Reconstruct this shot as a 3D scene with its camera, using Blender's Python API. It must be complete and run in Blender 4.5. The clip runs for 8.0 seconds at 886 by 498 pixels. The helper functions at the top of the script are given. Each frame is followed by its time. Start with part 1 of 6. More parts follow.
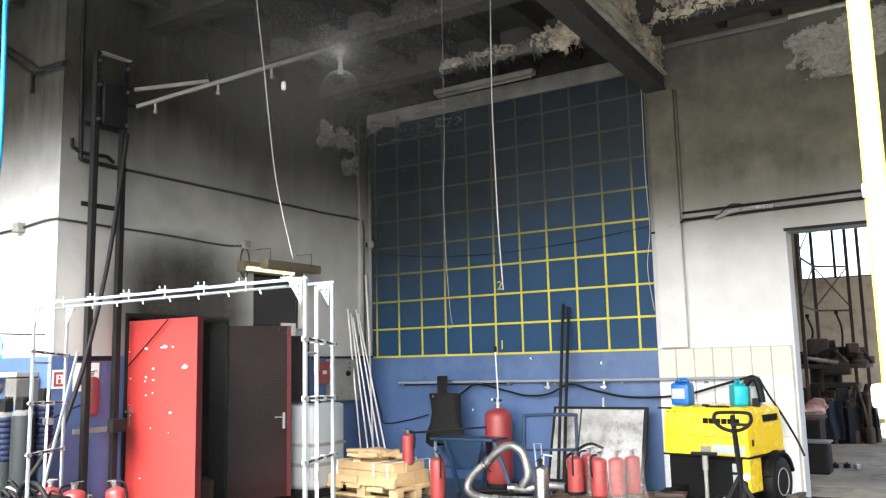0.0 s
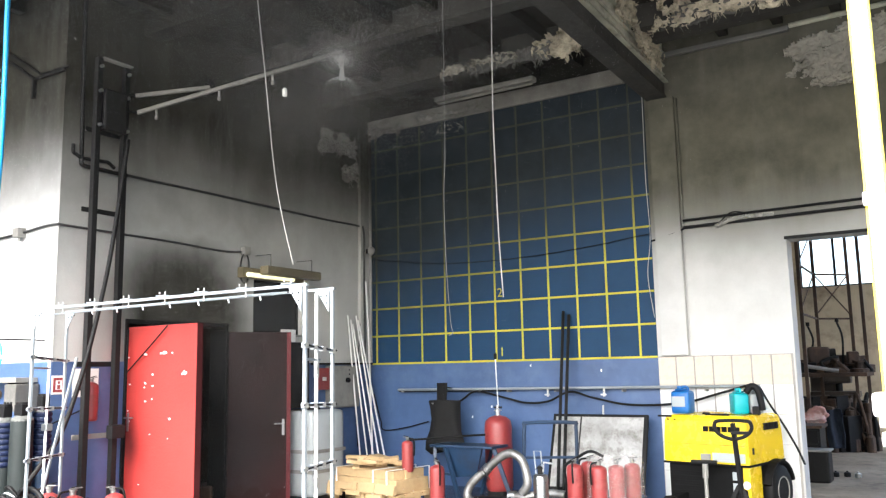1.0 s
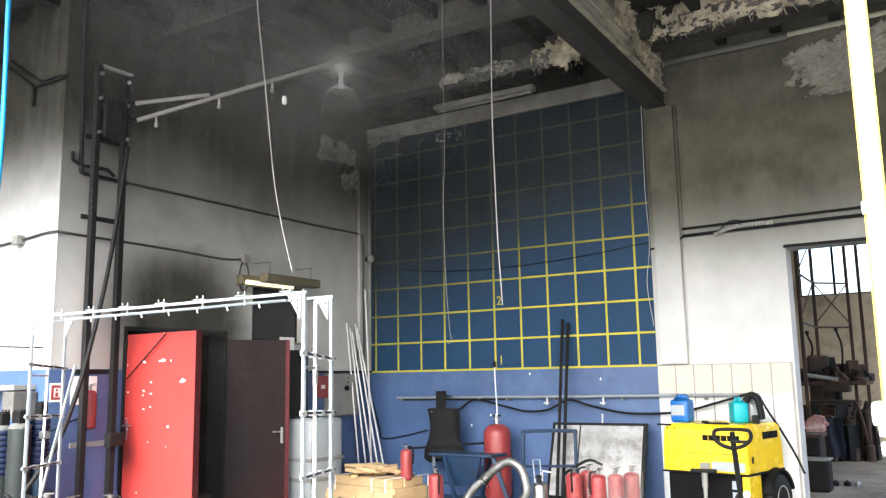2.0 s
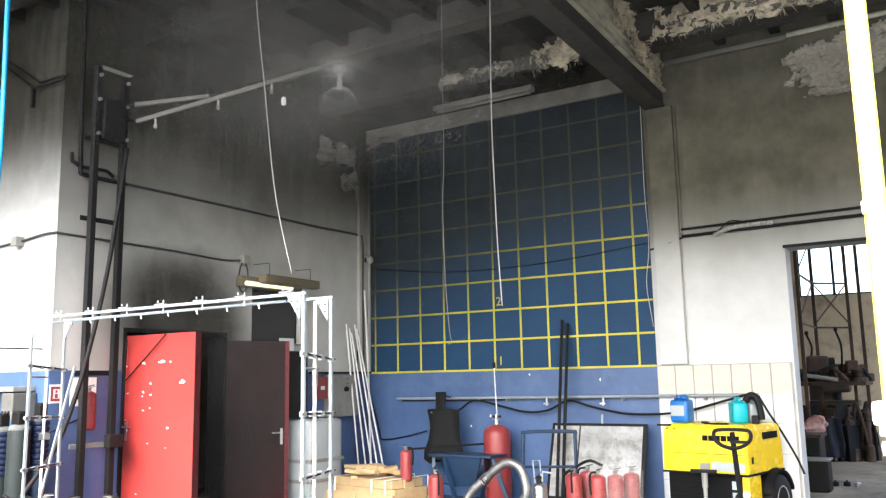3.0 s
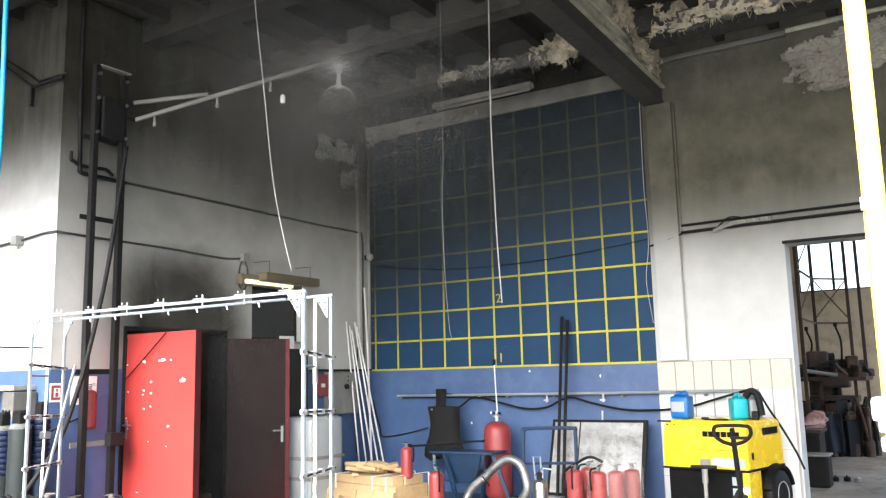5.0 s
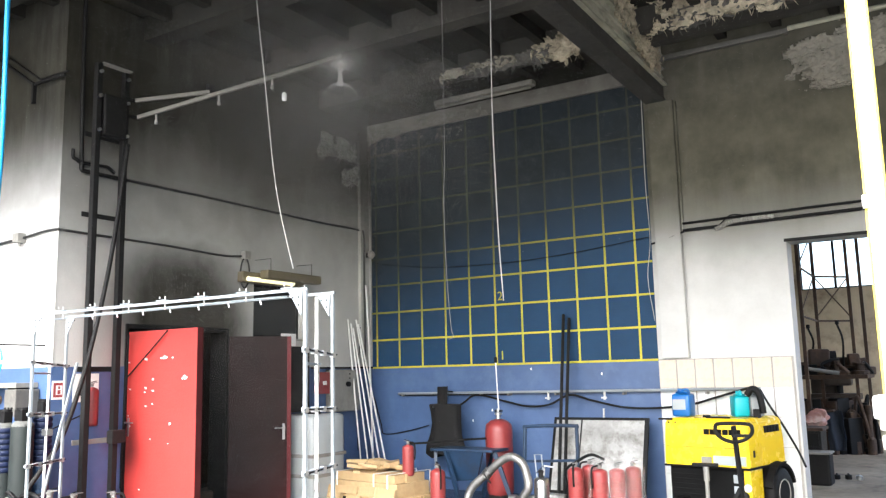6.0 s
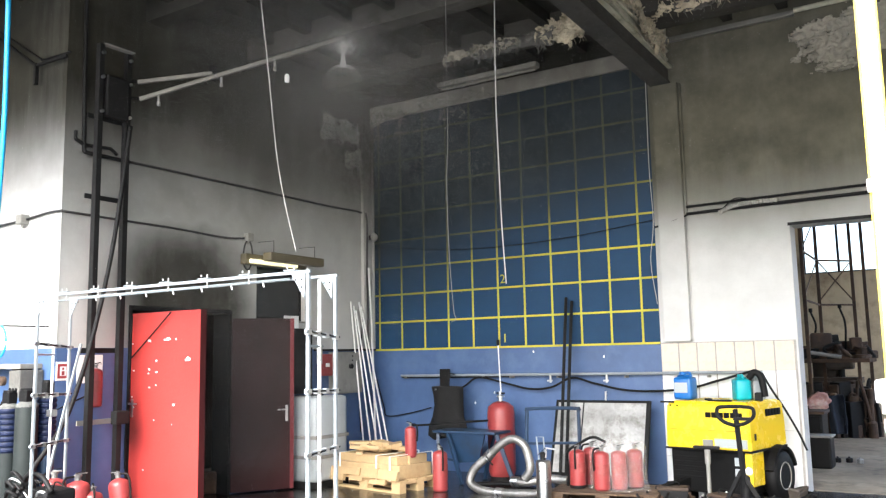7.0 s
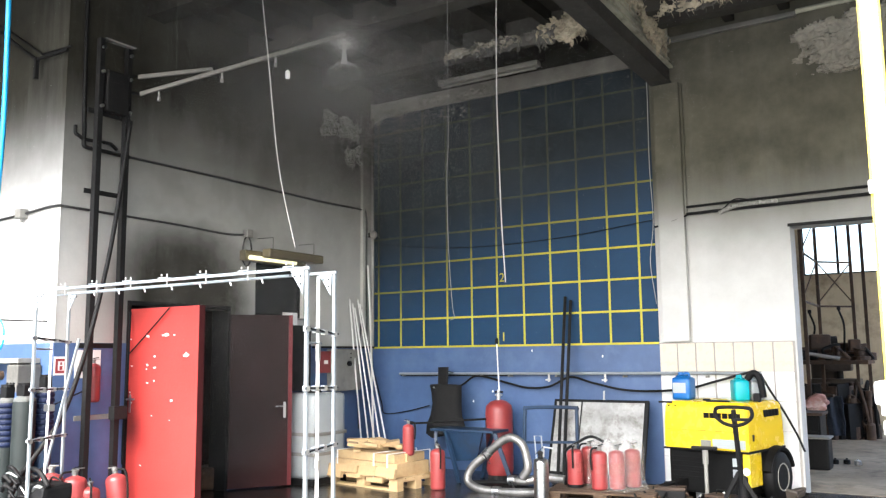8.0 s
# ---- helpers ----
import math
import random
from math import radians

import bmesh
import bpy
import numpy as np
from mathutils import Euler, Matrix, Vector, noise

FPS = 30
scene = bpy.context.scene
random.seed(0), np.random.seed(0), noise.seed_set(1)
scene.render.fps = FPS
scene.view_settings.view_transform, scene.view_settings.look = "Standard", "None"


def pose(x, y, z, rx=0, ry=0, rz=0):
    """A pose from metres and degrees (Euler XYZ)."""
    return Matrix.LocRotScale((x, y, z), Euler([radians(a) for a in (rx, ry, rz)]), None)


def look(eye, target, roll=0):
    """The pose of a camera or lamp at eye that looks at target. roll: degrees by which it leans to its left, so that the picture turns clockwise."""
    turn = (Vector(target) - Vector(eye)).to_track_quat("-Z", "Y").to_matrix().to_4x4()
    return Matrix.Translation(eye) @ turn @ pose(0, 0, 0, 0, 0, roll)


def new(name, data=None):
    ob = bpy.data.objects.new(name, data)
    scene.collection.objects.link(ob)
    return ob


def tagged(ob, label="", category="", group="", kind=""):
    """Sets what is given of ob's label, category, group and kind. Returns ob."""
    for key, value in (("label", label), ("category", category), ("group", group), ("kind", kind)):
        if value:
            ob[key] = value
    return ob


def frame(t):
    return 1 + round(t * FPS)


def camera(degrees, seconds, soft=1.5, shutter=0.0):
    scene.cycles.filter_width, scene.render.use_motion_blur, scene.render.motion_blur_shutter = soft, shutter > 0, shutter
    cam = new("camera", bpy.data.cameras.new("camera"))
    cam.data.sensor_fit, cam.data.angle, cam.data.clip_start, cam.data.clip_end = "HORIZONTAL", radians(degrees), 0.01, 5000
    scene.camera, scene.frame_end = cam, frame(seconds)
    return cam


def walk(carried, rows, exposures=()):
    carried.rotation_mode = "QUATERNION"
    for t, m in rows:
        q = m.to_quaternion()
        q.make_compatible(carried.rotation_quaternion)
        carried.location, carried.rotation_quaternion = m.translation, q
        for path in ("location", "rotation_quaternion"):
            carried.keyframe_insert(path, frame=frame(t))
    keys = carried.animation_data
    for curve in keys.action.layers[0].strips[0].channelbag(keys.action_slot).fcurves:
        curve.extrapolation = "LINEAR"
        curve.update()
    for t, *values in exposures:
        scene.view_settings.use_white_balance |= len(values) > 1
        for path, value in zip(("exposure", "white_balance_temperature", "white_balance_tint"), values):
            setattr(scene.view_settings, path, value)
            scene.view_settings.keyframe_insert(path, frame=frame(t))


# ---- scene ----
cam = camera(55.9, 8.0, soft=1.3)
PATH = [
    (0, (7.557, -9.981, 1.544), (6.504, -8.302, 1.818), -1.3),
    (0.5, (7.557, -9.981, 1.549), (6.504, -8.303, 1.825), -1.3),
    (1, (7.555, -9.979, 1.545), (6.503, -8.302, 1.835), -1.1),
    (1.5, (7.557, -9.977, 1.547), (6.507, -8.302, 1.852), -1.0),
    (3, (7.552, -9.977, 1.543), (6.505, -8.301, 1.854), -1.1),
    (3.5, (7.555, -9.98, 1.544), (6.508, -8.303, 1.853), -1.2),
    (4, (7.552, -9.977, 1.544), (6.506, -8.3, 1.852), -1.2),
    (4.5, (7.554, -9.978, 1.545), (6.508, -8.301, 1.85), -1.3),
    (6, (7.556, -9.981, 1.548), (6.505, -8.305, 1.846), -1.3),
    (6.5, (7.552, -9.975, 1.548), (6.493, -8.3, 1.817), -1.2),
    (7, (7.554, -9.978, 1.549), (6.494, -8.302, 1.806), -1.1),
    (7.5, (7.551, -9.974, 1.548), (6.491, -8.296, 1.803), -0.9),
    (8, (7.547, -9.969, 1.547), (6.488, -8.292, 1.8), -0.6),
]
walk(cam, [(t, look(eye, target, roll)) for t, eye, target, roll in PATH], exposures=[(0, 3.30, 6050, 7), (8, 3.30, 6050, 7)])

# ---------------------------------------------------------------- light
world = bpy.data.worlds.new("overcast_sky")
scene.world = world
world.use_nodes = True
wn = world.node_tree.nodes
sky = wn.new("ShaderNodeTexSky")
sky.sky_type, sky.sun_disc = "NISHITA", False
sky.sun_elevation, sky.sun_rotation = radians(48), radians(165)
sky.air_density, sky.dust_density, sky.ozone_density = 1.0, 6.0, 1.0
wn["Background"].inputs["Strength"].default_value = 0.14
world.node_tree.links.new(sky.outputs["Color"], wn["Background"].inputs["Color"])

sun = new("sun", bpy.data.lights.new("sun", "SUN"))
sun.data.energy, sun.data.angle, sun.data.color = 0.7, radians(35), (1.0, 0.985, 0.96)
sun.matrix_world = look((4, -30, 28), (3, 0, 0))

# ---------------------------------------------------------------- materials


def shader(name):
    m = bpy.data.materials.new(name)
    m.use_nodes = True
    return m, m.node_tree.nodes, m.node_tree.links, m.node_tree.nodes["Principled BSDF"]


def noise_tex(n, l, scale, detail=6, rough=0.6, world_space=True, stretch=None):
    src = n.new("ShaderNodeNewGeometry").outputs["Position"] if world_space else n.new("ShaderNodeTexCoord").outputs["Object"]
    if stretch:
        mp = n.new("ShaderNodeMapping")
        mp.inputs["Scale"].default_value = stretch
        l.new(src, mp.inputs["Vector"])
        src = mp.outputs["Vector"]
    t = n.new("ShaderNodeTexNoise")
    t.inputs["Scale"].default_value, t.inputs["Detail"].default_value, t.inputs["Roughness"].default_value = scale, detail, rough
    l.new(src, t.inputs["Vector"])
    return t.outputs["Fac"]


def ramp(n, l, src, a, b, ca=(0, 0, 0, 1), cb=(1, 1, 1, 1)):
    r = n.new("ShaderNodeValToRGB")
    e = r.color_ramp.elements
    e[0].position, e[0].color, e[1].position, e[1].color = a, ca, b, cb
    l.new(src, r.inputs["Fac"])
    return r.outputs["Color"]


def mixc(n, l, fac, a, b, mode="MIX"):
    m = n.new("ShaderNodeMix")
    m.data_type, m.blend_type = "RGBA", mode
    for sock, v in ((m.inputs[0], fac), (m.inputs[6], a), (m.inputs[7], b)):
        if isinstance(v, (int, float)):
            sock.default_value = v
        elif isinstance(v, tuple):
            sock.default_value = (*v[:3], 1)
        else:
            l.new(v, sock)
    return m.outputs[2]


def calc(n, l, op, a, b=0.0, c=0.0):
    m = n.new("ShaderNodeMath")
    m.operation = op
    for sock, v in zip(m.inputs, (a, b, c)):
        if isinstance(v, (int, float)):
            sock.default_value = v
        else:
            l.new(v, sock)
    return m.outputs[0]


def bump(n, l, bsdf, src, strength, dist=0.01):
    b = n.new("ShaderNodeBump")
    b.inputs["Strength"].default_value, b.inputs["Distance"].default_value = strength, dist
    l.new(src, b.inputs["Height"])
    l.new(b.outputs["Normal"], bsdf.inputs["Normal"])


def mat(name, col, rough=0.6, metal=0.0, var=0.25, scale=14, bumps=0.15, dirt=None, dirt_amt=0.0, spec=0.5, fine=120):
    """Colour with variation at two scales, a little relief and optional dirt patches."""
    m, n, l, p = shader(name)
    big = noise_tex(n, l, scale * 0.25, world_space=False)
    small = noise_tex(n, l, scale * 3, world_space=False)
    dark = tuple(c * (1 - var) for c in col)
    lite = tuple(min(1, c * (1 + var * 0.5)) for c in col)
    c = mixc(n, l, ramp(n, l, big, 0.3, 0.7), dark, lite)
    c = mixc(n, l, calc(n, l, "MULTIPLY", ramp(n, l, small, 0.35, 0.75), 0.35), c, dark)
    if dirt:
        d = calc(n, l, "MULTIPLY", ramp(n, l, noise_tex(n, l, scale * 0.6, 8, 0.7, False), 0.5, 0.68), dirt_amt)
        c = mixc(n, l, d, c, dirt)
    l.new(c, p.inputs["Base Color"])
    p.inputs["Metallic"].default_value = metal
    p.inputs["Specular IOR Level"].default_value = spec
    l.new(calc(n, l, "ADD", calc(n, l, "MULTIPLY", small, 0.25), rough - 0.12), p.inputs["Roughness"])
    bump(n, l, p, noise_tex(n, l, fine, 4, 0.6, False), bumps, 0.004)
    return m


def sooted(name, clean, soot, low, high, slope=(0.0, 0.0), rough=0.85, patch=None, low_col=None, low_z=0.0, streak=0.35, most=1.0, smudge=None, wave=2.2):
    """Wall finish with smoke soot laid on it above a wavy line; slope lets the line rise along x and y."""
    m, n, l, p = shader(name)
    g = n.new("ShaderNodeNewGeometry")
    xyz = n.new("ShaderNodeSeparateXYZ")
    l.new(g.outputs["Position"], xyz.inputs["Vector"])
    x, y, z = xyz.outputs
    h = calc(n, l, "SUBTRACT", z, calc(n, l, "ADD", calc(n, l, "MULTIPLY", x, slope[0]), calc(n, l, "MULTIPLY", y, slope[1])))
    wav = noise_tex(n, l, 0.55, 5, 0.55)
    h = calc(n, l, "ADD", h, calc(n, l, "MULTIPLY", calc(n, l, "SUBTRACT", wav, 0.5), wave))
    mr = n.new("ShaderNodeMapRange")
    mr.interpolation_type = "SMOOTHERSTEP"
    mr.inputs["From Min"].default_value, mr.inputs["From Max"].default_value, mr.inputs["To Max"].default_value = low, high, most
    l.new(h, mr.inputs["Value"])
    s = mr.outputs["Result"]
    if smudge:  # smoke stain that spread from an opening; RED_SHADE uses it for painted shade
        centre, radius = smudge
        dist = n.new("ShaderNodeVectorMath")
        dist.operation = "DISTANCE"
        l.new(g.outputs["Position"], dist.inputs[0])
        dist.inputs[1].default_value = centre
        d = calc(n, l, "ADD", dist.outputs["Value"], calc(n, l, "MULTIPLY", calc(n, l, "SUBTRACT", wav, 0.5), 1.2))
        sm = n.new("ShaderNodeMapRange")
        sm.interpolation_type = "SMOOTHERSTEP"
        sm.inputs["From Min"].default_value, sm.inputs["From Max"].default_value = radius, radius * 0.35
        l.new(d, sm.inputs["Value"])
        s = calc(n, l, "MAXIMUM", s, sm.outputs["Result"])
    run = noise_tex(n, l, 5, 6, 0.65, True, (1, 1, 0.12))
    s = calc(n, l, "MULTIPLY", s, calc(n, l, "ADD", 1 - streak * 0.5, calc(n, l, "MULTIPLY", run, streak)))
    fine = noise_tex(n, l, 38, 5)
    blot = noise_tex(n, l, 2.2, 7, 0.62)
    base = mixc(n, l, calc(n, l, "MULTIPLY", ramp(n, l, blot, 0.38, 0.7), 0.5), clean, tuple(c * 0.72 for c in clean))
    if low_col:
        base = mixc(n, l, calc(n, l, "GREATER_THAN", z, low_z), low_col, base)
    if patch:
        base = mixc(n, l, ramp(n, l, noise_tex(n, l, 3.1, 9, 0.7), 0.6, 0.63), base, patch)
    base = mixc(n, l, calc(n, l, "MULTIPLY", fine, 0.18), base, tuple(c * 0.6 for c in clean))
    film = mixc(n, l, ramp(n, l, blot, 0.35, 0.68), tuple(v * 0.72 for v in soot), tuple(v * 1.3 for v in soot))
    c = mixc(n, l, calc(n, l, "MINIMUM", s, 1.0), base, film)
    l.new(c, p.inputs["Base Color"])
    p.inputs["Roughness"].default_value = rough
    p.inputs["Specular IOR Level"].default_value = 0.25
    bump(n, l, p, mixc(n, l, 0.5, blot, fine), 0.35, 0.012)
    return m


WALL_LEFT = sooted("plaster_sooted_wall", (0.48, 0.48, 0.455), (0.027, 0.0258, 0.0195), 2.3, 5.0, (0, 0.05), smudge=((0.0, -3.50, 2.25), 1.5), streak=0.2, wave=1.0)
WALL_BACK = sooted("plaster_sooted_back", (0.60, 0.60, 0.585), (0.088, 0.085, 0.064), 2.1, 3.95, (0, 0), streak=0.15, wave=0.7)
WALL_FRONT = sooted("plaster_sooted_pier", (0.66, 0.66, 0.65), (0.030, 0.029, 0.0225), 2.3, 4.5, (0.05, 0), streak=0.2, wave=0.8)
GRID_BLUE = sooted("dark_blue_paint_sooted", (0.011, 0.046, 0.108), (0.0128, 0.0185, 0.0235), 1.25, 3.75, (0.26, 0), 0.6, streak=0.25, wave=0.8)
GRID_YELLOW = sooted("yellow_line_paint_sooted", (0.50, 0.46, 0.05), (0.025, 0.030, 0.026), 1.25, 3.15, (0.28, 0), 0.6, streak=0.15, most=0.965, wave=0.7)
DADO = mat("blue_dado_paint", (0.064, 0.116, 0.250), 0.45, 0, 0.3, 3, 0.1, (0.092, 0.152, 0.275), 0.6)
# slab colour takes in the shade between the joists besides its soot
CEIL = sooted("concrete_soot_void_shade", (0.10, 0.095, 0.085), (0.019, 0.018, 0.0145), -1, 3.0, (0, 0), 0.95)
JOIST = sooted("concrete_joist_soot", (0.10, 0.095, 0.085), (0.044, 0.042, 0.037), 3.6, 5.6, (0, 0), 0.95)
LINTEL = sooted("concrete_lintel_soot", (0.30, 0.29, 0.27), (0.145, 0.139, 0.122), 3.6, 5.4, (0, 0), 0.95)
BURNT = mat("scorched_brown_plaster", (0.060, 0.048, 0.042), 0.9, 0, 0.5, 3, 0.4, (0.02, 0.017, 0.015), 0.8)
FLOOR = mat("wet_dark_concrete", (0.022, 0.021, 0.020), 0.2, 0, 0.5, 2.2, 0.2, (0.06, 0.057, 0.052), 0.6)
STEEL_DARK = mat("sooty_steel", (0.011, 0.011, 0.0112), 0.65, 0.0, 0.4, 8, spec=0.2)
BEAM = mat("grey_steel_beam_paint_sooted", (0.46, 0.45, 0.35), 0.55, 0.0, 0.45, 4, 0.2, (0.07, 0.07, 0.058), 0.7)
# flange soot deepened to carry the shade of the beam's underside
BEAM_FOOT = mat("sooty_flange_underside_shade", (0.034, 0.032, 0.027), 0.8, 0.0, 0.5, 5, 0.3, (0.014, 0.014, 0.012), 0.9)
FLAKE = mat("flaking_plaster", (0.50, 0.44, 0.32), 0.9, 0, 0.6, 11, 0.6, (0.085, 0.075, 0.045), 0.95)
ZINC = mat("galvanised_strut", (0.24, 0.27, 0.29), 0.5, 0.0, 0.15, 20)
RED_DOOR = sooted("red_door_paint", (0.46, 0.050, 0.044), (0.17, 0.026, 0.024), 1.75, 2.35, (0, 0), 0.45, smudge=((0.02, -4.25, 0.85), 0.42), streak=0.5, most=0.8, wave=0.5)
# door red darkened to carry the shade on faces turned from the gate
RED_SHADE = sooted("shaded_red_door_paint", (0.055, 0.008, 0.009), (0.017, 0.009, 0.009), 10, 12, (0, 0), 0.7, smudge=((0.0, -2.95, 1.4), 2.1), streak=0.4)
RED = mat("extinguisher_red_enamel", (0.27, 0.040, 0.040), 0.4, 0, 0.15, 6, 0.04, (0.12, 0.02, 0.02), 0.35)
BLACK = mat("black_rubber", (0.006, 0.006, 0.0065), 0.6, 0, 0.3, 12, spec=0.2)
CHROME = mat("polished_steel", (0.55, 0.55, 0.54), 0.3, 1.0, 0.2, 12, 0.015)
ALU_HOSE = mat("aluminium_hose", (0.30, 0.295, 0.285), 0.46, 0.7, 0.6, 14, 0.3, (0.12, 0.115, 0.105), 0.6, fine=60)
WOOD = mat("raw_pine", (0.50, 0.36, 0.19), 0.7, 0, 0.3, 7, 0.3, (0.35, 0.21, 0.10), 0.5)
IBC_WHITE = mat("milky_plastic", (0.36, 0.39, 0.40), 0.4, 0, 0.12, 3, 0.05, (0.35, 0.36, 0.36), 0.4)
COMP_YELLOW = mat("yellow_machine_paint", (0.80, 0.57, 0.012), 0.26, 0, 0.15, 3, 0.03, (0.42, 0.30, 0.03), 0.27)
COMP_BLACK = mat("black_plastic_housing", (0.005, 0.005, 0.005), 0.7, 0, 0.3, 8, spec=0.12)
WHITE_PAINT = mat("white_paint", (0.80, 0.80, 0.78), 0.5, 0, 0.08, 8)
TILE_WHITE = mat("white_glazed_tile", (0.72, 0.74, 0.75), 0.25, 0, 0.08, 5, 0.03)
TILE_BEIGE = mat("beige_glazed_tile", (0.58, 0.51, 0.42), 0.28, 0, 0.1, 5, 0.03)
GROUT = mat("tile_grout", (0.36, 0.345, 0.32), 0.9, 0, 0.3, 20)
BLUE_PLASTIC = mat("blue_plastic", (0.012, 0.125, 0.40), 0.35, 0, 0.15, 8, 0.03)
TEAL_PLASTIC = mat("teal_plastic", (0.01, 0.36, 0.42), 0.35, 0, 0.15, 8, 0.03)
BLUE_STEEL = mat("blue_painted_steel", (0.012, 0.035, 0.08), 0.45, 0, 0.35, 6, 0.1, (0.02, 0.02, 0.03), 0.5)
CYL_GREY = mat("grey_green_cylinder_paint", (0.016, 0.021, 0.021), 0.6, 0, 0.25, 6, 0.05, (0.01, 0.01, 0.01), 0.4, spec=0.2)
NAVY = mat("navy_plastic", (0.005, 0.010, 0.035), 0.6, 0, 0.3, 10, spec=0.2)
FABRIC = mat("black_fabric", (0.005, 0.005, 0.0055), 0.9, 0, 0.4, 25, 0.4)
ROPE = mat("white_rope", (0.42, 0.41, 0.39), 0.8, 0, 0.2, 60, 0.3)
TUBE_WHITE = mat("white_plastic_tube", (0.74, 0.74, 0.72), 0.4, 0, 0.1, 8)
YELLOW_POST = mat("yellow_post_paint", (0.86, 0.70, 0.04), 0.45, 0, 0.08, 6)
CYAN = mat("cyan_blue_hose", (0.02, 0.30, 0.62), 0.35, 0, 0.1, 8)
GREY_BOX = mat("grey_enclosure_paint", (0.24, 0.235, 0.215), 0.5, 0, 0.2, 7, 0.05, (0.1, 0.1, 0.1), 0.5)
SHEET = mat("dirty_sheet_metal", (0.38, 0.375, 0.36), 0.45, 0.25, 0.5, 9, 0.5, (0.11, 0.10, 0.085), 0.9, fine=40)
DROPLET = mat("water_droplets", (0.5, 0.5, 0.49), 0.3, 0, 0.05, 10)
SMOKE = mat("grey_smoke_particles", (0.30, 0.29, 0.28), 0.9, 0, 0.05, 10)
ROOM_WALL = mat("ochre_room_plaster", (0.52, 0.45, 0.33), 0.9, 0, 0.3, 2, 0.3, (0.16, 0.12, 0.08), 0.7)
ROOM_FLOOR = mat("dusty_concrete", (0.34, 0.29, 0.22), 0.75, 0, 0.5, 3, 0.3, (0.06, 0.048, 0.035), 0.85)
RUST = mat("rusty_machine_iron", (0.055, 0.033, 0.021), 0.75, 0.0, 0.5, 7, 0.3, (0.12, 0.06, 0.03), 0.6)
GROUND = mat("outdoor_concrete", (0.30, 0.295, 0.28), 0.85, 0, 0.3, 3, 0.3)

# ---------------------------------------------------------------- mesh helpers


def part(name, bm, material, parent=None, label="", smooth=False):
    me = bpy.data.meshes.new(name)
    if smooth:
        for f in bm.faces:
            f.smooth = True
    bm.to_mesh(me)
    bm.free()
    me.materials.append(material)
    ob = new(name, me)
    if parent:
        ob.parent = parent
    if label:
        ob["label"] = label
    return ob


def thing(name, m, label, category, group=""):
    ob = new(name)
    ob.empty_display_size = 0.1
    ob.matrix_world = m
    return tagged(ob, label, category, group)


def box(bm, lo, hi, bevel=0.0, m=None):
    c = [(a + b) / 2 for a, b in zip(lo, hi)]
    r = bmesh.ops.create_cube(bm, size=1, matrix=Matrix.Translation(c) @ Matrix.Diagonal((*[abs(b - a) for a, b in zip(lo, hi)], 1)))
    vs = r["verts"]
    if bevel:
        es = list({e for v in vs for e in v.link_edges})
        out = bmesh.ops.bevel(bm, geom=es, offset=bevel, segments=2, affect="EDGES", profile=0.6)
        vs = list({v for f in out["faces"] for v in f.verts} | {v for v in vs if v.is_valid})
    if m:
        bmesh.ops.transform(bm, matrix=m, verts=vs)
    return bm


def boxes(*items, bevel=0.0):
    bm = bmesh.new()
    for lo, hi in items:
        box(bm, lo, hi, bevel)
    return bm


def rod(bm, a, b, r, seg=10, r2=None):
    a, b = Vector(a), Vector(b)
    d = b - a
    m = Matrix.Translation((a + b) / 2) @ d.to_track_quat("Z", "Y").to_matrix().to_4x4()
    bmesh.ops.create_cone(bm, cap_ends=True, segments=seg, radius1=r, radius2=r if r2 is None else r2, depth=d.length, matrix=m)
    return bm


def lathe(bm, profile, seg=24, m=None):
    """Turn (radius, height) pairs round z."""
    rings = []
    for r, z in profile:
        rings.append([bm.verts.new((max(r, 1e-4) * math.cos(2 * math.pi * i / seg), max(r, 1e-4) * math.sin(2 * math.pi * i / seg), z)) for i in range(seg)])
    for a, b in zip(rings, rings[1:]):
        for i in range(seg):
            bm.faces.new((a[i], a[(i + 1) % seg], b[(i + 1) % seg], b[i]))
    bm.faces.new(rings[0][::-1]), bm.faces.new(rings[-1])
    if m:
        bmesh.ops.transform(bm, matrix=m, verts=[v for ring in rings for v in ring])
    return bm


def smooth_path(pts, n=8):
    """Points on a soft curve through pts."""
    P = [Vector(p) for p in pts]
    P = [P[0] * 2 - P[1]] + P + [P[-1] * 2 - P[-2]]
    out = []
    for i in range(1, len(P) - 2):
        a, b, c, d = P[i - 1:i + 3]
        for k in range(n):
            t = k / n
            out.append(0.5 * ((2 * b) + (c - a) * t + (2 * a - 5 * b + 4 * c - d) * t * t + (3 * b - a - 3 * c + d) * t ** 3))
    return out + [P[-2]]


def tube(bm, pts, r, seg=8, ribs=0.0):
    """A tube along points; ribs swells every other ring."""
    up, last = Vector((0.31, 0.2, 0.93)), None
    P = [Vector(p) for p in pts]
    for i, p in enumerate(P):
        d = (P[min(i + 1, len(P) - 1)] - P[max(i - 1, 0)]).normalized()
        u = d.cross(up).normalized()
        up = u.cross(d).normalized()
        rr = r * (1 + ribs * (i % 2))
        ring = [bm.verts.new(p + rr * (math.cos(2 * math.pi * k / seg) * u + math.sin(2 * math.pi * k / seg) * up)) for k in range(seg)]
        if last:
            for k in range(seg):
                bm.faces.new((last[k], last[(k + 1) % seg], ring[(k + 1) % seg], ring[k]))
        else:
            bm.faces.new(ring[::-1])
        last = ring
    bm.faces.new(last)
    return bm


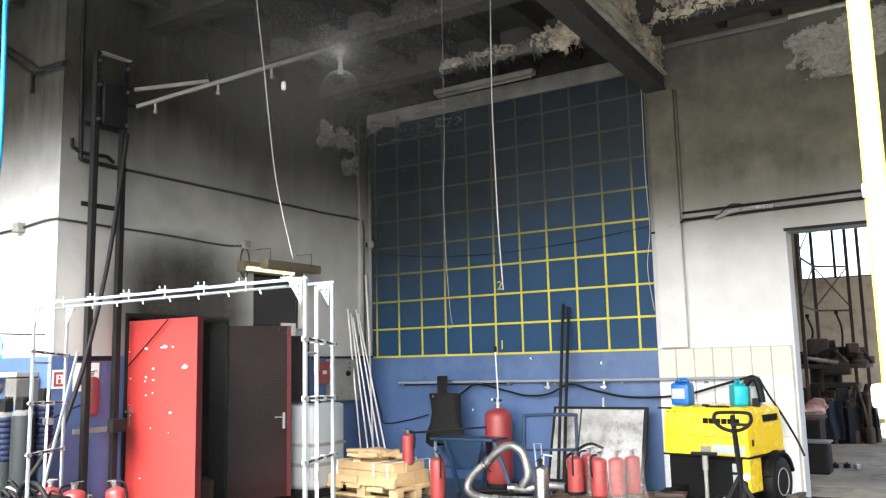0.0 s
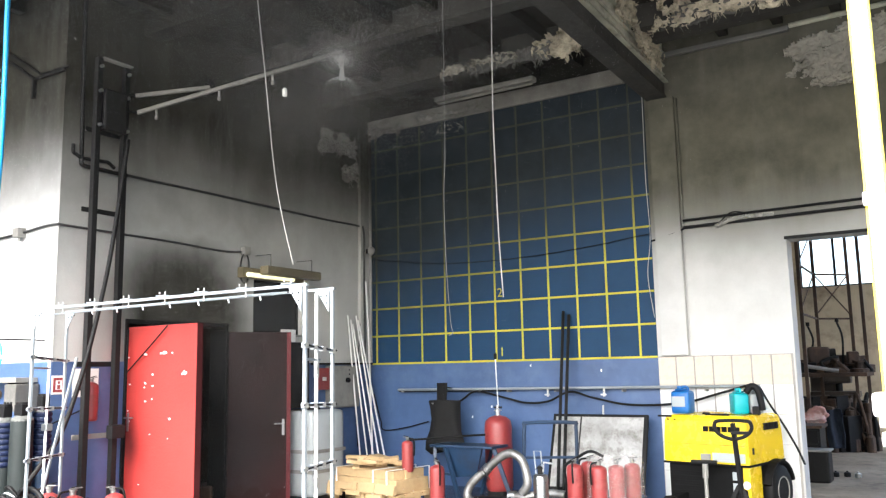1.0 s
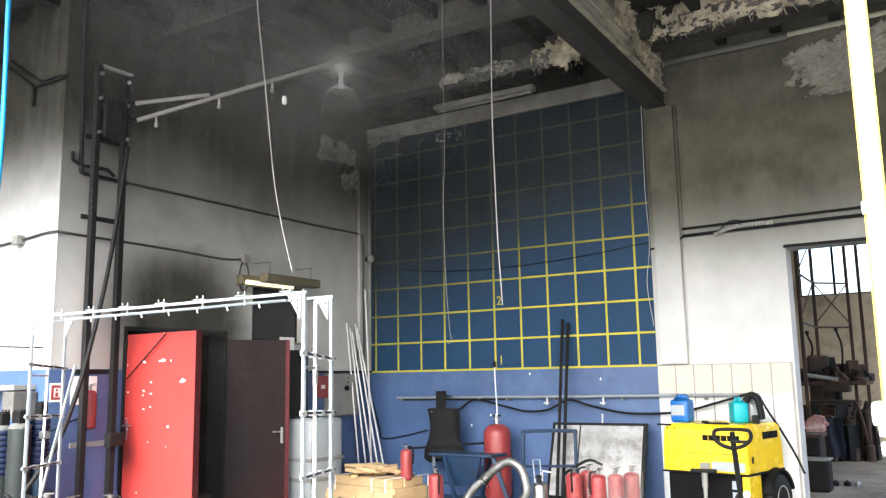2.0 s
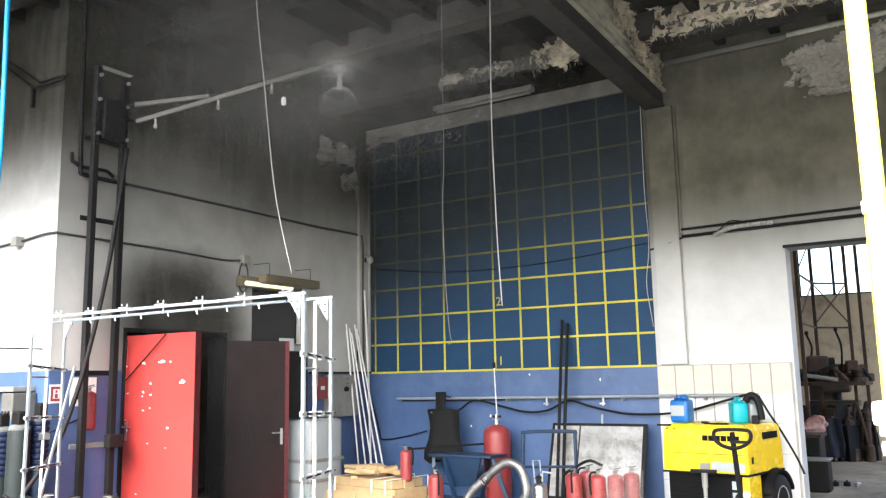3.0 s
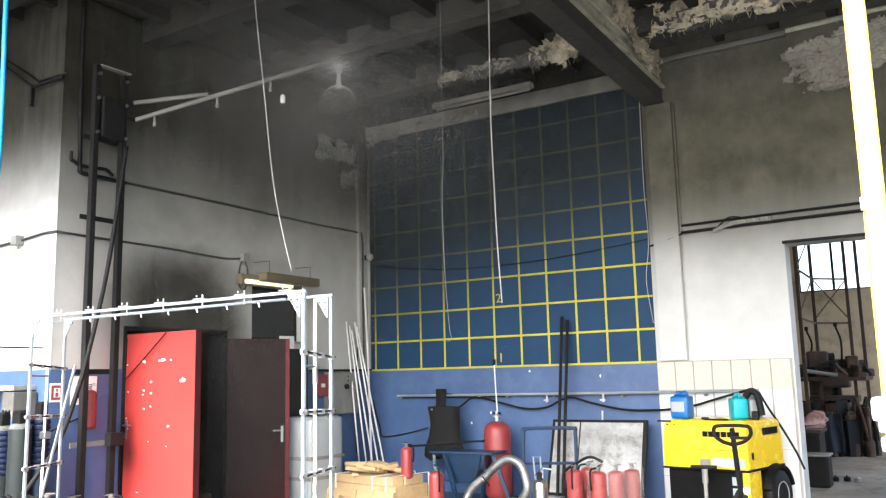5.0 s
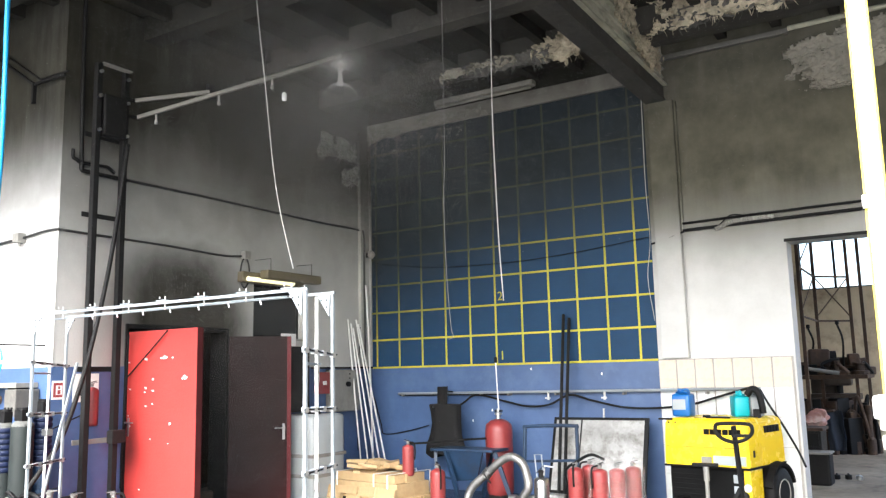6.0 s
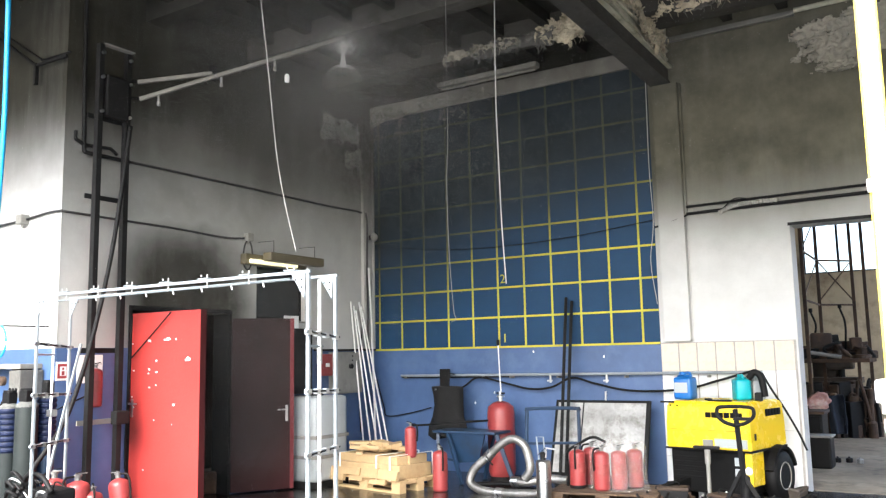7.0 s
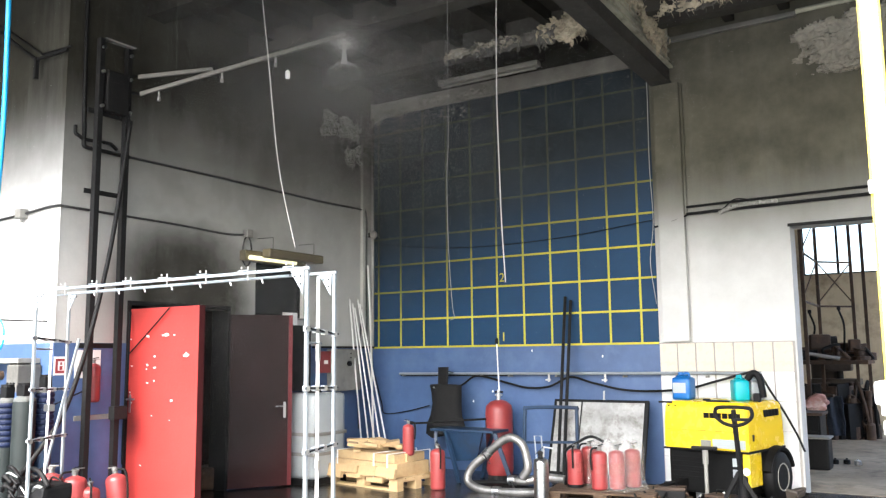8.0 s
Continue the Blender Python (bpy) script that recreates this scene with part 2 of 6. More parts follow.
def bar(bm, a, b, w, h):
    a, b = Vector(a), Vector(b)
    d = b - a
    m = Matrix.Translation((a + b) / 2) @ d.to_track_quat("X", "Z").to_matrix().to_4x4()
    return box(bm, (-d.length / 2, -w / 2, -h / 2), (d.length / 2, w / 2, h / 2), 0.006, m)


def cable(name, pts, r, material, label, category="cable", n=8, parent=None):
    ob = part(name, tube(bmesh.new(), smooth_path(pts, n), r, 6), material, parent, smooth=True)
    return tagged(ob, label, category) if not parent else ob


def structure(name, bm, material, label, category):
    return tagged(part(name, bm, material), label, category, kind="structure")


def rough_up(bm, amount, scale):
    for v in bm.verts:
        v.co += noise.noise_vector(v.co * scale) * amount
    return bm

# ---------------------------------------------------------------- the hall
structure("ground", boxes(((-300, -300, -0.30), (300, 300, -0.03))), GROUND, "pale concrete yard outside the open hall gate", "ground")
structure("floor", boxes(((-4, -8.4, -0.028), (14.9, 0.3, 0.0))), FLOOR, "wet dark concrete workshop floor with puddles", "floor")
structure("floor_room", boxes(((2.2, 0.3, -0.028), (9.9, 9.3, 0.004))), ROOM_FLOOR, "dusty concrete floor of the back room", "floor")

# left wall with its double doorway and the small window over it
wl = ((-0.25, -5.1, 0), (0, -4.25, 5.6)), ((-0.25, -4.25, 2.12), (0, -2.87, 5.6)), ((-0.25, -2.87, 0), (0, -2.42, 5.6)), \
     ((-0.25, -2.42, 2.74), (0, -1.52, 5.6)), ((-0.25, -2.42, 0), (0, -1.52, 2.06)), ((-0.25, -1.52, 0), (0, 0.3, 5.6))
structure("wall_left", boxes(*wl), WALL_LEFT, "grey plaster side wall blackened by soot", "wall")
structure("wall_pier", boxes(((-4, -5.1, 1.70), (-0.25, -4.85, 5.6)), ((-0.35, -5.104, 1.70), (0.004, -5.1, 5.6))), WALL_FRONT, "white plaster wall with soot towards the top", "wall")
structure("dado_left", boxes(((0, -5.1, 0), (0.004, -4.25, 1.71)), ((0, -1.66, 0), (0.004, -0.02, 1.69)), ((0, -2.87, 0), (0.004, -1.66, 1.69)), ((-4, -5.108, 0), (0.004, -5.104, 1.71))), DADO, "blue painted lower band of the side wall", "wall paint")
structure("wall_pier_base", boxes(((-4, -5.1, 0), (-0.25, -4.85, 1.70)),), WALL_FRONT, "plaster wall base behind the gas cylinders", "wall")
structure("side_room", boxes(((-2.6, -4.85, 0), (-2.5, 0.3, 3.0)), ((-2.5, -4.85, 2.9), (-0.25, 0.3, 3.0)), ((-2.5, 0.2, 0), (-0.25, 0.3, 2.9)), ((-2.5, -4.85, -0.02), (-0.25, 0.2, 0.0))), BURNT, "dark burnt-out room behind the red doors", "room")

# back wall: painted panel, tiled part, doorway into the room behind
structure("wall_back", boxes(((-0.25, 0, 0), (4.33, 0.3, 1.67)), ((-0.25, 0, 1.67), (4.33, 0.3, 5.15))), DADO, "blue painted lower band of the back wall", "wall")
structure("wall_back_panel", boxes(((0.03, -0.006, 1.67), (4.33, 0, 5.15)),), GRID_BLUE, "dark blue painted wall field blackened by soot", "wall paint")
structure("wall_top", boxes(((-0.25, 0.0, 5.36), (4.33, 0.3, 5.62)),), CEIL, "sooty wall strip under the ceiling, darkened like a shaded void", "wall")
structure("wall_lintel", rough_up(boxes(((-0.25, -0.05, 5.15), (4.33, 0.3, 5.36)), bevel=0.01), 0.004, 2), LINTEL, "sooty concrete lintel over the blue field", "wall")
structure("wall_corner", boxes(((0.0, -0.03, 1.67), (0.03, 0, 5.15)),), WALL_LEFT, "sooty plaster strip in the wall corner", "wall")
structure("wall_right", boxes(((4.33, 0, 0), (5.88, 0.3, 5.62)), ((5.88, 0, 2.95), (6.95, 0.3, 5.62)), ((6.95, 0, 0), (14.9, 0.3, 5.62))), WALL_BACK, "white plaster wall with soot above the conduits", "wall")
structure("pilaster", boxes(((4.40, -0.085, 1.68), (4.72, 0, 4.84)), bevel=0.012), WALL_BACK, "plastered pilaster under the steel beam", "pilaster")
structure("ceiling", boxes(((-4.2, -8.4, 5.62), (14.9, 0.3, 5.85)), *(((x, -8.4, 5.47), (x + 0.11, -0.05, 5.62)) for x in [0.35 + 0.62 * i for i in range(-6, 15) if i != 7])), CEIL, "concrete ceiling dark with soot, shade of its voids mixed in", "ceiling")
# unseen wall set far out so the gate can widen for light
structure("wall_far_right", boxes(((14.9, -8.4, 0), (15.1, 0.3, 5.85))), WALL_BACK, "unseen plaster side wall closing the hall", "wall")
# unseen wall; its large opening is added to brighten the back room
structure("room_wall_right", boxes(((9.9, 0.3, 0), (10.1, 1.0, 5.85)), ((9.9, 1.0, 0), (10.1, 8.6, 0.9)), ((9.9, 1.0, 4.9), (10.1, 8.6, 5.85)), ((9.9, 8.6, 0), (10.1, 9.3, 5.85))), ROOM_WALL, "unseen ochre wall of the back room with an opening added for light", "wall")
structure("wall_far_left", boxes(((-4.2, -8.4, 0), (-4, 0.3, 5.85))), WALL_FRONT, "unseen plaster side wall closing the hall", "wall")
# unseen front wall; gate opening widened and heightened to let in more daylight
structure("wall_gate", boxes(((-4.2, -8.6, 0), (-1.5, -8.4, 5.85)), ((-1.5, -8.6, 5.5), (14.6, -8.4, 5.85)), ((14.6, -8.6, 0), (15.1, -8.4, 5.85))), WALL_FRONT, "unseen front wall round a gate opening widened for light", "wall")

# the room behind the doorway, lit by a high window and the added side opening
structure("room_wall_back", boxes(((2.2, 9.1, 0), (9.9, 9.3, 3.15)), ((2.2, 9.1, 4.9), (9.9, 9.3, 5.62)), ((2.2, 9.1, 3.15), (4.55, 9.3, 4.9)), ((9.0, 9.1, 3.15), (9.9, 9.3, 4.9))), ROOM_WALL, "ochre plaster wall with a high window", "wall")
structure("room_wall_side", boxes(((2.0, 0.3, 0), (2.2, 9.3, 5.62))), ROOM_WALL, "ochre plaster side wall of the back room", "wall")
structure("room_ceiling", boxes(((2.0, 0.3, 5.62), (9.9, 9.3, 5.85))), ROOM_WALL, "plaster ceiling of the back room", "ceiling")

for i in range(11):  # uprights of the painted grid
    x = 0.12 + 0.4 * i
    structure("grid_line", boxes(((x - 0.013, -0.010, 1.67), (x + 0.013, -0.006, 5.15))), GRID_YELLOW, "yellow painted upright line on blue wall", "painted line")
for j in range(9):
    z = 1.67 + 0.4 * j
    structure("grid_line", boxes(((0.03, -0.013, z - 0.013), (4.33, -0.010, z + 0.013))), GRID_YELLOW, "yellow painted level line on blue wall", "painted line")

structure("corner_chase", boxes(((0.0, -0.30, 2.0), (0.05, -0.17, 5.2)), bevel=0.008), WALL_LEFT, "plastered pipe chase in the sooty wall corner", "chase")

# steel beam towards the gate, and cross joists under the slab
def skewed(bm):
    """The beam runs slightly askew to the side walls."""
    for v in bm.verts:
        v.co.x -= 0.019 * v.co.y
    return bm


bm = boxes(((4.55, -8.4, 5.075), (4.585, 0.0, 5.41)), ((4.40, -8.4, 5.41), (4.635, 0, 5.435)), ((4.42, -8.4, 5.435), (4.60, 0, 5.62)))
structure("ceiling_beam", skewed(bm), BEAM, "sooty grey steel beam on the pilaster", "beam")
structure("beam_ledge", skewed(boxes(((4.55, -8.4, 5.05), (4.65, 0.0, 5.075)), bevel=0.004)), BEAM, "worn pale ledge of the steel beam", "beam")
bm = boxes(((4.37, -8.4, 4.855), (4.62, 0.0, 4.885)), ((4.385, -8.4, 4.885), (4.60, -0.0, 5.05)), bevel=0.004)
structure("beam_flange", skewed(bm), BEAM_FOOT, "sooty lower steel beam flange, darkened for its shaded underside", "beam")
for z, r in ((5.16, 0.014), (5.27, 0.020)):
    structure("beam_conduit", skewed(rod(bmesh.new(), (4.605, -8.4, z), (4.605, -0.02, z), r, 8)), BEAM, "grey conduit clipped along the steel beam", "conduit")
for y in (-1.05, -2.5, -4.05, -5.6, -7.1):
    structure("ceiling_joist", rough_up(boxes(((-4, y - 0.12, 5.34), (14.9, y + 0.12, 5.62))), 0.01, 3), JOIST if y > -3 else CEIL, "concrete ceiling joist black with soot", "joist")
# ---------------------------------------------------------------- doors, window and lamp of the side wall


CHIPS = ((0.30, 1.775, 2.2), (0.585, 1.785, 2.4), (0.53, 1.78, 1.2), (0.70, 1.783, 1.2), (0.88, 1.585, 2.6), (0.85, 1.57, 1.2), (0.057, 1.47, 1.6), (0.30, 1.483, 1.5), (0.29, 1.44, 1.0), (0.41, 1.569, 1.2), (0.41, 1.454, 1.2),
         (0.31, 1.298, 1.2), (0.41, 1.322, 1.0), (0.68, 1.127, 1.5), (0.051, 1.092, 2.0), (0.045, 1.03, 1.6), (0.39, 0.968, 0.8), (0.24, 0.464, 1.0), (0.03, 1.75, 0.9), (0.66, 0.93, 0.6), (0.04, 1.2, 1.0))


def paint_chips(parent, y, seed):
    rng = random.Random(seed)
    for cx, cz, big in CHIPS:
        r = 0.011 * big
        bm = bmesh.new()
        ring = [(cx + 1.25 * r * rng.uniform(0.5, 1.3) * math.cos(a), cz + 0.75 * r * rng.uniform(0.5, 1.3) * math.sin(a)) for a in [i * math.pi / 4 for i in range(8)]]
        lo, hi = [bm.verts.new((x, y, z)) for x, z in ring], [bm.verts.new((x, y - 0.002, z)) for x, z in ring]
        bm.faces.new(hi)
        for i in range(8):
            bm.faces.new((lo[i], lo[(i + 1) % 8], hi[(i + 1) % 8], hi[i]))
        part("bare_patch", bm, WHITE_PAINT, parent, "pale bare patch in the paint")


def door_leaf(name, m, w, h, paint, label, handle_x, handle_z=1.09, chips=False):
    d = thing(name, m, label, "door", "leaves of the double door")
    part("leaf", boxes(((0, -0.025, 0.02), (w, 0.025, h)), bevel=0.004), paint, d)
    part("edge_fold", boxes(((0.0, 0.025, 0.02), (0.03, 0.05, h)), ((w - 0.03, 0.025, 0.02), (w, 0.05, h)), ((0.03, 0.025, h - 0.03), (w - 0.03, 0.05, h)), bevel=0.003), paint, d)
    if paint is RED_SHADE:
        # lighter red puts daylight on the edge into the colour
        part("edge_strip", boxes(((w - 0.045, -0.032, 0.02), (w + 0.004, -0.0255, h)), bevel=0.002), RED_EDGE, d, "red edge strip coloured lighter for the daylight on it")
    else:
        # darker red puts the shade of this side face into the paint
        part("edge_strip", boxes(((w - 0.001, -0.024, 0.02), (w + 0.004, 0.051, h)), bevel=0.001), RED_SHADE, d, "closing edge darkened for facing away from the gate")
    for z in (0.3, 1.05, 1.8):
        part("hinge", rod(bmesh.new(), (-0.006, -0.03, z - 0.06), (-0.006, -0.03, z + 0.06), 0.011, 10), STEEL_DARK, d)
    plate = part("handle_plate", boxes(((handle_x - 0.016, -0.034, handle_z - 0.14), (handle_x + 0.016, -0.026, handle_z + 0.05)), bevel=0.004), CHROME, d)
    sgn = -1 if handle_x > w / 2 else 1
    bm = rod(bmesh.new(), (handle_x, -0.034, handle_z), (handle_x, -0.075, handle_z), 0.009)
    rod(bm, (handle_x, -0.07, handle_z), (handle_x + sgn * 0.12, -0.07, handle_z), 0.009)
    part("lever", bm, CHROME, plate, "metal door lever")
    if chips:
        paint_chips(d, -0.025, 4)
    return d


# edge red lightened as if daylight caught it
RED_EDGE = mat("daylit_red_edge_paint", (0.13, 0.012, 0.016), 0.45, 0, 0.2, 4, 0.05)
door_leaf("door_1", pose(0.0, -4.22, 0, 0, 0, 0.5), 1.05, 2.07, RED_DOOR, "bright red steel door leaf standing wide open, paint chipped", 0.05, 1.13, True)
door_leaf("door_2", pose(0.02, -2.84, 0, 0, 0, 57.5), 0.75, 2.06, RED_SHADE, "red steel door leaf standing ajar, shade darkened into its paint", 0.665, 0.96)
f = thing("door_frame", pose(0, 0, 0), "dark steel frame of the double doorway", "door frame")
for nm, lo, hi in (("jamb", (-0.262, -4.285, 0), (0.015, -4.245, 2.16)), ("jamb", (-0.262, -2.875, 0), (0.015, -2.835, 2.16)), ("head", (-0.262, -4.245, 2.11), (0.015, -2.875, 2.16))):
    part(nm, boxes((lo, hi), bevel=0.005), STEEL_DARK, f)

w = thing("window_1", pose(0, 0, 0), "small dark window in the sooty wall", "window")
GLASS = mat("dark_sooty_glass", (0.02, 0.021, 0.022), 0.35, 0, 0.3, 6)
part("pane", boxes(((-0.10, -2.40, 2.08), (-0.09, -1.54, 2.72))), GLASS, w, "dark sooty glass pane")
for lo, hi in (((-0.12, -2.42, 2.06), (-0.07, -2.385, 2.74)), ((-0.12, -1.555, 2.06), (-0.07, -1.52, 2.74)), ((-0.12, -2.385, 2.70), (-0.07, -1.555, 2.74)), ((-0.12, -2.385, 2.06), (-0.07, -1.555, 2.10))):
    part("frame_bar", boxes((lo, hi), bevel=0.004), STEEL_DARK, w)
part("sill", boxes(((-0.07, -2.40, 2.03), (0.03, -1.54, 2.055)), bevel=0.006), GREY_BOX, w, "grey window sill")
cab = thing("dark_cabinet", pose(0, 0, 0), "narrow black cabinet standing against the blue wall", "cabinet")
part("body", boxes(((0.01, -1.98, 1.12), (0.22, -1.62, 1.95)), bevel=0.006), STEEL_DARK, cab)
part("notice", boxes(((0.06, -1.99, 1.96), (0.07, -1.72, 2.12))), WHITE_PAINT, cab, "white paper card")

GLOW = bpy.data.materials.new("lit_lamp_tube")
GLOW.use_nodes = True
GLOW.node_tree.nodes["Principled BSDF"].inputs["Base Color"].default_value = (0.9, 0.85, 0.6, 1)
GLOW.node_tree.nodes["Principled BSDF"].inputs["Emission Color"].default_value = (1.0, 0.86, 0.42, 1)
GLOW.node_tree.nodes["Principled BSDF"].inputs["Emission Strength"].default_value = 0.16
LAMPBOX = mat("smoke_browned_lamp_housing", (0.13, 0.11, 0.065), 0.5, 0, 0.3, 8)
lamp = thing("wall_lamp", pose(0, 0, 0), "smoke-browned tube lamp hung before the wall, lit", "lamp")
lampA, lampB = (0.300, -2.519, 2.826), (0.300, -1.517, 2.795)
part("housing", box(bmesh.new(), (0.2, lampA[1], lampA[2] - 0.06), (0.34, lampB[1], lampA[2] + 0.05), 0.02), LAMPBOX, lamp)
part("tube", rod(bmesh.new(), (0.16, lampA[1] - 0.16, lampA[2] - 0.065), (0.16, lampB[1] - 0.35, lampA[2] - 0.065), 0.028, 14), GLOW, lamp, "lit yellowish tube")
part("backplate", boxes(((0.02, lampA[1] - 0.2, lampA[2] - 0.10), (0.12, lampB[1] - 0.1, lampA[2] + 0.03)), bevel=0.01), LAMPBOX, lamp)
for y in (lampA[1] + 0.12, lampB[1] - 0.12):
    part("hanger", tube(bmesh.new(), [(0.27, y, lampA[2] + 0.04), (0.27, y, lampA[2] + 0.20), (0.0, y, lampA[2] + 0.205)], 0.004, 6), BLACK, lamp)

# chipped spots in the blue paint of the back wall
rng = random.Random(5)
for px_, pz in ((2.02, 1.06), (2.62, 1.60), (1.72, 0.92), (3.6, 1.52)):
    bm = bmesh.new()
    ring = [(px_ + rng.uniform(0.006, 0.016) * math.cos(a), pz + rng.uniform(0.008, 0.026) * math.sin(a)) for a in [i * math.pi / 4 for i in range(8)]]
    lo_v, hi_v = [bm.verts.new((x, 0, z)) for x, z in ring], [bm.verts.new((x, -0.003, z)) for x, z in ring]
    bm.faces.new(hi_v)
    for i in range(8):
        bm.faces.new((lo_v[i], lo_v[(i + 1) % 8], hi_v[(i + 1) % 8], hi_v[i]))
    structure("chipped_spot", bm, WHITE_PAINT, "small white chip in the blue wall paint", "paint chip")

# cables along the side wall
CABLE = mat("sooty_cable", (0.03, 0.03, 0.03), 0.6, 0, 0.3, 20)
cable("wall_cable", [(0.014, -5.10, 3.06), (0.014, -4.5, 3.055), (0.014, -3.7, 3.05), (0.014, -2.95, 3.03), (0.014, -2.6, 3.06)], 0.013, CABLE, "dark cable run along the sooty plaster wall")
cable("wall_cable", [(0.014, -4.4, 3.70), (0.014, -4.3, 3.70), (0.014, -3, 3.70), (0.014, -1.2, 3.69), (0.014, -0.35, 3.70), (0.065, -0.25, 3.62), (0.065, -0.24, 3.0), (0.065, -0.23, 1.75)], 0.016, CABLE, "dark conduit along the sooty plaster wall")
cable("wall_cable", [(-1.3, -5.125, 3.0), (-0.6, -5.125, 3.03), (-0.2, -5.125, 3.06), (0.0, -5.12, 3.06), (0.014, -5.10, 3.06)], 0.013, CABLE, "dark cable across the white pier")
cable("cable_loop", [(0.03, -2.6, 3.06), (0.05, -2.68, 2.95), (0.05, -2.70, 2.75), (0.05, -2.62, 2.66), (0.05, -2.55, 2.78), (0.05, -2.56, 2.95), (0.03, -2.6, 3.06)], 0.010, CABLE, "coiled loop of dark cable under a junction box")
for p in ((-0.6, -5.14, 3.03), (0.03, -2.6, 3.07)):
    jb = thing("junction_box", pose(*p), "small grey junction box on the wall cable", "junction box", "junction boxes")
    part("body", boxes(((-0.05, -0.05, -0.05), (0.05, 0.05, 0.05)), bevel=0.012), GREY_BOX, jb)
    part("gland", rod(bmesh.new(), (0, 0, -0.05), (0, 0, -0.085), 0.016), GREY_BOX, jb)
cable("wall_pipe", [(0.03, -4.93, 5.6), (0.03, -4.922, 4.6), (0.03, -4.902, 3.80), (0.03, -4.895, 3.72), (0.03, -4.86, 3.697), (0.03, -4.6, 3.695), (0.03, -4.35, 3.692)], 0.022, STEEL_DARK, "black pipe down the sooty wall", "pipe")
cable("wall_pipe", [(0.03, -5.0, 3.90), (0.03, -4.998, 3.82), (0.03, -4.96, 3.80), (0.03, -4.88, 3.775), (0.03, -4.63, 3.79), (0.03, -4.58, 3.785), (0.03, -4.51, 3.74)], 0.018, STEEL_DARK, "black pipe bent across the sooty wall", "pipe")

bell = Vector((0.110, -0.144, 3.336))
bl_ = thing("wall_bell", Matrix.Translation(bell), "small round grey alarm bell on the wall corner", "bell")
part("shell", lathe(bmesh.new(), [(0.065, 0.0), (0.065, 0.02), (0.045, 0.05), (0.012, 0.06)], 18, pose(0, 0, 0, 0, 90, 0)), GREY_BOX, bl_, smooth=True)
part("mount", boxes(((-0.11, -0.03, -0.03), (0.0, 0.03, 0.03))), STEEL_DARK, bl_)

# bracket under the ceiling of the pier
br = thing("ceiling_bracket", pose(-0.417, -5.18, 4.53), "dark steel cable bracket under the ceiling", "bracket")
part("stem", boxes(((-0.02, -0.02, -0.115), (0.02, 0.02, 0.11)), bevel=0.004), STEEL_DARK, br)
part("arm", bar(bmesh.new(), (0, 0, 0.09), (-0.80, 0, 0.60), 0.03, 0.03), STEEL_DARK, br)
part("arm", bar(bmesh.new(), (0, 0, 0.09), (0.50, 0.02, 0.10), 0.03, 0.03), STEEL_DARK, br)
part("arm", bar(bmesh.new(), (0.02, 0.05, 0.16), (0.50, 0.06, 0.15), 0.02, 0.02), STEEL_DARK, br)
part("arm", bar(bmesh.new(), (0.02, 0.05, 0.16), (-0.80, 0.05, 0.66), 0.02, 0.02), STEEL_DARK, br)

# ---------------------------------------------------------------- hoist mast and spray boom
mast = thing("hoist_mast", pose(0, 0, 0), "blackened steel mast with two posts before the side wall", "mast")
mA, mB = (0.200, -4.862, 3.588), (0.200, -4.533, 3.647)
for q, top in ((mA, 4.82), (mB, 4.80)):
    part("post", boxes(((0.165, q[1] - 0.03, 0), (0.23, q[1] + 0.03, top)), bevel=0.006), STEEL_DARK, mast)
for z in (0.98, 1.68, 3.22, 4.05):
    part("rung", boxes(((0.15, mA[1] - 0.1, z - 0.025), (0.165, mB[1] + 0.06, z + 0.025)), bevel=0.004), STEEL_DARK if z > 1.2 else GREY_BOX, mast)
part("motor_box", boxes(((0.12, mA[1] + 0.05, 4.06), (0.26, mB[1] - 0.01, 4.50)), bevel=0.02), STEEL_DARK, mast)
part("head_plate", boxes(((0.16, mA[1] + 0.03, 4.822), (0.24, mB[1] + 0.06, 4.834)), bevel=0.003), GREY_BOX, mast)
part("winch_box", boxes(((0.24, mB[1] - 0.11, 0.95), (0.33, mB[1] + 0.05, 1.08)), bevel=0.012), STEEL_DARK, mast)
for z in (4.10, 4.46, 4.72):
    for q in (mA, mB):
        part("bolt", rod(bmesh.new(), (0.235, q[1], z), (0.265, q[1], z), 0.018, 8), CHROME, mast)
cable("slack_hose", [(0.3, mB[1] - 0.02, 4.0), (0.3, mB[1] - 0.12, 3.2), (0.3, mA[1] + 0.12, 2.6), (0.32, mA[1] - 0.02, 2.0), (0.36, mA[1] - 0.18, 1.5), (0.4, mA[1] - 0.4, 1.0), (0.4, -5.6, 0.55), (0.35, -5.8, 0.1)], 0.022, STEEL_DARK, "thick black hose slack along the mast", "hose")
cable("slack_cable", [(0.649, -4.270, 2.058), (0.282, -4.280, 1.768), (-0.042, -4.300, 1.520), (-0.075, -4.600, 1.284), (0.107, -5.000, 1.176), (0.054, -5.150, 1.103)], 0.008, BLACK, "thin black cable drooping before the red door")
cable("door_rod", [(0.062, -4.290, 2.038), (0.050, -4.290, 1.461), (0.014, -4.290, 0.823), (0.017, -4.290, 0.468)], 0.011, BLACK, "thin black hose beside the red door", "hose")

BOOM = mat("grey_boom_paint", (0.15, 0.145, 0.13), 0.5, 0.2, 0.25, 8, 0.1, (0.12, 0.12, 0.11), 0.5)
b0, b1, bj, b2 = Vector((0.200, -4.381, 4.353)), Vector((1.950, -3.065, 5.068)), Vector((0.750, -3.855, 4.665)), Vector((0.200, -4.411, 4.534))
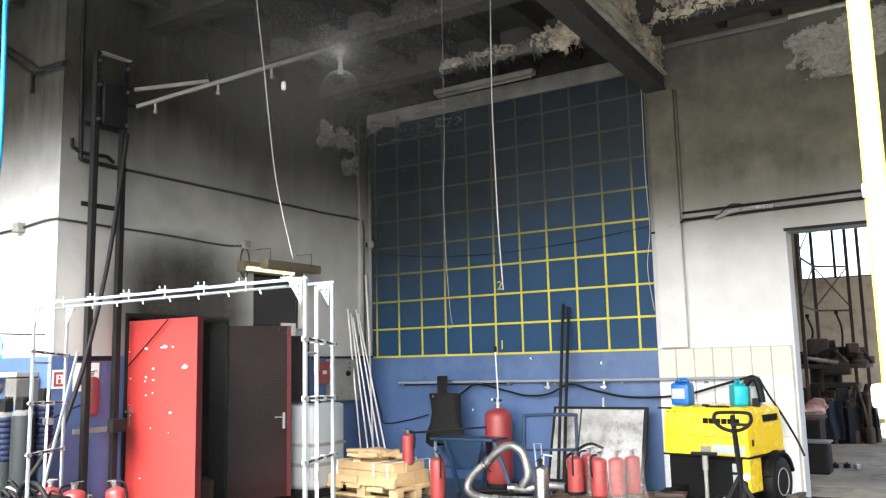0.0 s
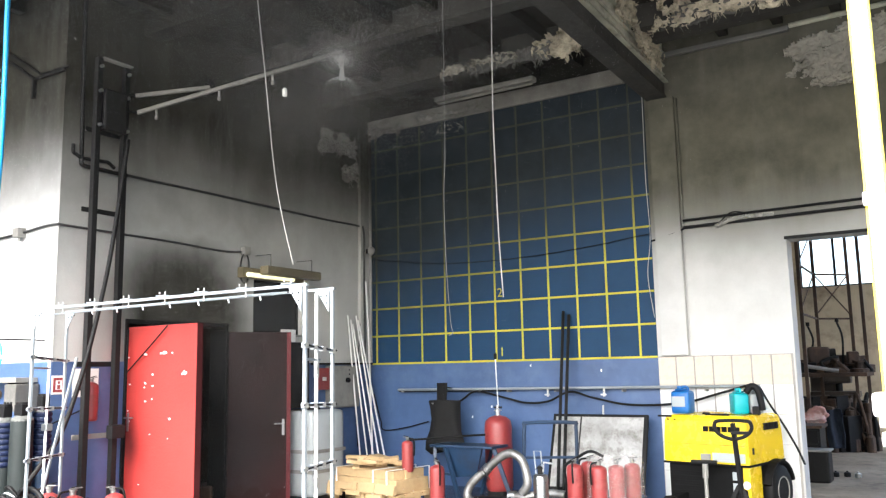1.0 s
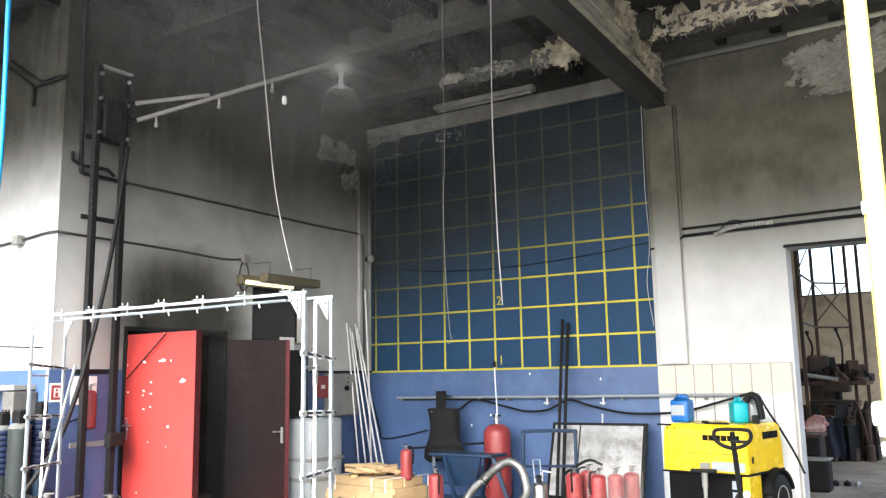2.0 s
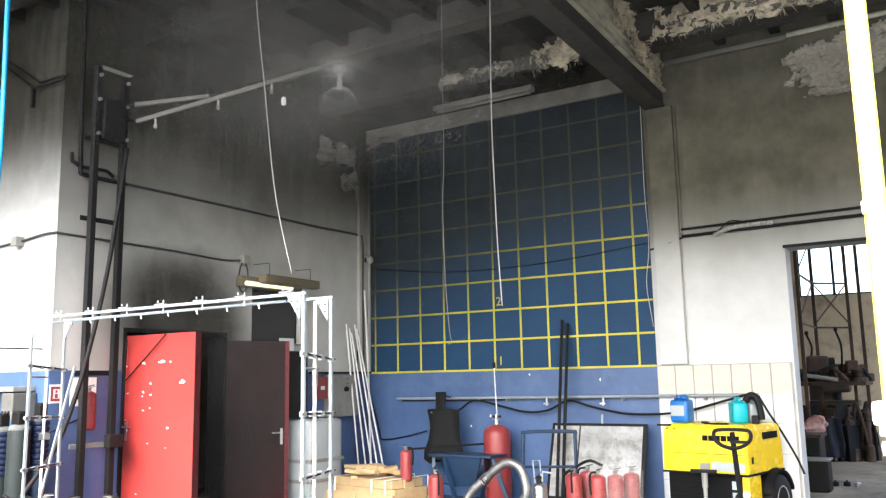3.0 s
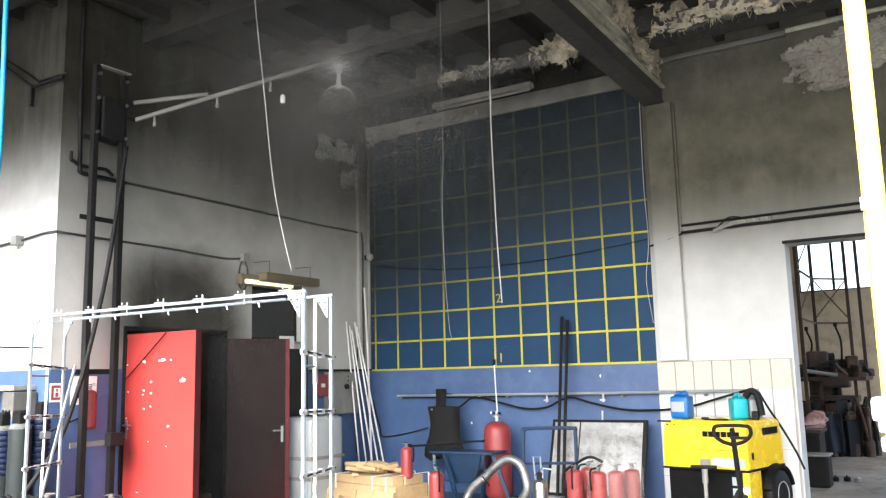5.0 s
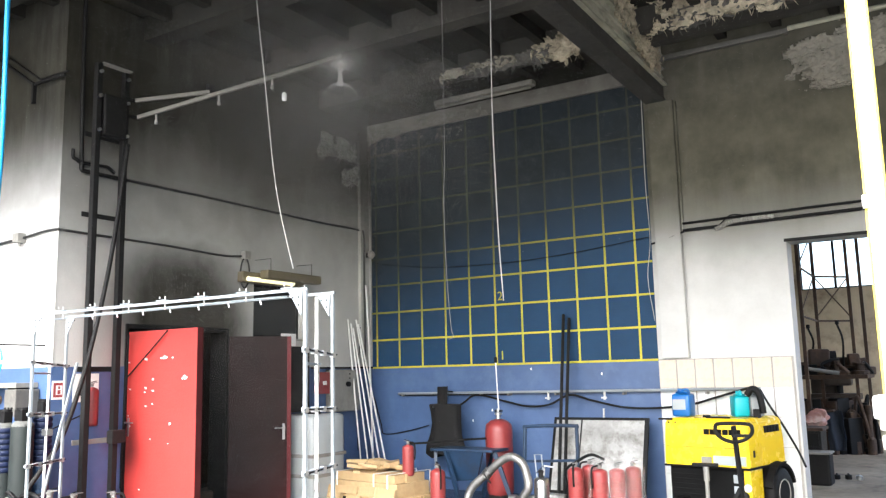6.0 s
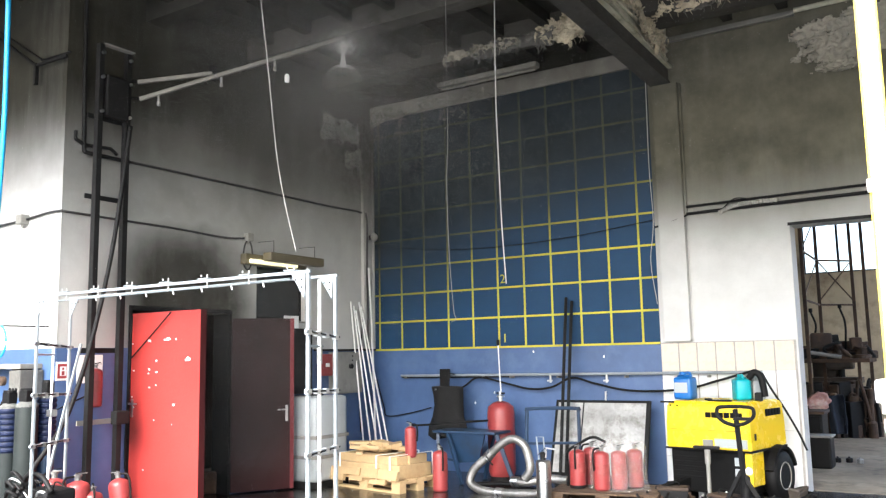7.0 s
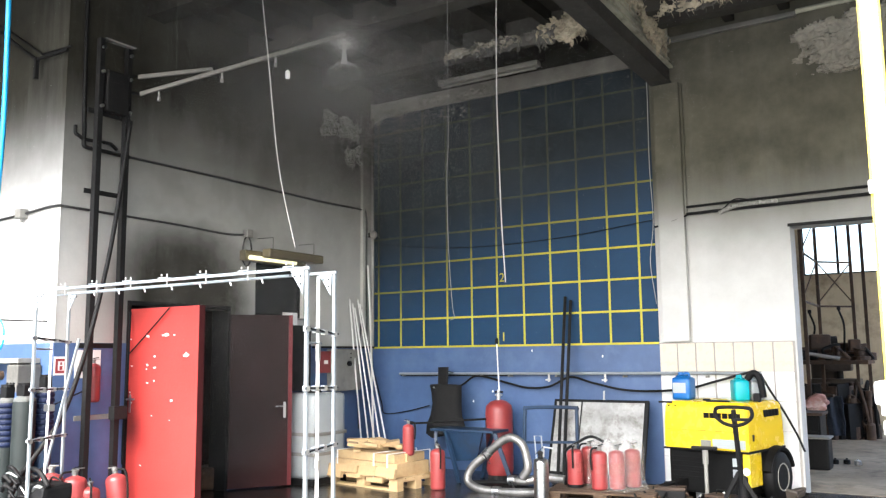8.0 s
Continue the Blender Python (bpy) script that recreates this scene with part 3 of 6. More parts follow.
boom = thing("spray_boom", pose(0, 0, 0), "grey steel boom with hanging sprinkler nozzles", "boom")



part("main_bar", bar(bmesh.new(), b0, b1, 0.035, 0.042), BOOM, boom)
part("stay_bar", bar(bmesh.new(), b2, bj + Vector((0.02, -0.03, 0.0)), 0.035, 0.042), BOOM, boom)
part("clamp", boxes(((bj.x - 0.02, bj.y - 0.05, bj.z - 0.07), (bj.x + 0.025, bj.y + 0.04, bj.z + 0.09)), bevel=0.006), STEEL_DARK, boom)
for q_ in (b0, b2):
    part("bracket", bar(bmesh.new(), (0.2, mB[1] + 0.02, q_.z - 0.01), tuple(q_), 0.03, 0.03), STEEL_DARK, boom)
for t in (0.1, 0.4, 0.66):
    q = b0.lerp(b1, t)
    hang = part("nozzle", rod(bmesh.new(), q + Vector((0, -0.02, -0.04)), q + Vector((0, -0.02, -0.10)), 0.012), CHROME, boom, "small hanging nozzle")
    part("tip", lathe(bmesh.new(), [(0.008, -0.15), (0.019, -0.143), (0.019, -0.11), (0.008, -0.10)], 12, Matrix.Translation(q + Vector((0, -0.02, 0)))), CHROME if t < 0.3 else GREY_BOX, hang)
TIP = b1 + Vector((-0.02, 0, -0.05))
part("end_nozzle", lathe(bmesh.new(), [(0.016, 0.0), (0.02, -0.05), (0.034, -0.07), (0.034, -0.10), (0.015, -0.13)], 14, Matrix.Translation(TIP)), CHROME, boom, "sprinkler head spraying water")
can = Vector((1.400, -3.389, 4.622))
sens = thing("hanging_sensor", Matrix.Translation(can), "small white canister hanging in the air on a thin wire", "sensor")
part("body", lathe(bmesh.new(), [(0.016, -0.045), (0.025, -0.042), (0.026, 0.030), (0.018, 0.042), (0.008, 0.05)], 16), WHITE_PAINT, sens, smooth=True)
part("wire", rod(bmesh.new(), (0, 0, 0.05), (0, 0, 5.62 - can.z), 0.0015, 6), BLACK, sens)

# ---------------------------------------------------------------- ropes
cable("rope", [((1.973, -4.400, 5.230)[0] - 0.03, -4.4, 5.61), (1.973, -4.400, 5.230), (2.019, -4.400, 4.870), (2.097, -4.400, 4.340), (2.214, -4.400, 3.492), (2.314, -4.400, 3.025), (2.466, -4.400, 2.517)], 0.005, ROPE, "thin white rope hanging slack from the ceiling", "rope")
cable("rope", [((3.804, -3.000, 5.289)[0] - 0.01, -3.0, 5.61), (3.804, -3.000, 5.289), (3.793, -3.000, 4.696), (3.785, -3.000, 4.000), (3.797, -3.000, 3.373), (3.811, -3.000, 2.817), (3.841, -3.000, 2.229)], 0.0062, ROPE, "white rope hanging before the gridded wall", "rope")
GREYROPE = mat("sooty_grey_rope", (0.20, 0.20, 0.19), 0.8, 0, 0.2, 60, 0.3)
cable("rope", [((3.106, -2.800, 5.555)[0], -2.8, 5.61), (3.106, -2.800, 5.555), (3.103, -2.800, 4.731), (3.098, -2.800, 3.809), (3.075, -2.800, 3.331), (3.087, -2.800, 2.623), (3.125, -2.800, 2.05), (3.15, -2.80, 1.93), (3.10, -2.80, 1.90)], 0.0035, GREYROPE, "thin grey rope hanging before the gridded wall", "rope")
cable("rope", [(4.368, -0.200, 5.337), (4.339, -0.100, 4.783), (4.317, -0.060, 3.852), (4.331, -0.050, 3.141), (4.276, -0.050, 2.657), (4.331, -0.050, 2.138)], 0.0045, ROPE, "white cord hanging beside the pilaster", "rope")

cable("wall_cable", [(0.10, -0.05, 3.22), (0.4, -0.03, 3.17), (1.3, -0.03, 3.06), (2.3, -0.03, 3.03), (3.3, -0.03, 3.07), (4.33, -0.04, 3.17)], 0.0045, BLACK, "thin black cable slung across the gridded wall")

# ---------------------------------------------------------------- conduits on the white wall
for dz, r in ((0.0, 0.019), (0.085, 0.015)):
    cable("conduit", [(4.74, -0.04, 3.20 + dz), (5.4, -0.04, 3.21 + dz), (6.2, -0.04, 3.22 + dz), (8.2, -0.04, 3.24 + dz)], r, BLACK, "black conduit across the white plaster wall", "conduit")
cable("conduit", [(4.34, -0.03, 3.08), (4.5, -0.07, 3.10), (4.72, -0.07, 3.17), (4.76, -0.04, 3.2)], 0.012, BLACK, "thin black cable over the pilaster", "cable")
tagged(part("cable_chain", tube(bmesh.new(), smooth_path([(5.12, -0.05, 3.17), (5.3, -0.06, 3.235), (5.5, -0.065, 3.25), (5.78, -0.06, 3.25)], 14), 0.022, 8, 0.35), GREY_BOX), "grey ribbed cable sleeve lying along the conduits", "cable")
cable("conduit", [(5.14, -0.05, 3.19), (5.3, -0.07, 3.31), (5.44, -0.07, 3.30), (5.52, -0.06, 3.25)], 0.008, BLACK, "thin dark cable looped over the conduits", "cable")
structure("wall_edge_bead", boxes(((4.722, -0.04, 3.2), (4.745, 0, 4.83)), ((4.722, -0.012, 1.68), (4.735, 0, 3.15)), bevel=0.004), WALL_BACK, "plastered pipe chase beside the pilaster", "pipe")
structure("lintel_door", boxes(((5.86, -0.012, 2.95), (6.97, 0.0, 2.985))), STEEL_DARK, "dark steel edge of the doorway", "trim")
strip = thing("ceiling_conduit", pose(0, 0, 0), "long grey conduit under the ceiling by the beam", "conduit")
part("trunking", boxes(((4.4, -0.09, 5.36), (6.1, -0.02, 5.42)), bevel=0.01), BOOM, strip)
part("pipe", rod(bmesh.new(), (6.1, -0.05, 5.42), (8.4, -0.05, 5.45), 0.03), BEAM, strip)
tl = thing("ceiling_tube_lamp", pose(0, 0, 0), "sooty unlit tube lamp under the ceiling", "lamp")
part("housing", boxes(((1.62, -0.68, 5.20), (3.12, -0.56, 5.27)), bevel=0.015), LINTEL, tl)
part("tube", rod(bmesh.new(), (1.66, -0.62, 5.18), (3.08, -0.62, 5.18), 0.016), LINTEL, tl)
for x in (1.9, 2.8):
    part("rod", rod(bmesh.new(), (x, -0.62, 5.27), (x, -0.62, 5.62), 0.008), STEEL_DARK, tl)

# ---------------------------------------------------------------- strut frame before the doors
fr = thing("strut_frame", pose(0, 0, 0), "tall portal frame of galvanised strut and white pipe", "frame")
FY, BY = -5.95, -5.35
fl, frt = (1.049, -5.950, 2.106), (3.984, -5.950, 2.094)
bl, brt = (0.591, -5.350, 2.169), (3.709, -5.350, 2.123)
FT = (fl[2] + frt[2]) / 2 + 0.01
BT = (bl[2] + brt[2]) / 2


def strut(lo, hi, name="post", parent=None):
    return part(name, boxes((lo, hi), bevel=0.003), ZINC, parent)


for x, y, top in ((fl[0], FY, FT), (frt[0], FY, FT), (bl[0], BY, BT), (brt[0], BY, BT)):
    p = strut((x - 0.011, y - 0.011, 0), (x + 0.011, y + 0.011, top - 0.013), "post", fr)
    part("foot", boxes(((x - 0.07, y - 0.07, 0), (x + 0.07, y + 0.07, 0.012)), bevel=0.003), ZINC, p)
    for k in range(int(top / 0.1)):
        part("slot", boxes(((x - 0.003, y - 0.0125, 0.1 + 0.1 * k), (x + 0.003, y - 0.011, 0.135 + 0.1 * k))), GREY_BOX, p)
for xa, xb, y, top in ((fl[0], frt[0], FY, FT), (bl[0], brt[0], BY, BT)):
    strut((xa - 0.02, y - 0.012, top - 0.010), (xb + 0.02, y + 0.012, top + 0.010), "beam", fr)
    for x, s in ((xa, 1), (xb, -1)):
        bm = bmesh.new()
        v = [bm.verts.new((x + s * 0.012, y - 0.018, top - 0.012)), bm.verts.new((x + s * 0.13, y - 0.018, top - 0.012)), bm.verts.new((x + s * 0.02, y - 0.018, top - 0.17))]
        f2 = bm.faces.new(v)
        ext = bmesh.ops.extrude_face_region(bm, geom=[f2])
        bmesh.ops.translate(bm, vec=(0, 0.006, 0), verts=[g for g in ext["geom"] if isinstance(g, bmesh.types.BMVert)])
        gs = part("gusset", bm, ZINC, fr, "drilled corner plate")
        for dx, dz in ((0.04, -0.05), (0.09, -0.05), (0.04, -0.10), (0.13, -0.04)):
            part("hole", rod(bmesh.new(), (x + s * dx, y - 0.021, top + dz), (x + s * dx, y - 0.0185, top + dz), 0.007, 8), STEEL_DARK, gs)
for k in range(7):
    x = fl[0] + 0.35 + (frt[0] - fl[0] - 0.5) * k / 6
    c = part("clamp", boxes(((x - 0.05, FY - 0.02, FT + 0.012), (x + 0.05, FY + 0.02, FT + 0.02)), bevel=0.003), ZINC, fr)
    part("bolt", rod(bmesh.new(), (x + 0.03, FY, FT - 0.05), (x + 0.03, FY, FT + 0.045), 0.005, 8), CHROME, c)
    part("bolt", rod(bmesh.new(), (x - 0.03, FY, FT + 0.03), (x - 0.03, FY, FT + 0.045), 0.006, 8), CHROME, c)
part("spray_pipe", rod(bmesh.new(), (fl[0] + 0.1, FY + 0.04, FT - 0.045), (frt[0] - 0.02, FY + 0.04, FT - 0.035), 0.007), ZINC, fr, "thin spray pipe under the beams")
for k in range(9):
    x = fl[0] + 0.4 + 0.3 * k
    part("spray_tip", rod(bmesh.new(), (x, FY + 0.04, FT - 0.045), (x + 0.01, FY + 0.04, FT - 0.072), 0.006, 8), CHROME, fr)
for xa, xb, zs in ((fl[0], bl[0], ((0.828, -5.650, 0.898)[2], (0.835, -5.650, 1.306)[2], (0.817, -5.650, 1.725)[2])), (frt[0], brt[0], ((3.837, -5.650, 0.961)[2], (3.843, -5.650, 1.352)[2], (3.853, -5.650, 1.726)[2]))):
    for z in zs:
        a, b = Vector((xa, FY, z)), Vector((xb, BY, z - 0.02))
        over = (b - a) * 0.08
        rung = part("rung", bar(bmesh.new(), a - over, b + over, 0.02, 0.022), ZINC, fr)
        for t in (0.0, 0.3, 0.62, 1.0):
            q = a.lerp(b, t)
            part("clip", boxes((q - Vector((0.018, 0.018, 0.02)), q + Vector((0.018, 0.018, 0.016))), bevel=0.005), CHROME, rung)
            if t < 1:
                side = (b - a).cross(Vector((0, 0, 1))).normalized() * 0.0105
                part("slot", bar(bmesh.new(), a.lerp(b, t + 0.09) + side, a.lerp(b, t + 0.24) + side, 0.002, 0.009), STEEL_DARK, rung)
            part("bolt", rod(bmesh.new(), q + Vector((0.012, -0.03, 0.0)), q + Vector((0.012, 0.03, 0.0)), 0.006, 8), STEEL_DARK, rung)
    for z in (zs[-1] - 0.09,):
        part("rung", rod(bmesh.new(), (xa, FY, z), (xa * 0.5 + xb * 0.5, (FY + BY) / 2, z), 0.009), ZINC, fr)
pipe_x = (frt[0] * 0.62 + brt[0] * 0.38)
pp = part("riser_pipe", rod(bmesh.new(), (pipe_x, -5.72, 0.02), (pipe_x, -5.72, FT - 0.03), 0.012, 12), TUBE_WHITE, fr, "white riser pipe")
for z in (0.85, 1.55, 1.6):
    part("coupling", rod(bmesh.new(), (pipe_x, -5.72, z - 0.03), (pipe_x, -5.72, z + 0.03), 0.018, 12), CHROME, pp)
part("brace", bar(bmesh.new(), (0.685, -5.300, 1.731), (0.680, -5.600, 0.465), 0.022, 0.022), ZINC, fr)
lp = part("riser_pipe", rod(bmesh.new(), (0.739, -5.600, 1.727), (0.728, -5.600, 0.477), 0.011, 10), TUBE_WHITE, fr)
part("valve", boxes((tuple(Vector((0.738, -5.600, 1.134)) - Vector((0.03, 0.03, 0.03))), tuple(Vector((0.738, -5.600, 1.134)) + Vector((0.05, 0.03, 0.03)))), bevel=0.01), CHROME, lp)

# ---------------------------------------------------------------- tank, boxes and tubes in the corner
tk = thing("plastic_tank", pose(0, 0, 0), "milky white plastic tank with dark bands against the wall", "tank")
tb = (0.680, -1.436, 0.040)
tt = (0.680, -1.443, 1.095)
part("body", boxes(((0.06, -2.06, 0.06), (0.66, tb[1], tt[2])), bevel=0.06), IBC_WHITE, tk, smooth=True)
for z in (0.36, 0.60):
    part("band", boxes(((0.05, -2.07, z - 0.022), (0.672, tb[1] + 0.01, z + 0.022)), bevel=0.01), GREY_BOX, tk, "dark grey hoop band")
part("base", boxes(((0.04, -2.08, 0), (0.67, tb[1], 0.06)), bevel=0.006), STEEL_DARK, tk)
part("cap", rod(bmesh.new(), (0.36, -1.7, tt[2] - 0.01), (0.36, -1.7, tt[2] + 0.04), 0.09, 20), STEEL_DARK, tk)
eb = thing("switch_cabinet", pose(0, 0, 0), "grey steel switch cabinet on the wall with a rotary switch", "switch cabinet")
ea, ez = (0.160, -1.046, 1.650), (0.160, -0.468, 1.079)
part("body", boxes(((0.006, ea[1], ez[2]), (0.14, ez[1], ea[2])), bevel=0.008), GREY_BOX, eb)
dr = part("door", boxes(((0.14, ea[1] + 0.015, ez[2] + 0.015), (0.155, ez[1] - 0.015, ea[2] - 0.015)), bevel=0.005), GREY_BOX, eb)
part("switch", rod(bmesh.new(), (0.155, (ea[1] + ez[1]) / 2, 1.45), (0.19, (ea[1] + ez[1]) / 2, 1.45), 0.035, 12), BLACK, dr)
for dz in (0.06, 0.12, 0.18):
    part("screw", rod(bmesh.new(), (0.155, (ea[1] + ez[1]) / 2 + 0.05, ea[2] - dz), (0.16, (ea[1] + ez[1]) / 2 + 0.05, ea[2] - dz), 0.012, 8), BLACK, dr)
rb = thing("red_wall_box", pose(0, 0, 0), "small red alarm box on the blue wall", "alarm box")
ra, rz = (0.080, -1.280, 1.621), (0.080, -1.042, 1.329)
part("body", boxes(((0.006, ra[1], rz[2]), (0.08, rz[1], ra[2])), bevel=0.008), RED, rb)
part("plate", boxes(((0.08, (ra[1] + rz[1]) / 2 - 0.03, rz[2] + 0.12), (0.083, (ra[1] + rz[1]) / 2 + 0.05, rz[2] + 0.17))), WHITE_PAINT, rb)
structure("wall_ledge", boxes(((0.005, -1.35, 1.665), (0.05, -0.02, 1.69)), bevel=0.004), STEEL_DARK, "dark rail along the top of the blue band", "trim")
for k, (ya, xb_, yb) in enumerate(((-0.62, 0.30, -0.60), (-0.55, 0.40, -0.55), (-0.50, 0.50, -0.52), (-0.43, 0.52, -0.42), (-0.38, 0.62, -0.40))):
    tagged(part("plastic_tube", rod(bmesh.new(), (xb_, yb, 0.0), (0.06, ya, 2.36 - 0.06 * (k % 3)), 0.011, 10), TUBE_WHITE), "long white plastic tube leaning in the wall corner", "tube", "leaning tubes")
cable("corner_pipe", [(0.100, -0.248, 2.872), (0.130, -0.232, 2.126), (0.160, -0.231, 1.311), (0.200, -0.243, 0.355), (0.24, (0.200, -0.243, 0.355)[1], 0.0)], 0.015, TUBE_WHITE, "white pipe down the wall corner", "pipe")
cable("corner_cable", [(0.030, -0.226, 3.299), (0.030, -0.304, 2.127), (0.030, -0.407, 1.315), (0.030, -0.364, 0.516)], 0.009, BLACK, "black cable hanging in the wall corner")
cable("dado_cable", [(0.070, -0.030, 1.240), (0.200, -0.040, 0.860), (0.261, -0.040, 0.724), (0.639, -0.040, 0.766), (1.025, -0.040, 0.854)], 0.008, BLACK, "black cable slack on the blue wall")

# ---------------------------------------------------------------- pipe along the blue wall
wp = thing("wall_pipe_run", pose(0, 0, 0), "galvanised water pipe on brackets along the wall", "pipe")
part("pipe", rod(bmesh.new(), (0.55, -0.09, 1.295), (5.5, -0.09, 1.315), 0.017, 12), ZINC, wp)
part("pipe", rod(bmesh.new(), (0.55, -0.05, 1.275), (2.3, -0.05, 1.28), 0.012, 10), STEEL_DARK, wp)
for x in (0.62, 1.33, 1.9, 2.32, 3.0, 3.9, 4.9):
    k = part("bracket", boxes(((x - 0.012, -0.11, 1.26), (x + 0.012, 0, 1.285)), bevel=0.003), GREY_BOX, wp)
for x in (1.33, 2.9, 3.66):
    v = part("tap", rod(bmesh.new(), (x, -0.1, 1.30), (x, -0.1, 1.20), 0.014, 10), CHROME, wp, "small brass tap")
    part("lever", boxes(((x - 0.04, -0.12, 1.215), (x + 0.03, -0.1, 1.235)), bevel=0.004), CHROME, v)
cable("wall_hose", [(1.3, -0.1, 0.98), (1.62, -0.1, 1.16), (1.85, -0.1, 1.27), (2.3, -0.1, 1.18), (2.6, -0.1, 1.12), (2.9, -0.1, 1.14), (3.2, -0.1, 1.26), (3.5, -0.1, 1.19), (3.9, -0.1, 1.11), (4.3, -0.1, 1.10), (4.7, -0.1, 1.14), (5.0, -0.1, 1.22), (5.4, -0.12, 1.33)], 0.014, BLACK, "black rubber hose looped under the pipe", "hose")
cable("slack_hose", [(5.537, -0.300, 1.311), (5.622, -0.300, 1.141), (5.734, -0.250, 0.930), (5.853, -0.200, 0.673), (5.926, -0.200, 0.486)], 0.013, BLACK, "black hose slack past the yellow compressor", "hose")
# ---------------------------------------------------------------- things along the blue wall


def digit_plate(txt, p, size):
    cu = bpy.data.curves.new("digit", "FONT")
    cu.body, cu.size, cu.extrude, cu.align_x = txt, size, 0.001, "CENTER"
    tmp = bpy.data.objects.new("digit", cu)
    me = bpy.data.meshes.new_from_object(tmp)
    bpy.data.objects.remove(tmp)
    me.materials.clear()
    me.materials.append(GRID_YELLOW)
    ob = new("wall_number", me)
    ob.matrix_world = pose(*p, 90, 0, 0)
    return tagged(ob, f"yellow painted number {txt} on the blue wall", "number", "wall numbers")


digit_plate("1", (2.21, -0.016, 1.73), 0.17)
digit_plate("2", (2.20, -0.016, 2.53), 0.17)

vest = thing("padded_vest", pose(0, 0, 0), "black padded fabric vest hung up before the blue wall", "vest")
bm = bmesh.new()
v0, v1 = Vector((1.498, -0.350, 1.392)), Vector((1.487, -0.350, 0.510))
rows = []
H = v0.z - v1.z
for t, wd in ((0, 0.07), (0.255, 0.07), (0.262, 0.205), (0.28, 0.222), (0.38, 0.21), (0.55, 0.20), (0.72, 0.215), (0.88, 0.265), (0.93, 0.275), (0.955, 0.25), (1.0, 0.20)):
    z = v0.z - H * t
    rows.append([bm.verts.new((v0.x + 1.15 * wd * u - 0.04 * (t < 0.26), v0.y + sy * 0.05 * (1 - abs(u) ** 3) + 0.02 * math.sin(9 * t + 3 * u), z + (0.05 * u - 0.02 * math.cos(7 * u)) * (t > 0.9))) for sy, us in ((-1, (-1, -0.5, 0, 0.5, 1)), (1, (0.9, 0.5, 0, -0.5, -0.9))) for u in us])
for a, b in zip(rows, rows[1:]):
    for i in range(10):
        bm.faces.new((a[i], a[(i + 1) % 10], b[(i + 1) % 10], b[i]))
bm.faces.new(rows[0]), bm.faces.new(rows[-1][::-1])
part("body", bm, FABRIC, vest, smooth=True)
part("buckle", boxes(((v0.x - 0.19, v0.y - 0.03, v0.z - H * 0.32), (v0.x - 0.165, v0.y - 0.02, v0.z - H * 0.32 + 0.02)),), CHROME, vest)
part("hook", rod(bmesh.new(), (v0.x - 0.04, v0.y, v0.z - 0.05), (v0.x - 0.04, -0.06, 1.31), 0.008), STEEL_DARK, vest)

tank = thing("red_pressure_tank", Matrix.Translation((2.338, -0.420, 0.101)), "large red pressure tank with a steel valve on top", "tank")
tz = (Vector((2.357, -0.420, 0.976)) - Vector((2.338, -0.420, 0.101))).z
bz = tank.matrix_world.translation.z
part("shell", lathe(bmesh.new(), [(0.12, -0.08), (0.155, -0.05), (0.174, 0.01), (0.174, tz - 0.14), (0.162, tz - 0.07), (0.105, tz - 0.02), (0.04, tz)], 28), RED, tank, smooth=True)
part("skirt", lathe(bmesh.new(), [(0.15, -bz), (0.15, -0.02), (0.13, -0.02), (0.13, -bz)], 24), STEEL_DARK, tank)
vv = part("valve", lathe(bmesh.new(), [(0.028, tz - 0.01), (0.028, tz + 0.05), (0.05, tz + 0.055), (0.05, tz + 0.07), (0.02, tz + 0.08), (0.02, tz + 0.13)], 12), CHROME, tank, "steel valve")
part("knob", rod(bmesh.new(), (-0.05, 0, tz + 0.1), (0.06, 0, tz + 0.1), 0.012), STEEL_DARK, vv)
cable("hanging_line", [(2.257, -0.300, 1.712), (2.295, -0.350, 1.391), (2.350, -0.420, 1.033)], 0.008, TUBE_WHITE, "thin white hose rising from the red tank", "hose")
wgt = (2.258, -0.300, 1.727)
tagged(part("hose_plug", lathe(bmesh.new(), [(0.012, -0.04), (0.022, -0.03), (0.022, 0.03), (0.012, 0.04)], 10, Matrix.Translation(wgt)), BLACK), "small black plug on the white hose", "plug")

wb = thing("work_stand", pose(0, 0, 0), "dark blue folding steel work stand with splayed legs", "stand")
part("top", rough_up(boxes(((1.63, -0.95, 0.60), (2.53, -0.52, 0.632)), bevel=0.008), 0.006, 5), BLUE_STEEL, wb)
bm = bmesh.new()
quad = [(1.84, 0.605), (2.38, 0.61), (2.24, 0.26), (1.91, 0.23)]
lo_v, hi_v = [bm.verts.new((x, -0.90 + 0.25 * (0.6 - z), z)) for x, z in quad], [bm.verts.new((x, -0.925 + 0.25 * (0.6 - z), z)) for x, z in quad]
bm.faces.new(hi_v), bm.faces.new(lo_v[::-1])
for i in range(4):
    bm.faces.new((lo_v[i], lo_v[(i + 1) % 4], hi_v[(i + 1) % 4], hi_v[i]))
part("panel", bm, BLUE_STEEL, wb, "dark blue tapered steel panel")
for a, b in (((1.66, -0.86, 0.61), (1.74, -1.0, 0.0)), ((1.85, -0.93, 0.61), (2.10, -1.02, 0.0)), ((2.50, -0.86, 0.62), (2.72, -0.82, 0.0)), ((2.36, -0.60, 0.61), (2.12, -0.50, 0.0))):
    part("leg", bar(bmesh.new(), a, b, 0.04, 0.05), BLUE_STEEL, wb)
part("stretcher", bar(bmesh.new(), (1.70, -0.93, 0.30), (1.97, -0.975, 0.28), 0.025, 0.03), BLUE_STEEL, wb)
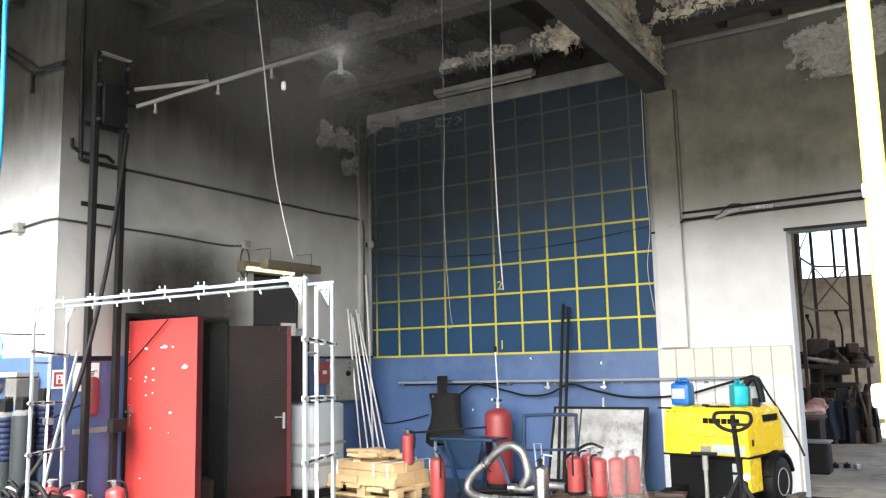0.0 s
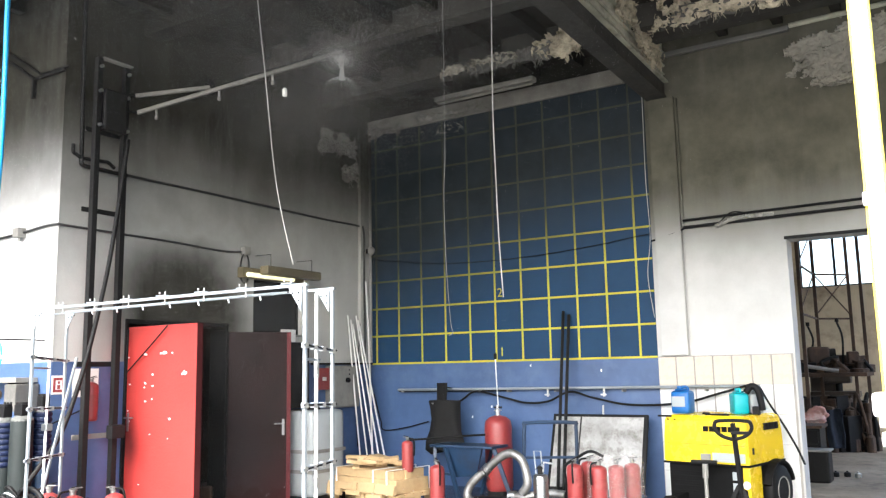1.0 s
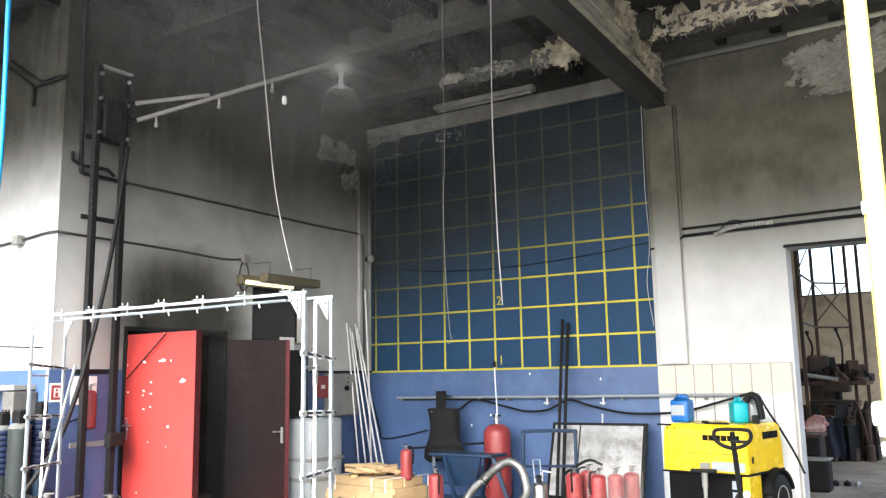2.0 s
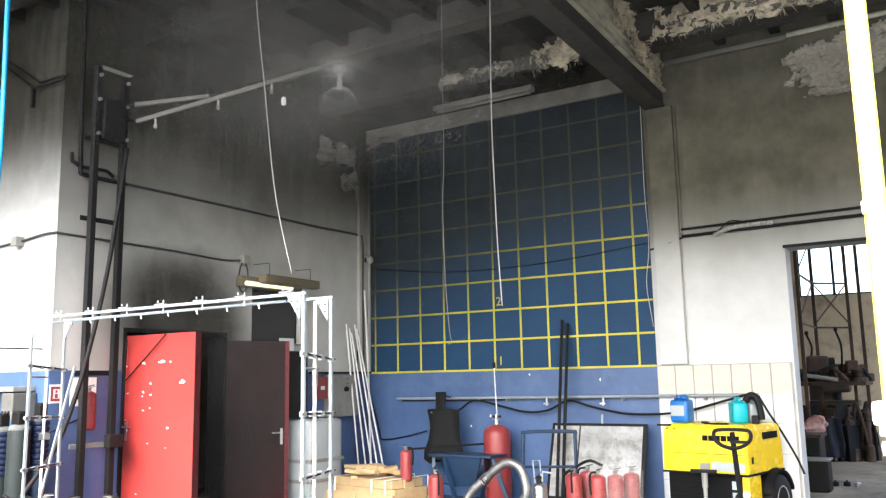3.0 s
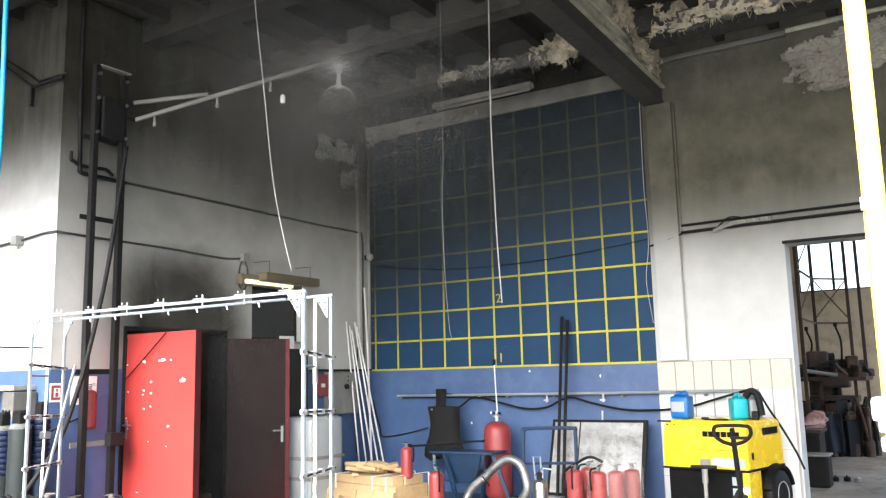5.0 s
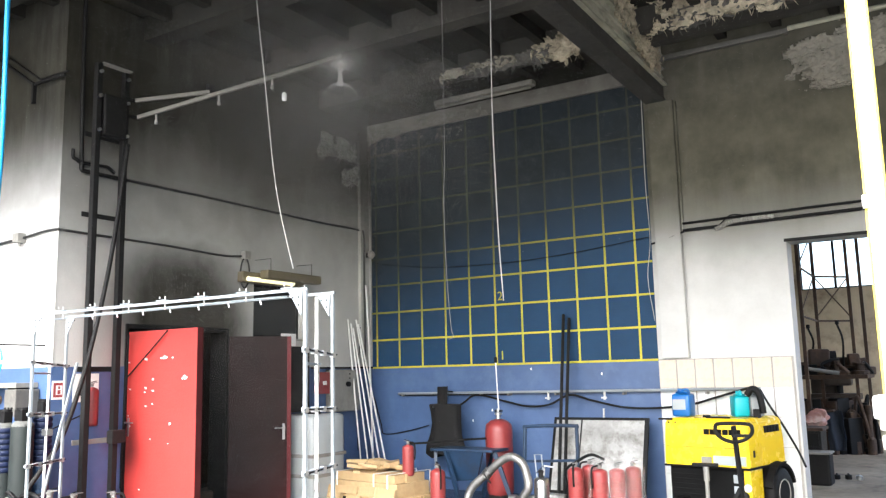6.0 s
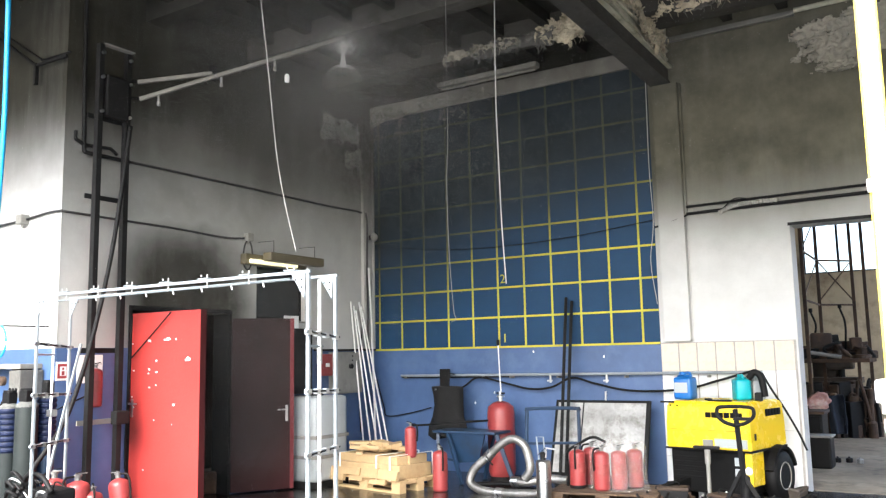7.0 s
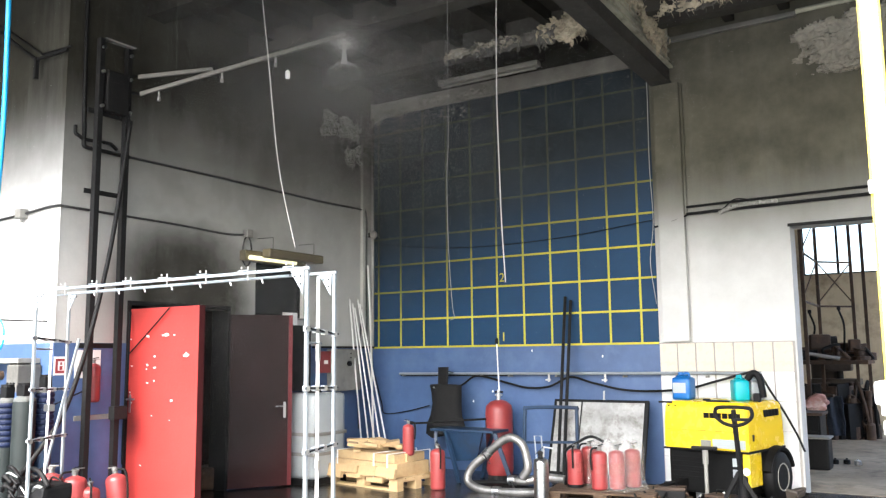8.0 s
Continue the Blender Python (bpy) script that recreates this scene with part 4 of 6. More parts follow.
cable("spray_lance", [(1.324, -1.000, 0.685), (1.654, -1.000, 0.710), (2.093, -0.900, 0.745), (2.303, -0.700, 0.752)], 0.014, BLACK, "long black lance lying across the stand", "lance")

pan = thing("framed_sheet", pose(0, 0, 0), "dirty sheet-metal panel in a black frame leaning on the wall", "panel")
pa, pb, pc = Vector((2.958, -0.200, 0.949)), Vector((4.170, -0.200, 0.947)), Vector((3.037, -0.450, 0.174))
ang = math.degrees(math.atan2(0.25, pa.z - pc.z))
hgt = (pa - pc).length + 0.10
pan.matrix_world = Matrix.Translation((pc.x, -0.5, max(pc.z - 0.06, 0.0))) @ pose(0, 0, 0, -ang)
W_ = pb.x - pa.x
part("sheet", rough_up(boxes(((0.02, -0.006, 0.02), (W_ - 0.02, 0.006, hgt - 0.02))), 0.004, 4), SHEET, pan)
for lo, hi in (((0, -0.02, 0), (0.03, 0.02, hgt)), ((W_ - 0.05, -0.02, 0), (W_, 0.02, hgt)), ((0.03, -0.02, hgt - 0.03), (W_ - 0.05, 0.02, hgt)), ((0.03, -0.02, 0), (W_ - 0.05, 0.02, 0.03))):
    part("frame_bar", boxes((lo, hi), bevel=0.005), BLACK, pan)
part("bar", boxes(((0.36, -0.012, 0.02), (0.375, 0.0, hgt - 0.02))), STEEL_DARK, pan)
tagged(part("panel_prop", boxes(((pc.x + 0.1, -0.6, 0), (pc.x + W_ - 0.1, -0.4, max(pc.z - 0.06, 0.02))), bevel=0.01), STEEL_DARK), "dark timber block under the leaning panel", "block")
tagged(part("short_pin", rod(bmesh.new(), (3.640, -0.100, 1.095), (3.635, -0.100, 0.957), 0.012), CHROME), "short steel pin on the blue wall", "pin")
for px_, dz in ((0.0, 0.0), (0.075, -0.05)):
    pl = tagged(part("steel_pole", rod(bmesh.new(), (3.22 + px_, -0.62, 0), (3.14 + px_, -0.06, 2.28 + dz), 0.02, 10), STEEL_DARK), "dark steel pole leaning against the gridded wall", "pole", "leaning poles")
rl = thing("bent_rail", pose(0, 0, 0), "bent dark blue tube rail standing before the panel", "rail")
r0, r1, r2, r3 = (2.881, -0.800, 0.391), (2.902, -0.800, 0.911), (3.570, -0.800, 0.927), (3.567, -0.800, 0.426)
part("rail", tube(bmesh.new(), [(r0[0], -0.8, 0)] + smooth_path([r0, (r1[0], -0.8, r1[2] - 0.06), (r1[0] + 0.04, -0.8, r1[2]), (r2[0] - 0.04, -0.8, r2[2]), (r2[0], -0.8, r2[2] - 0.06), r3]) + [(r3[0], -0.8, 0)], 0.022, 10), BLUE_STEEL, rl, smooth=True)
part("crossbar", rod(bmesh.new(), (r0[0], -0.8, (2.884, -0.800, 0.503)[2]), (r3[0], -0.8, (3.557, -0.800, 0.534)[2]), 0.016), BLUE_STEEL, rl)

# ---------------------------------------------------------------- extinguishers


EXT_HEAD = mat("dull_valve_metal", (0.22, 0.22, 0.21), 0.45, 0.6, 0.3, 30, 0.03)
EXT_LABEL = mat("faded_red_label_print", (0.28, 0.055, 0.05), 0.6, 0, 0.4, 40, 0.03, (0.24, 0.03, 0.03), 0.9)


def extinguisher(m, h, r, label, group="red extinguishers", hose=True, ring=False):
    e = thing("fire_extinguisher", m, label, "extinguisher", group)
    part("shell", lathe(bmesh.new(), [(r * 0.8, 0.0), (r * 0.97, 0.012), (r, 0.03), (r, h * 0.75), (r * 0.96, h * 0.79), (r * 0.82, h * 0.825), (r * 0.5, h * 0.85), (r * 0.28, h * 0.865)], 22), RED, e, smooth=True)
    if ring:
        part("foot_ring", lathe(bmesh.new(), [(r * 0.9, 0.0), (r * 1.02, 0.004), (r * 1.02, h * 0.07), (r * 0.9, h * 0.075)], 22), BLACK, e, "black plastic foot ring")
    part("neck", lathe(bmesh.new(), [(r * 0.26, h * 0.87), (r * 0.26, h * 0.92), (r * 0.34, h * 0.925), (r * 0.34, h * 0.95)], 12), EXT_HEAD, e)
    part("grip", boxes(((-r * 0.2, -0.012, h * 0.955), (r * 0.8, 0.012, h * 0.97)), bevel=0.003), EXT_HEAD, e)
    part("squeeze_lever", bar(bmesh.new(), (-r * 0.2, 0, h * 0.97), (r * 0.7, 0, h * 1.0), 0.016, 0.008), BLACK, e)
    bm = bmesh.new()
    arc = [math.radians(200 + 10 * i) for i in range(12)]
    lo_r, hi_r = [[bm.verts.new(((r + 0.0015) * math.cos(a), (r + 0.0015) * math.sin(a), h * z)) for a in arc] for z in (0.34, 0.58)]
    for i in range(11):
        bm.faces.new((lo_r[i], lo_r[i + 1], hi_r[i + 1], hi_r[i]))
    part("label", bm, EXT_LABEL, e, "faded printed label", True)
    if hose:
        part("hose", tube(bmesh.new(), smooth_path([(-r * 0.3, 0, h * 0.93), (-r * 1.1, 0, h * 0.9), (-r * 1.3, 0, h * 0.7), (-r * 1.18, 0, h * 0.45)]), 0.010, 8), BLACK, e, smooth=True)
    return e


extinguisher(Matrix.Translation((2.126, -1.550, 0.002)) @ pose(0, 0, -Vector((2.126, -1.550, 0.002)).z, 0, 0, 140), 0.54, 0.088, "red fire extinguisher standing on the wet floor by the pallet")
extinguisher(Matrix.Translation((1.746, -1.600, 0.373)) @ pose(0, 0, 0, 0, 0, 190), 0.42, 0.07, "small red fire extinguisher standing on the timber stack")

# extinguishers on a pallet under clear wrap
WRAP = bpy.data.materials.new("clear_plastic_wrap")
WRAP.use_nodes = True
wnod, wlnk = WRAP.node_tree.nodes, WRAP.node_tree.links
tr_, gl_, mx_ = wnod.new("ShaderNodeBsdfTransparent"), wnod.new("ShaderNodeBsdfGlossy"), wnod.new("ShaderNodeMixShader")
df_, mx2 = wnod.new("ShaderNodeBsdfDiffuse"), wnod.new("ShaderNodeMixShader")
df_.inputs["Color"].default_value = (0.55, 0.52, 0.50, 1)
gl_.inputs["Roughness"].default_value = 0.16
wno, wbu = wnod.new("ShaderNodeTexNoise"), wnod.new("ShaderNodeBump")
wno.inputs["Scale"].default_value, wno.inputs["Detail"].default_value, wno.inputs["Distortion"].default_value = 14, 4, 1.5
wbu.inputs["Strength"].default_value, wbu.inputs["Distance"].default_value = 1.0, 0.05
wlnk.new(wno.outputs[0], wbu.inputs["Height"]), wlnk.new(wbu.outputs[0], gl_.inputs["Normal"])
mx_.inputs["Fac"].default_value, mx2.inputs["Fac"].default_value = 0.09, 0.075
wlnk.new(tr_.outputs[0], mx_.inputs[1]), wlnk.new(gl_.outputs[0], mx_.inputs[2])
wlnk.new(mx_.outputs[0], mx2.inputs[1]), wlnk.new(df_.outputs[0], mx2.inputs[2])
wlnk.new(mx2.outputs[0], wnod["Material Output"].inputs["Surface"])

row = [(3.843, -1.507, 0.146), (4.138, -1.561, 0.146), (4.283, -1.440, 0.146), (4.375, -1.219, 0.146), (3.883, -1.216, 0.146)]
for k, q in enumerate(row):
    extinguisher(pose(q[0], q[1], 0.146, 0, 0, (100, 60, 30, 10, 40)[k]), 0.46, 0.085, "red fire extinguisher on a pallet" + (" under clear plastic wrap" if k else ", dark base"), hose=k in (0, 1, 4), ring=k == 0)
bm = bmesh.new()
cx, cy = (row[1][0] + row[3][0]) / 2, (row[1][1] + row[3][1]) / 2
ringN = 28
prev = None
for z, e in ((0.13, 1.08), (0.25, 1.02), (0.4, 0.98), (0.54, 1.0), (0.60, 0.9), (0.63, 0.6)):
    ring = [bm.verts.new((cx + e * 0.30 * math.cos(a) * (1 + 0.05 * math.sin(7 * a + 9 * z)), cy + e * 0.19 * math.sin(a) * (1 + 0.09 * math.sin(5 * a + 13 * z)), z + 0.03 * math.sin(6 * a))) for a in [2 * math.pi * i / ringN for i in range(ringN)]]
    if prev:
        for i in range(ringN):
            bm.faces.new((prev[i], prev[(i + 1) % ringN], ring[(i + 1) % ringN], ring[i]))
    prev = ring
tagged(part("plastic_wrap", bm, WRAP), "torn clear plastic wrap round three extinguishers", "plastic wrap")


OLD_WOOD = mat("dark_weathered_pallet_wood", (0.075, 0.045, 0.025), 0.85, 0, 0.4, 7, 0.3, (0.025, 0.018, 0.012), 0.6)


def pallet(name, m, label, L=1.2, B=0.8, full=True, WOOD=WOOD):
    p = thing(name, m, label, "pallet", "pallets")
    for k in range(5 if full else 4):
        y = -B / 2 + (B - 0.12) * k / (4 if full else 3)
        part("deck_board", boxes(((-L / 2, y, 0.122), (L / 2, y + 0.12, 0.144)), bevel=0.002), WOOD, p)
    for x in (-L / 2, -0.07, L / 2 - 0.14):
        part("cross_board", boxes(((x, -B / 2, 0.10), (x + 0.14, B / 2, 0.122)), bevel=0.002), WOOD, p)
        for y in (-B / 2, -0.05, B / 2 - 0.1):
            part("block", boxes(((x, y, 0.022), (x + 0.14, y + 0.1, 0.10)), bevel=0.003), WOOD, p)
    for y in (-B / 2, -0.05, B / 2 - 0.1):
        part("bottom_board", boxes(((-L / 2, y, 0.0), (L / 2, y + 0.1, 0.022)), bevel=0.002), WOOD, p)
    return p


pallet("pallet", pose((row[0][0] + row[3][0]) / 2 + 0.03, (row[1][1] + row[3][1]) / 2 - 0.02, 0, 0, 0, 12), "low dark wooden pallet under the extinguishers", 1.1, 0.7, True, OLD_WOOD)
pmat = pose(1.275, -1.496, 0, 0, 0, -10)
pallet("pallet", pmat, "wooden pallet carrying a strapped timber stack", 1.25, 0.7)
rng = random.Random(7)
for lay, (zl, zh, n, ins) in enumerate(((0.146, 0.30, 2, 0.04), (0.302, 0.40, 3, 0.07))):  # planks and beams laid across the pallet
    for k in range(n):
        y0 = -0.33 + ins + (0.66 - 2 * ins) * k / n
        y1 = y0 + (0.66 - 2 * ins) / n - 0.006
        xa, xb = -0.60 + ins + rng.uniform(0, 0.05), 0.60 - ins - rng.uniform(0, 0.05)
        bd = part("timber_beam", rough_up(box(bmesh.new(), (xa, y0, zl), (xb, y1, zh), 0.006, pose(0, 0, 0, 0, 0, rng.uniform(-1.2, 1.2))), 0.006, 4), WOOD)
        bd.matrix_world = pmat
        tagged(bd, "pale raw timber beam in the stack on the pallet", "timber", "stacked timber")
for k in range(24):  # loose boards and offcuts on top and along the sides
    Lb, wb_ = rng.uniform(0.2, 0.55), rng.uniform(0.04, 0.09)
    bd = part("timber_offcut", rough_up(box(bmesh.new(), (-Lb / 2, -wb_, 0), (Lb / 2, wb_, rng.uniform(0.018, 0.05)), 0.003), 0.004, 8), WOOD)
    if k < 6:
        bd.matrix_world = pmat @ pose(-0.45 + 0.18 * k, -0.345 - 0.012 * (k % 2), 0.150 + 0.05 * (k % 2), 78, rng.uniform(-2, 2), rng.uniform(-3, 3))
    else:
        bd.matrix_world = pmat @ pose(rng.uniform(-0.4, 0.35), rng.uniform(-0.2, 0.2), 0.395 + 0.012 * (k % 9), rng.uniform(-7, 7), rng.uniform(-8, 8), rng.uniform(-60, 60))
    tagged(bd, "short rough timber offcut on the stack", "offcut", "timber offcuts")
for x in (-0.40, 0.25, 0.48):
    sp = part("strap", boxes(((x, -0.382, 0.14), (x + 0.02, -0.376, 0.41)), ((x, -0.376, 0.412), (x + 0.02, 0.34, 0.418)), ((x, 0.34, 0.14), (x + 0.02, 0.346, 0.41))), TUBE_WHITE)
    sp.matrix_world = pmat
    tagged(sp, "white plastic strap round the timber stack", "strap", "stack straps")

# ---------------------------------------------------------------- metal suction hose and steel flask
hs = thing("suction_hose", pose(0, 0, 0), "ribbed aluminium suction hose looped on the floor", "hose")
hp = [(3.705, -1.450, 0.093), (3.309, -1.500, 0.046), (2.886, -1.500, 0.026), (2.630, -1.500, 0.045), (2.492, -1.480, 0.120), (2.530, -1.450, 0.259), (2.718, -1.420, 0.425), (2.887, -1.400, 0.564), (3.033, -1.400, 0.615), (3.160, -1.400, 0.546), (3.213, -1.400, 0.406), (3.224, -1.400, 0.283), (3.151, -1.400, 0.180)]
part("hose", tube(bmesh.new(), smooth_path(hp, 24), 0.045, 16, 0.07), ALU_HOSE, hs, smooth=True)
hp2 = [(3.010, -1.350, 0.139), (3.167, -1.350, 0.138), (3.388, -1.300, 0.183), (3.627, -1.300, 0.181)]
part("hose", tube(bmesh.new(), smooth_path(hp2, 24), 0.044, 16, 0.07), ALU_HOSE, hs, smooth=True)
for q, dd in ((hp[6], (0.7, 0, 0.7)), (hp[2], (1, 0, 0)), (hp2[0], (1, 0, 0.05))):
    q, dd = Vector(q), Vector(dd).normalized()
    c = part("coupling", rod(bmesh.new(), q - dd * 0.045, q + dd * 0.04, 0.057, 18), CHROME, hs)
    part("cam_lever", rod(bmesh.new(), q + Vector((0, -0.085, 0.0)), q + Vector((0.09, -0.09, -0.10)), 0.008), STEEL_DARK, c)
fk = Matrix.Translation(((3.655, -1.950, 0.488)[0], -1.95, 0))
fh = (3.654, -1.950, 0.476)[2]
fl_ = thing("steel_flask", fk, "polished stainless steel flask with a wire handle", "flask")
part("shell", lathe(bmesh.new(), [(0.072, 0), (0.077, 0.02), (0.077, fh - 0.05), (0.072, fh - 0.01), (0.05, fh)], 24), CHROME, fl_, smooth=True)
part("neck", lathe(bmesh.new(), [(0.03, fh), (0.03, fh + 0.05), (0.04, fh + 0.06), (0.02, fh + 0.08)], 12), STEEL_DARK, fl_)
part("handle", tube(bmesh.new(), [(-0.05, 0, fh), (-0.07, 0, fh + 0.23), (0.01, 0, fh + 0.23), (0.02, 0, fh + 0.06)], 0.008, 8), ZINC, fl_)
part("trigger", tube(bmesh.new(), [(0.03, 0, fh + 0.02), (0.04, 0, fh + 0.12), (0.14, 0, fh + 0.11)], 0.010, 8), CHROME, fl_)
part("lever", rod(bmesh.new(), (-0.06, 0, fh + 0.04), (0.03, 0, fh + 0.12), 0.008), BLUE_STEEL, fl_)
cable("floor_hose", [(2.3, -1.1, 0.03), (2.7, -0.9, 0.03), (3.1, -1.15, 0.03), (3.5, -1.35, 0.03)], 0.03, BLACK, "black hose lying on the wet floor", "hose")
cable("pallet_hose", [(row[0][0] - 0.14, row[0][1] + 0.05, 0.16), (3.561, -1.100, 0.269), (3.546, -1.100, 0.455), (3.687, -1.100, 0.555), (3.858, -1.100, 0.636), (4.009, -1.100, 0.588)], 0.016, BLACK, "black hose arched over the extinguishers", "hose")

# ---------------------------------------------------------------- yellow compressor
cp = thing("compressor", pose(4.65, -0.95, 0, 0, 0, -12), "yellow mobile compressor with a black base and wheels", "compressor")
CW, CD = 0.93, 0.86
bm = bmesh.new()
ringlo = [(0.0, 0.0), (CW, 0.0), (CW, CD), (0, CD)]
pts_ = []
for z, i in ((0.555, -0.005), (0.80, 0.0), (1.00, 0.012), (1.035, 0.045)):
    pts_.append([bm.verts.new((i if x == 0 else x - i, i if y == 0 else y - i, z)) for x, y in ringlo])
for a, b in zip(pts_, pts_[1:]):
    for i in range(4):
        bm.faces.new((a[i], a[(i + 1) % 4], b[(i + 1) % 4], b[i]))
bm.faces.new(pts_[0][::-1]), bm.faces.new(pts_[-1])
bmesh.ops.bevel(bm, geom=[e for e in bm.edges], offset=0.012, segments=2, affect="EDGES")
hood = part("hood", bm, COMP_YELLOW, cp, "yellow painted hood")
part("seam", boxes(((-0.012, -0.012, 0.535), (CW + 0.012, CD + 0.01, 0.555)), bevel=0.004), COMP_BLACK, cp)
part("base", boxes(((0.03, 0.03, 0.10), (CW - 0.08, CD - 0.03, 0.535)), bevel=0.02), COMP_BLACK, cp)
part("drawbar", bar(bmesh.new(), (0.2, 0.1, 0.2), (0.15, -0.35, 0.16), 0.09, 0.09), COMP_BLACK, cp)
for x in (0.1, 0.75):
    part("foot", boxes(((x, 0.1, 0.0), (x + 0.1, 0.25, 0.10))), COMP_BLACK, cp)
part("corner_panel", boxes(((CW - 0.08, 0.02, 0.20), (CW - 0.005, 0.30, 0.535)), bevel=0.012), COMP_YELLOW, cp)
for k in range(6):  # maker's mark as plain blocks
    part("mark_block", boxes(((0.46 + 0.068 * k, -0.004, 0.875), (0.516 + 0.068 * k, 0.01, 0.93))), COMP_BLACK, hood)
for k in range(5):
    part("mark_block", boxes(((CW - 0.01, 0.40 + 0.075 * k, 0.88), (CW + 0.004, 0.455 + 0.075 * k, 0.95))), COMP_BLACK, hood)
for x_ in (0.06, 0.14):
    part("rivet", rod(bmesh.new(), (x_, -0.004, 0.99), (x_, 0.01, 0.99), 0.008, 8), COMP_BLACK, hood)
part("latch", boxes(((0.46, -0.014, 0.545), (0.56, -0.002, 0.585)), bevel=0.004), COMP_BLACK, cp)
part("lid_gap", boxes(((0.02, -0.003, 0.742), (CW - 0.02, 0.004, 0.746))), COMP_BLACK, cp)
part("notice", boxes(((0.55, -0.010, 0.575), (0.90, -0.001, 0.665))), IBC_WHITE, cp, "worn white notice sticker")
part("notice", boxes(((0.42, -0.010, 0.585), (0.53, -0.001, 0.65))), GREY_BOX, cp, "grey type plate")
for z in (0.29, 0.40):
    part("notice", boxes(((0.74, 0.022, z), (0.82, 0.03, z + 0.08))), IBC_WHITE, cp, "pale notice sticker")
part("front_light", lathe(bmesh.new(), [(0.04, 0), (0.036, 0.016), (0.012, 0.022)], 18, Matrix.Translation((CW - 0.04, 0.016, 0.36)) @ pose(0, 0, 0, 90)), WHITE_PAINT, cp, "round white reflector")
part("side_vent", boxes(((CW - 0.001, 0.09, 0.62), (CW + 0.003, 0.14, 0.72))), COMP_BLACK, cp)
for k in range(5):
    part("vent_slat", boxes(((0.06, 0.022, 0.24 + 0.05 * k), (0.46, 0.032, 0.265 + 0.05 * k)), bevel=0.003), COMP_BLACK, cp)
wh = part("wheel", lathe(bmesh.new(), [(0.12, -0.07), (0.22, -0.075), (0.255, -0.05), (0.26, 0), (0.255, 0.05), (0.22, 0.075), (0.12, 0.07)], 30, Matrix.Translation((CW + 0.01, 0.60, 0.26)) @ pose(0, 0, 0, 0, 90, 0)), BLACK, cp, "black tyre", True)
part("rim", lathe(bmesh.new(), [(0.03, 0.04), (0.10, 0.05), (0.14, 0.078), (0.15, 0.06)], 24, Matrix.Translation((CW + 0.01, 0.60, 0.26)) @ pose(0, 0, 0, 0, 90, 0)), GREY_BOX, wh, "grey steel rim")
bm = tube(bmesh.new(), [(CW + 0.01, 0.60 + 0.30 * math.cos(a), 0.27 + 0.28 * math.sin(a)) for a in [math.pi * (0.08 + 0.84 * i / 14) for i in range(15)]], 0.03, 6)
for v in bm.verts:
    v.co.x = CW + 0.01 + (v.co.x - CW - 0.01) * 2.8
part("fender", bm, COMP_BLACK, cp)
part("filler", rod(bmesh.new(), (0.35, 0.3, 1.03), (0.35, 0.3, 1.055), 0.04, 14), COMP_BLACK, cp)
part("rail", boxes(((0.44, 0.1, 1.035), (0.70, 0.13, 1.055)), bevel=0.004), STEEL_DARK, cp)
part("hitch", boxes(((-0.06, 0.0, 1.015), (0.1, 0.02, 1.035)), bevel=0.004), STEEL_DARK, cp)
jk = thing("jockey_stand", Matrix.Translation((5.155, -1.250, 0.552)), "grey steel jack stand with a black crank", "jack stand")
jz = jk.matrix_world.translation.z
part("pole", rod(bmesh.new(), (0, 0, -jz), (0, 0, 0.0), 0.020, 12), GREY_BOX, jk)
part("sleeve", rod(bmesh.new(), (0, 0, -0.12), (0, 0, 0.02), 0.03, 12), GREY_BOX, jk)
part("crank", boxes(((-0.14, -0.02, 0.02), (0.12, 0.03, 0.055)), bevel=0.012), BLACK, jk)
ph = thing("pallet_truck", pose(0, 0, 0), "black pallet truck with its steering handle upright", "pallet truck")
PY = -1.7
q0, q1 = (5.561, -1.700, 0.953), (5.565, -1.700, 1.027)
hx, ht, hb = q0[0], q1[2], (5.555, -1.700, 0.853)[2]
part("grip", tube(bmesh.new(), smooth_path([(hx, PY, hb), (hx - 0.10, PY, hb + 0.03), (hx - 0.165, PY, hb + 0.09), (hx - 0.165, PY, ht - 0.02), (hx - 0.125, PY, ht), (hx, PY, ht + 0.005), (hx + 0.125, PY, ht), (hx + 0.165, PY, ht - 0.02), (hx + 0.165, PY, hb + 0.09), (hx + 0.10, PY, hb + 0.03), (hx, PY, hb)], 4), 0.018, 8), BLACK, ph, "black loop handle", True)
part("control_lever", boxes(((hx - 0.02, PY - 0.02, hb + 0.05), (hx + 0.14, PY + 0.01, hb + 0.08)), bevel=0.006), BLACK, ph)
part("drawbar", bar(bmesh.new(), (hx, PY, ht - 0.02), (hx + 0.02, PY + 0.12, 0.25), 0.035, 0.05), BLACK, ph)
part("pump", lathe(bmesh.new(), [(0.10, 0.08), (0.10, 0.16), (0.05, 0.18), (0.05, 0.36), (0.03, 0.38)], 16, Matrix.Translation((hx + 0.02, PY + 0.14, 0))), BLACK, ph)
for s in (-1, 1):
    part("steer_wheel", rod(bmesh.new(), (hx + s * 0.03, PY + 0.12, 0.09), (hx + s * 0.09, PY + 0.12, 0.09), 0.09, 18), BLACK, ph)
    part("fork", boxes(((hx + s * 0.17 - 0.08, PY + 0.2, 0.07), (hx + s * 0.17 + 0.08, PY + 0.62, 0.12)), bevel=0.01), STEEL_DARK, ph)
    part("brace", bar(bmesh.new(), (hx, PY + 0.1, 0.42), (hx + s * 0.2, PY + 0.14, 0.06), 0.03, 0.04), STEEL_DARK, ph)
rng = random.Random(3)
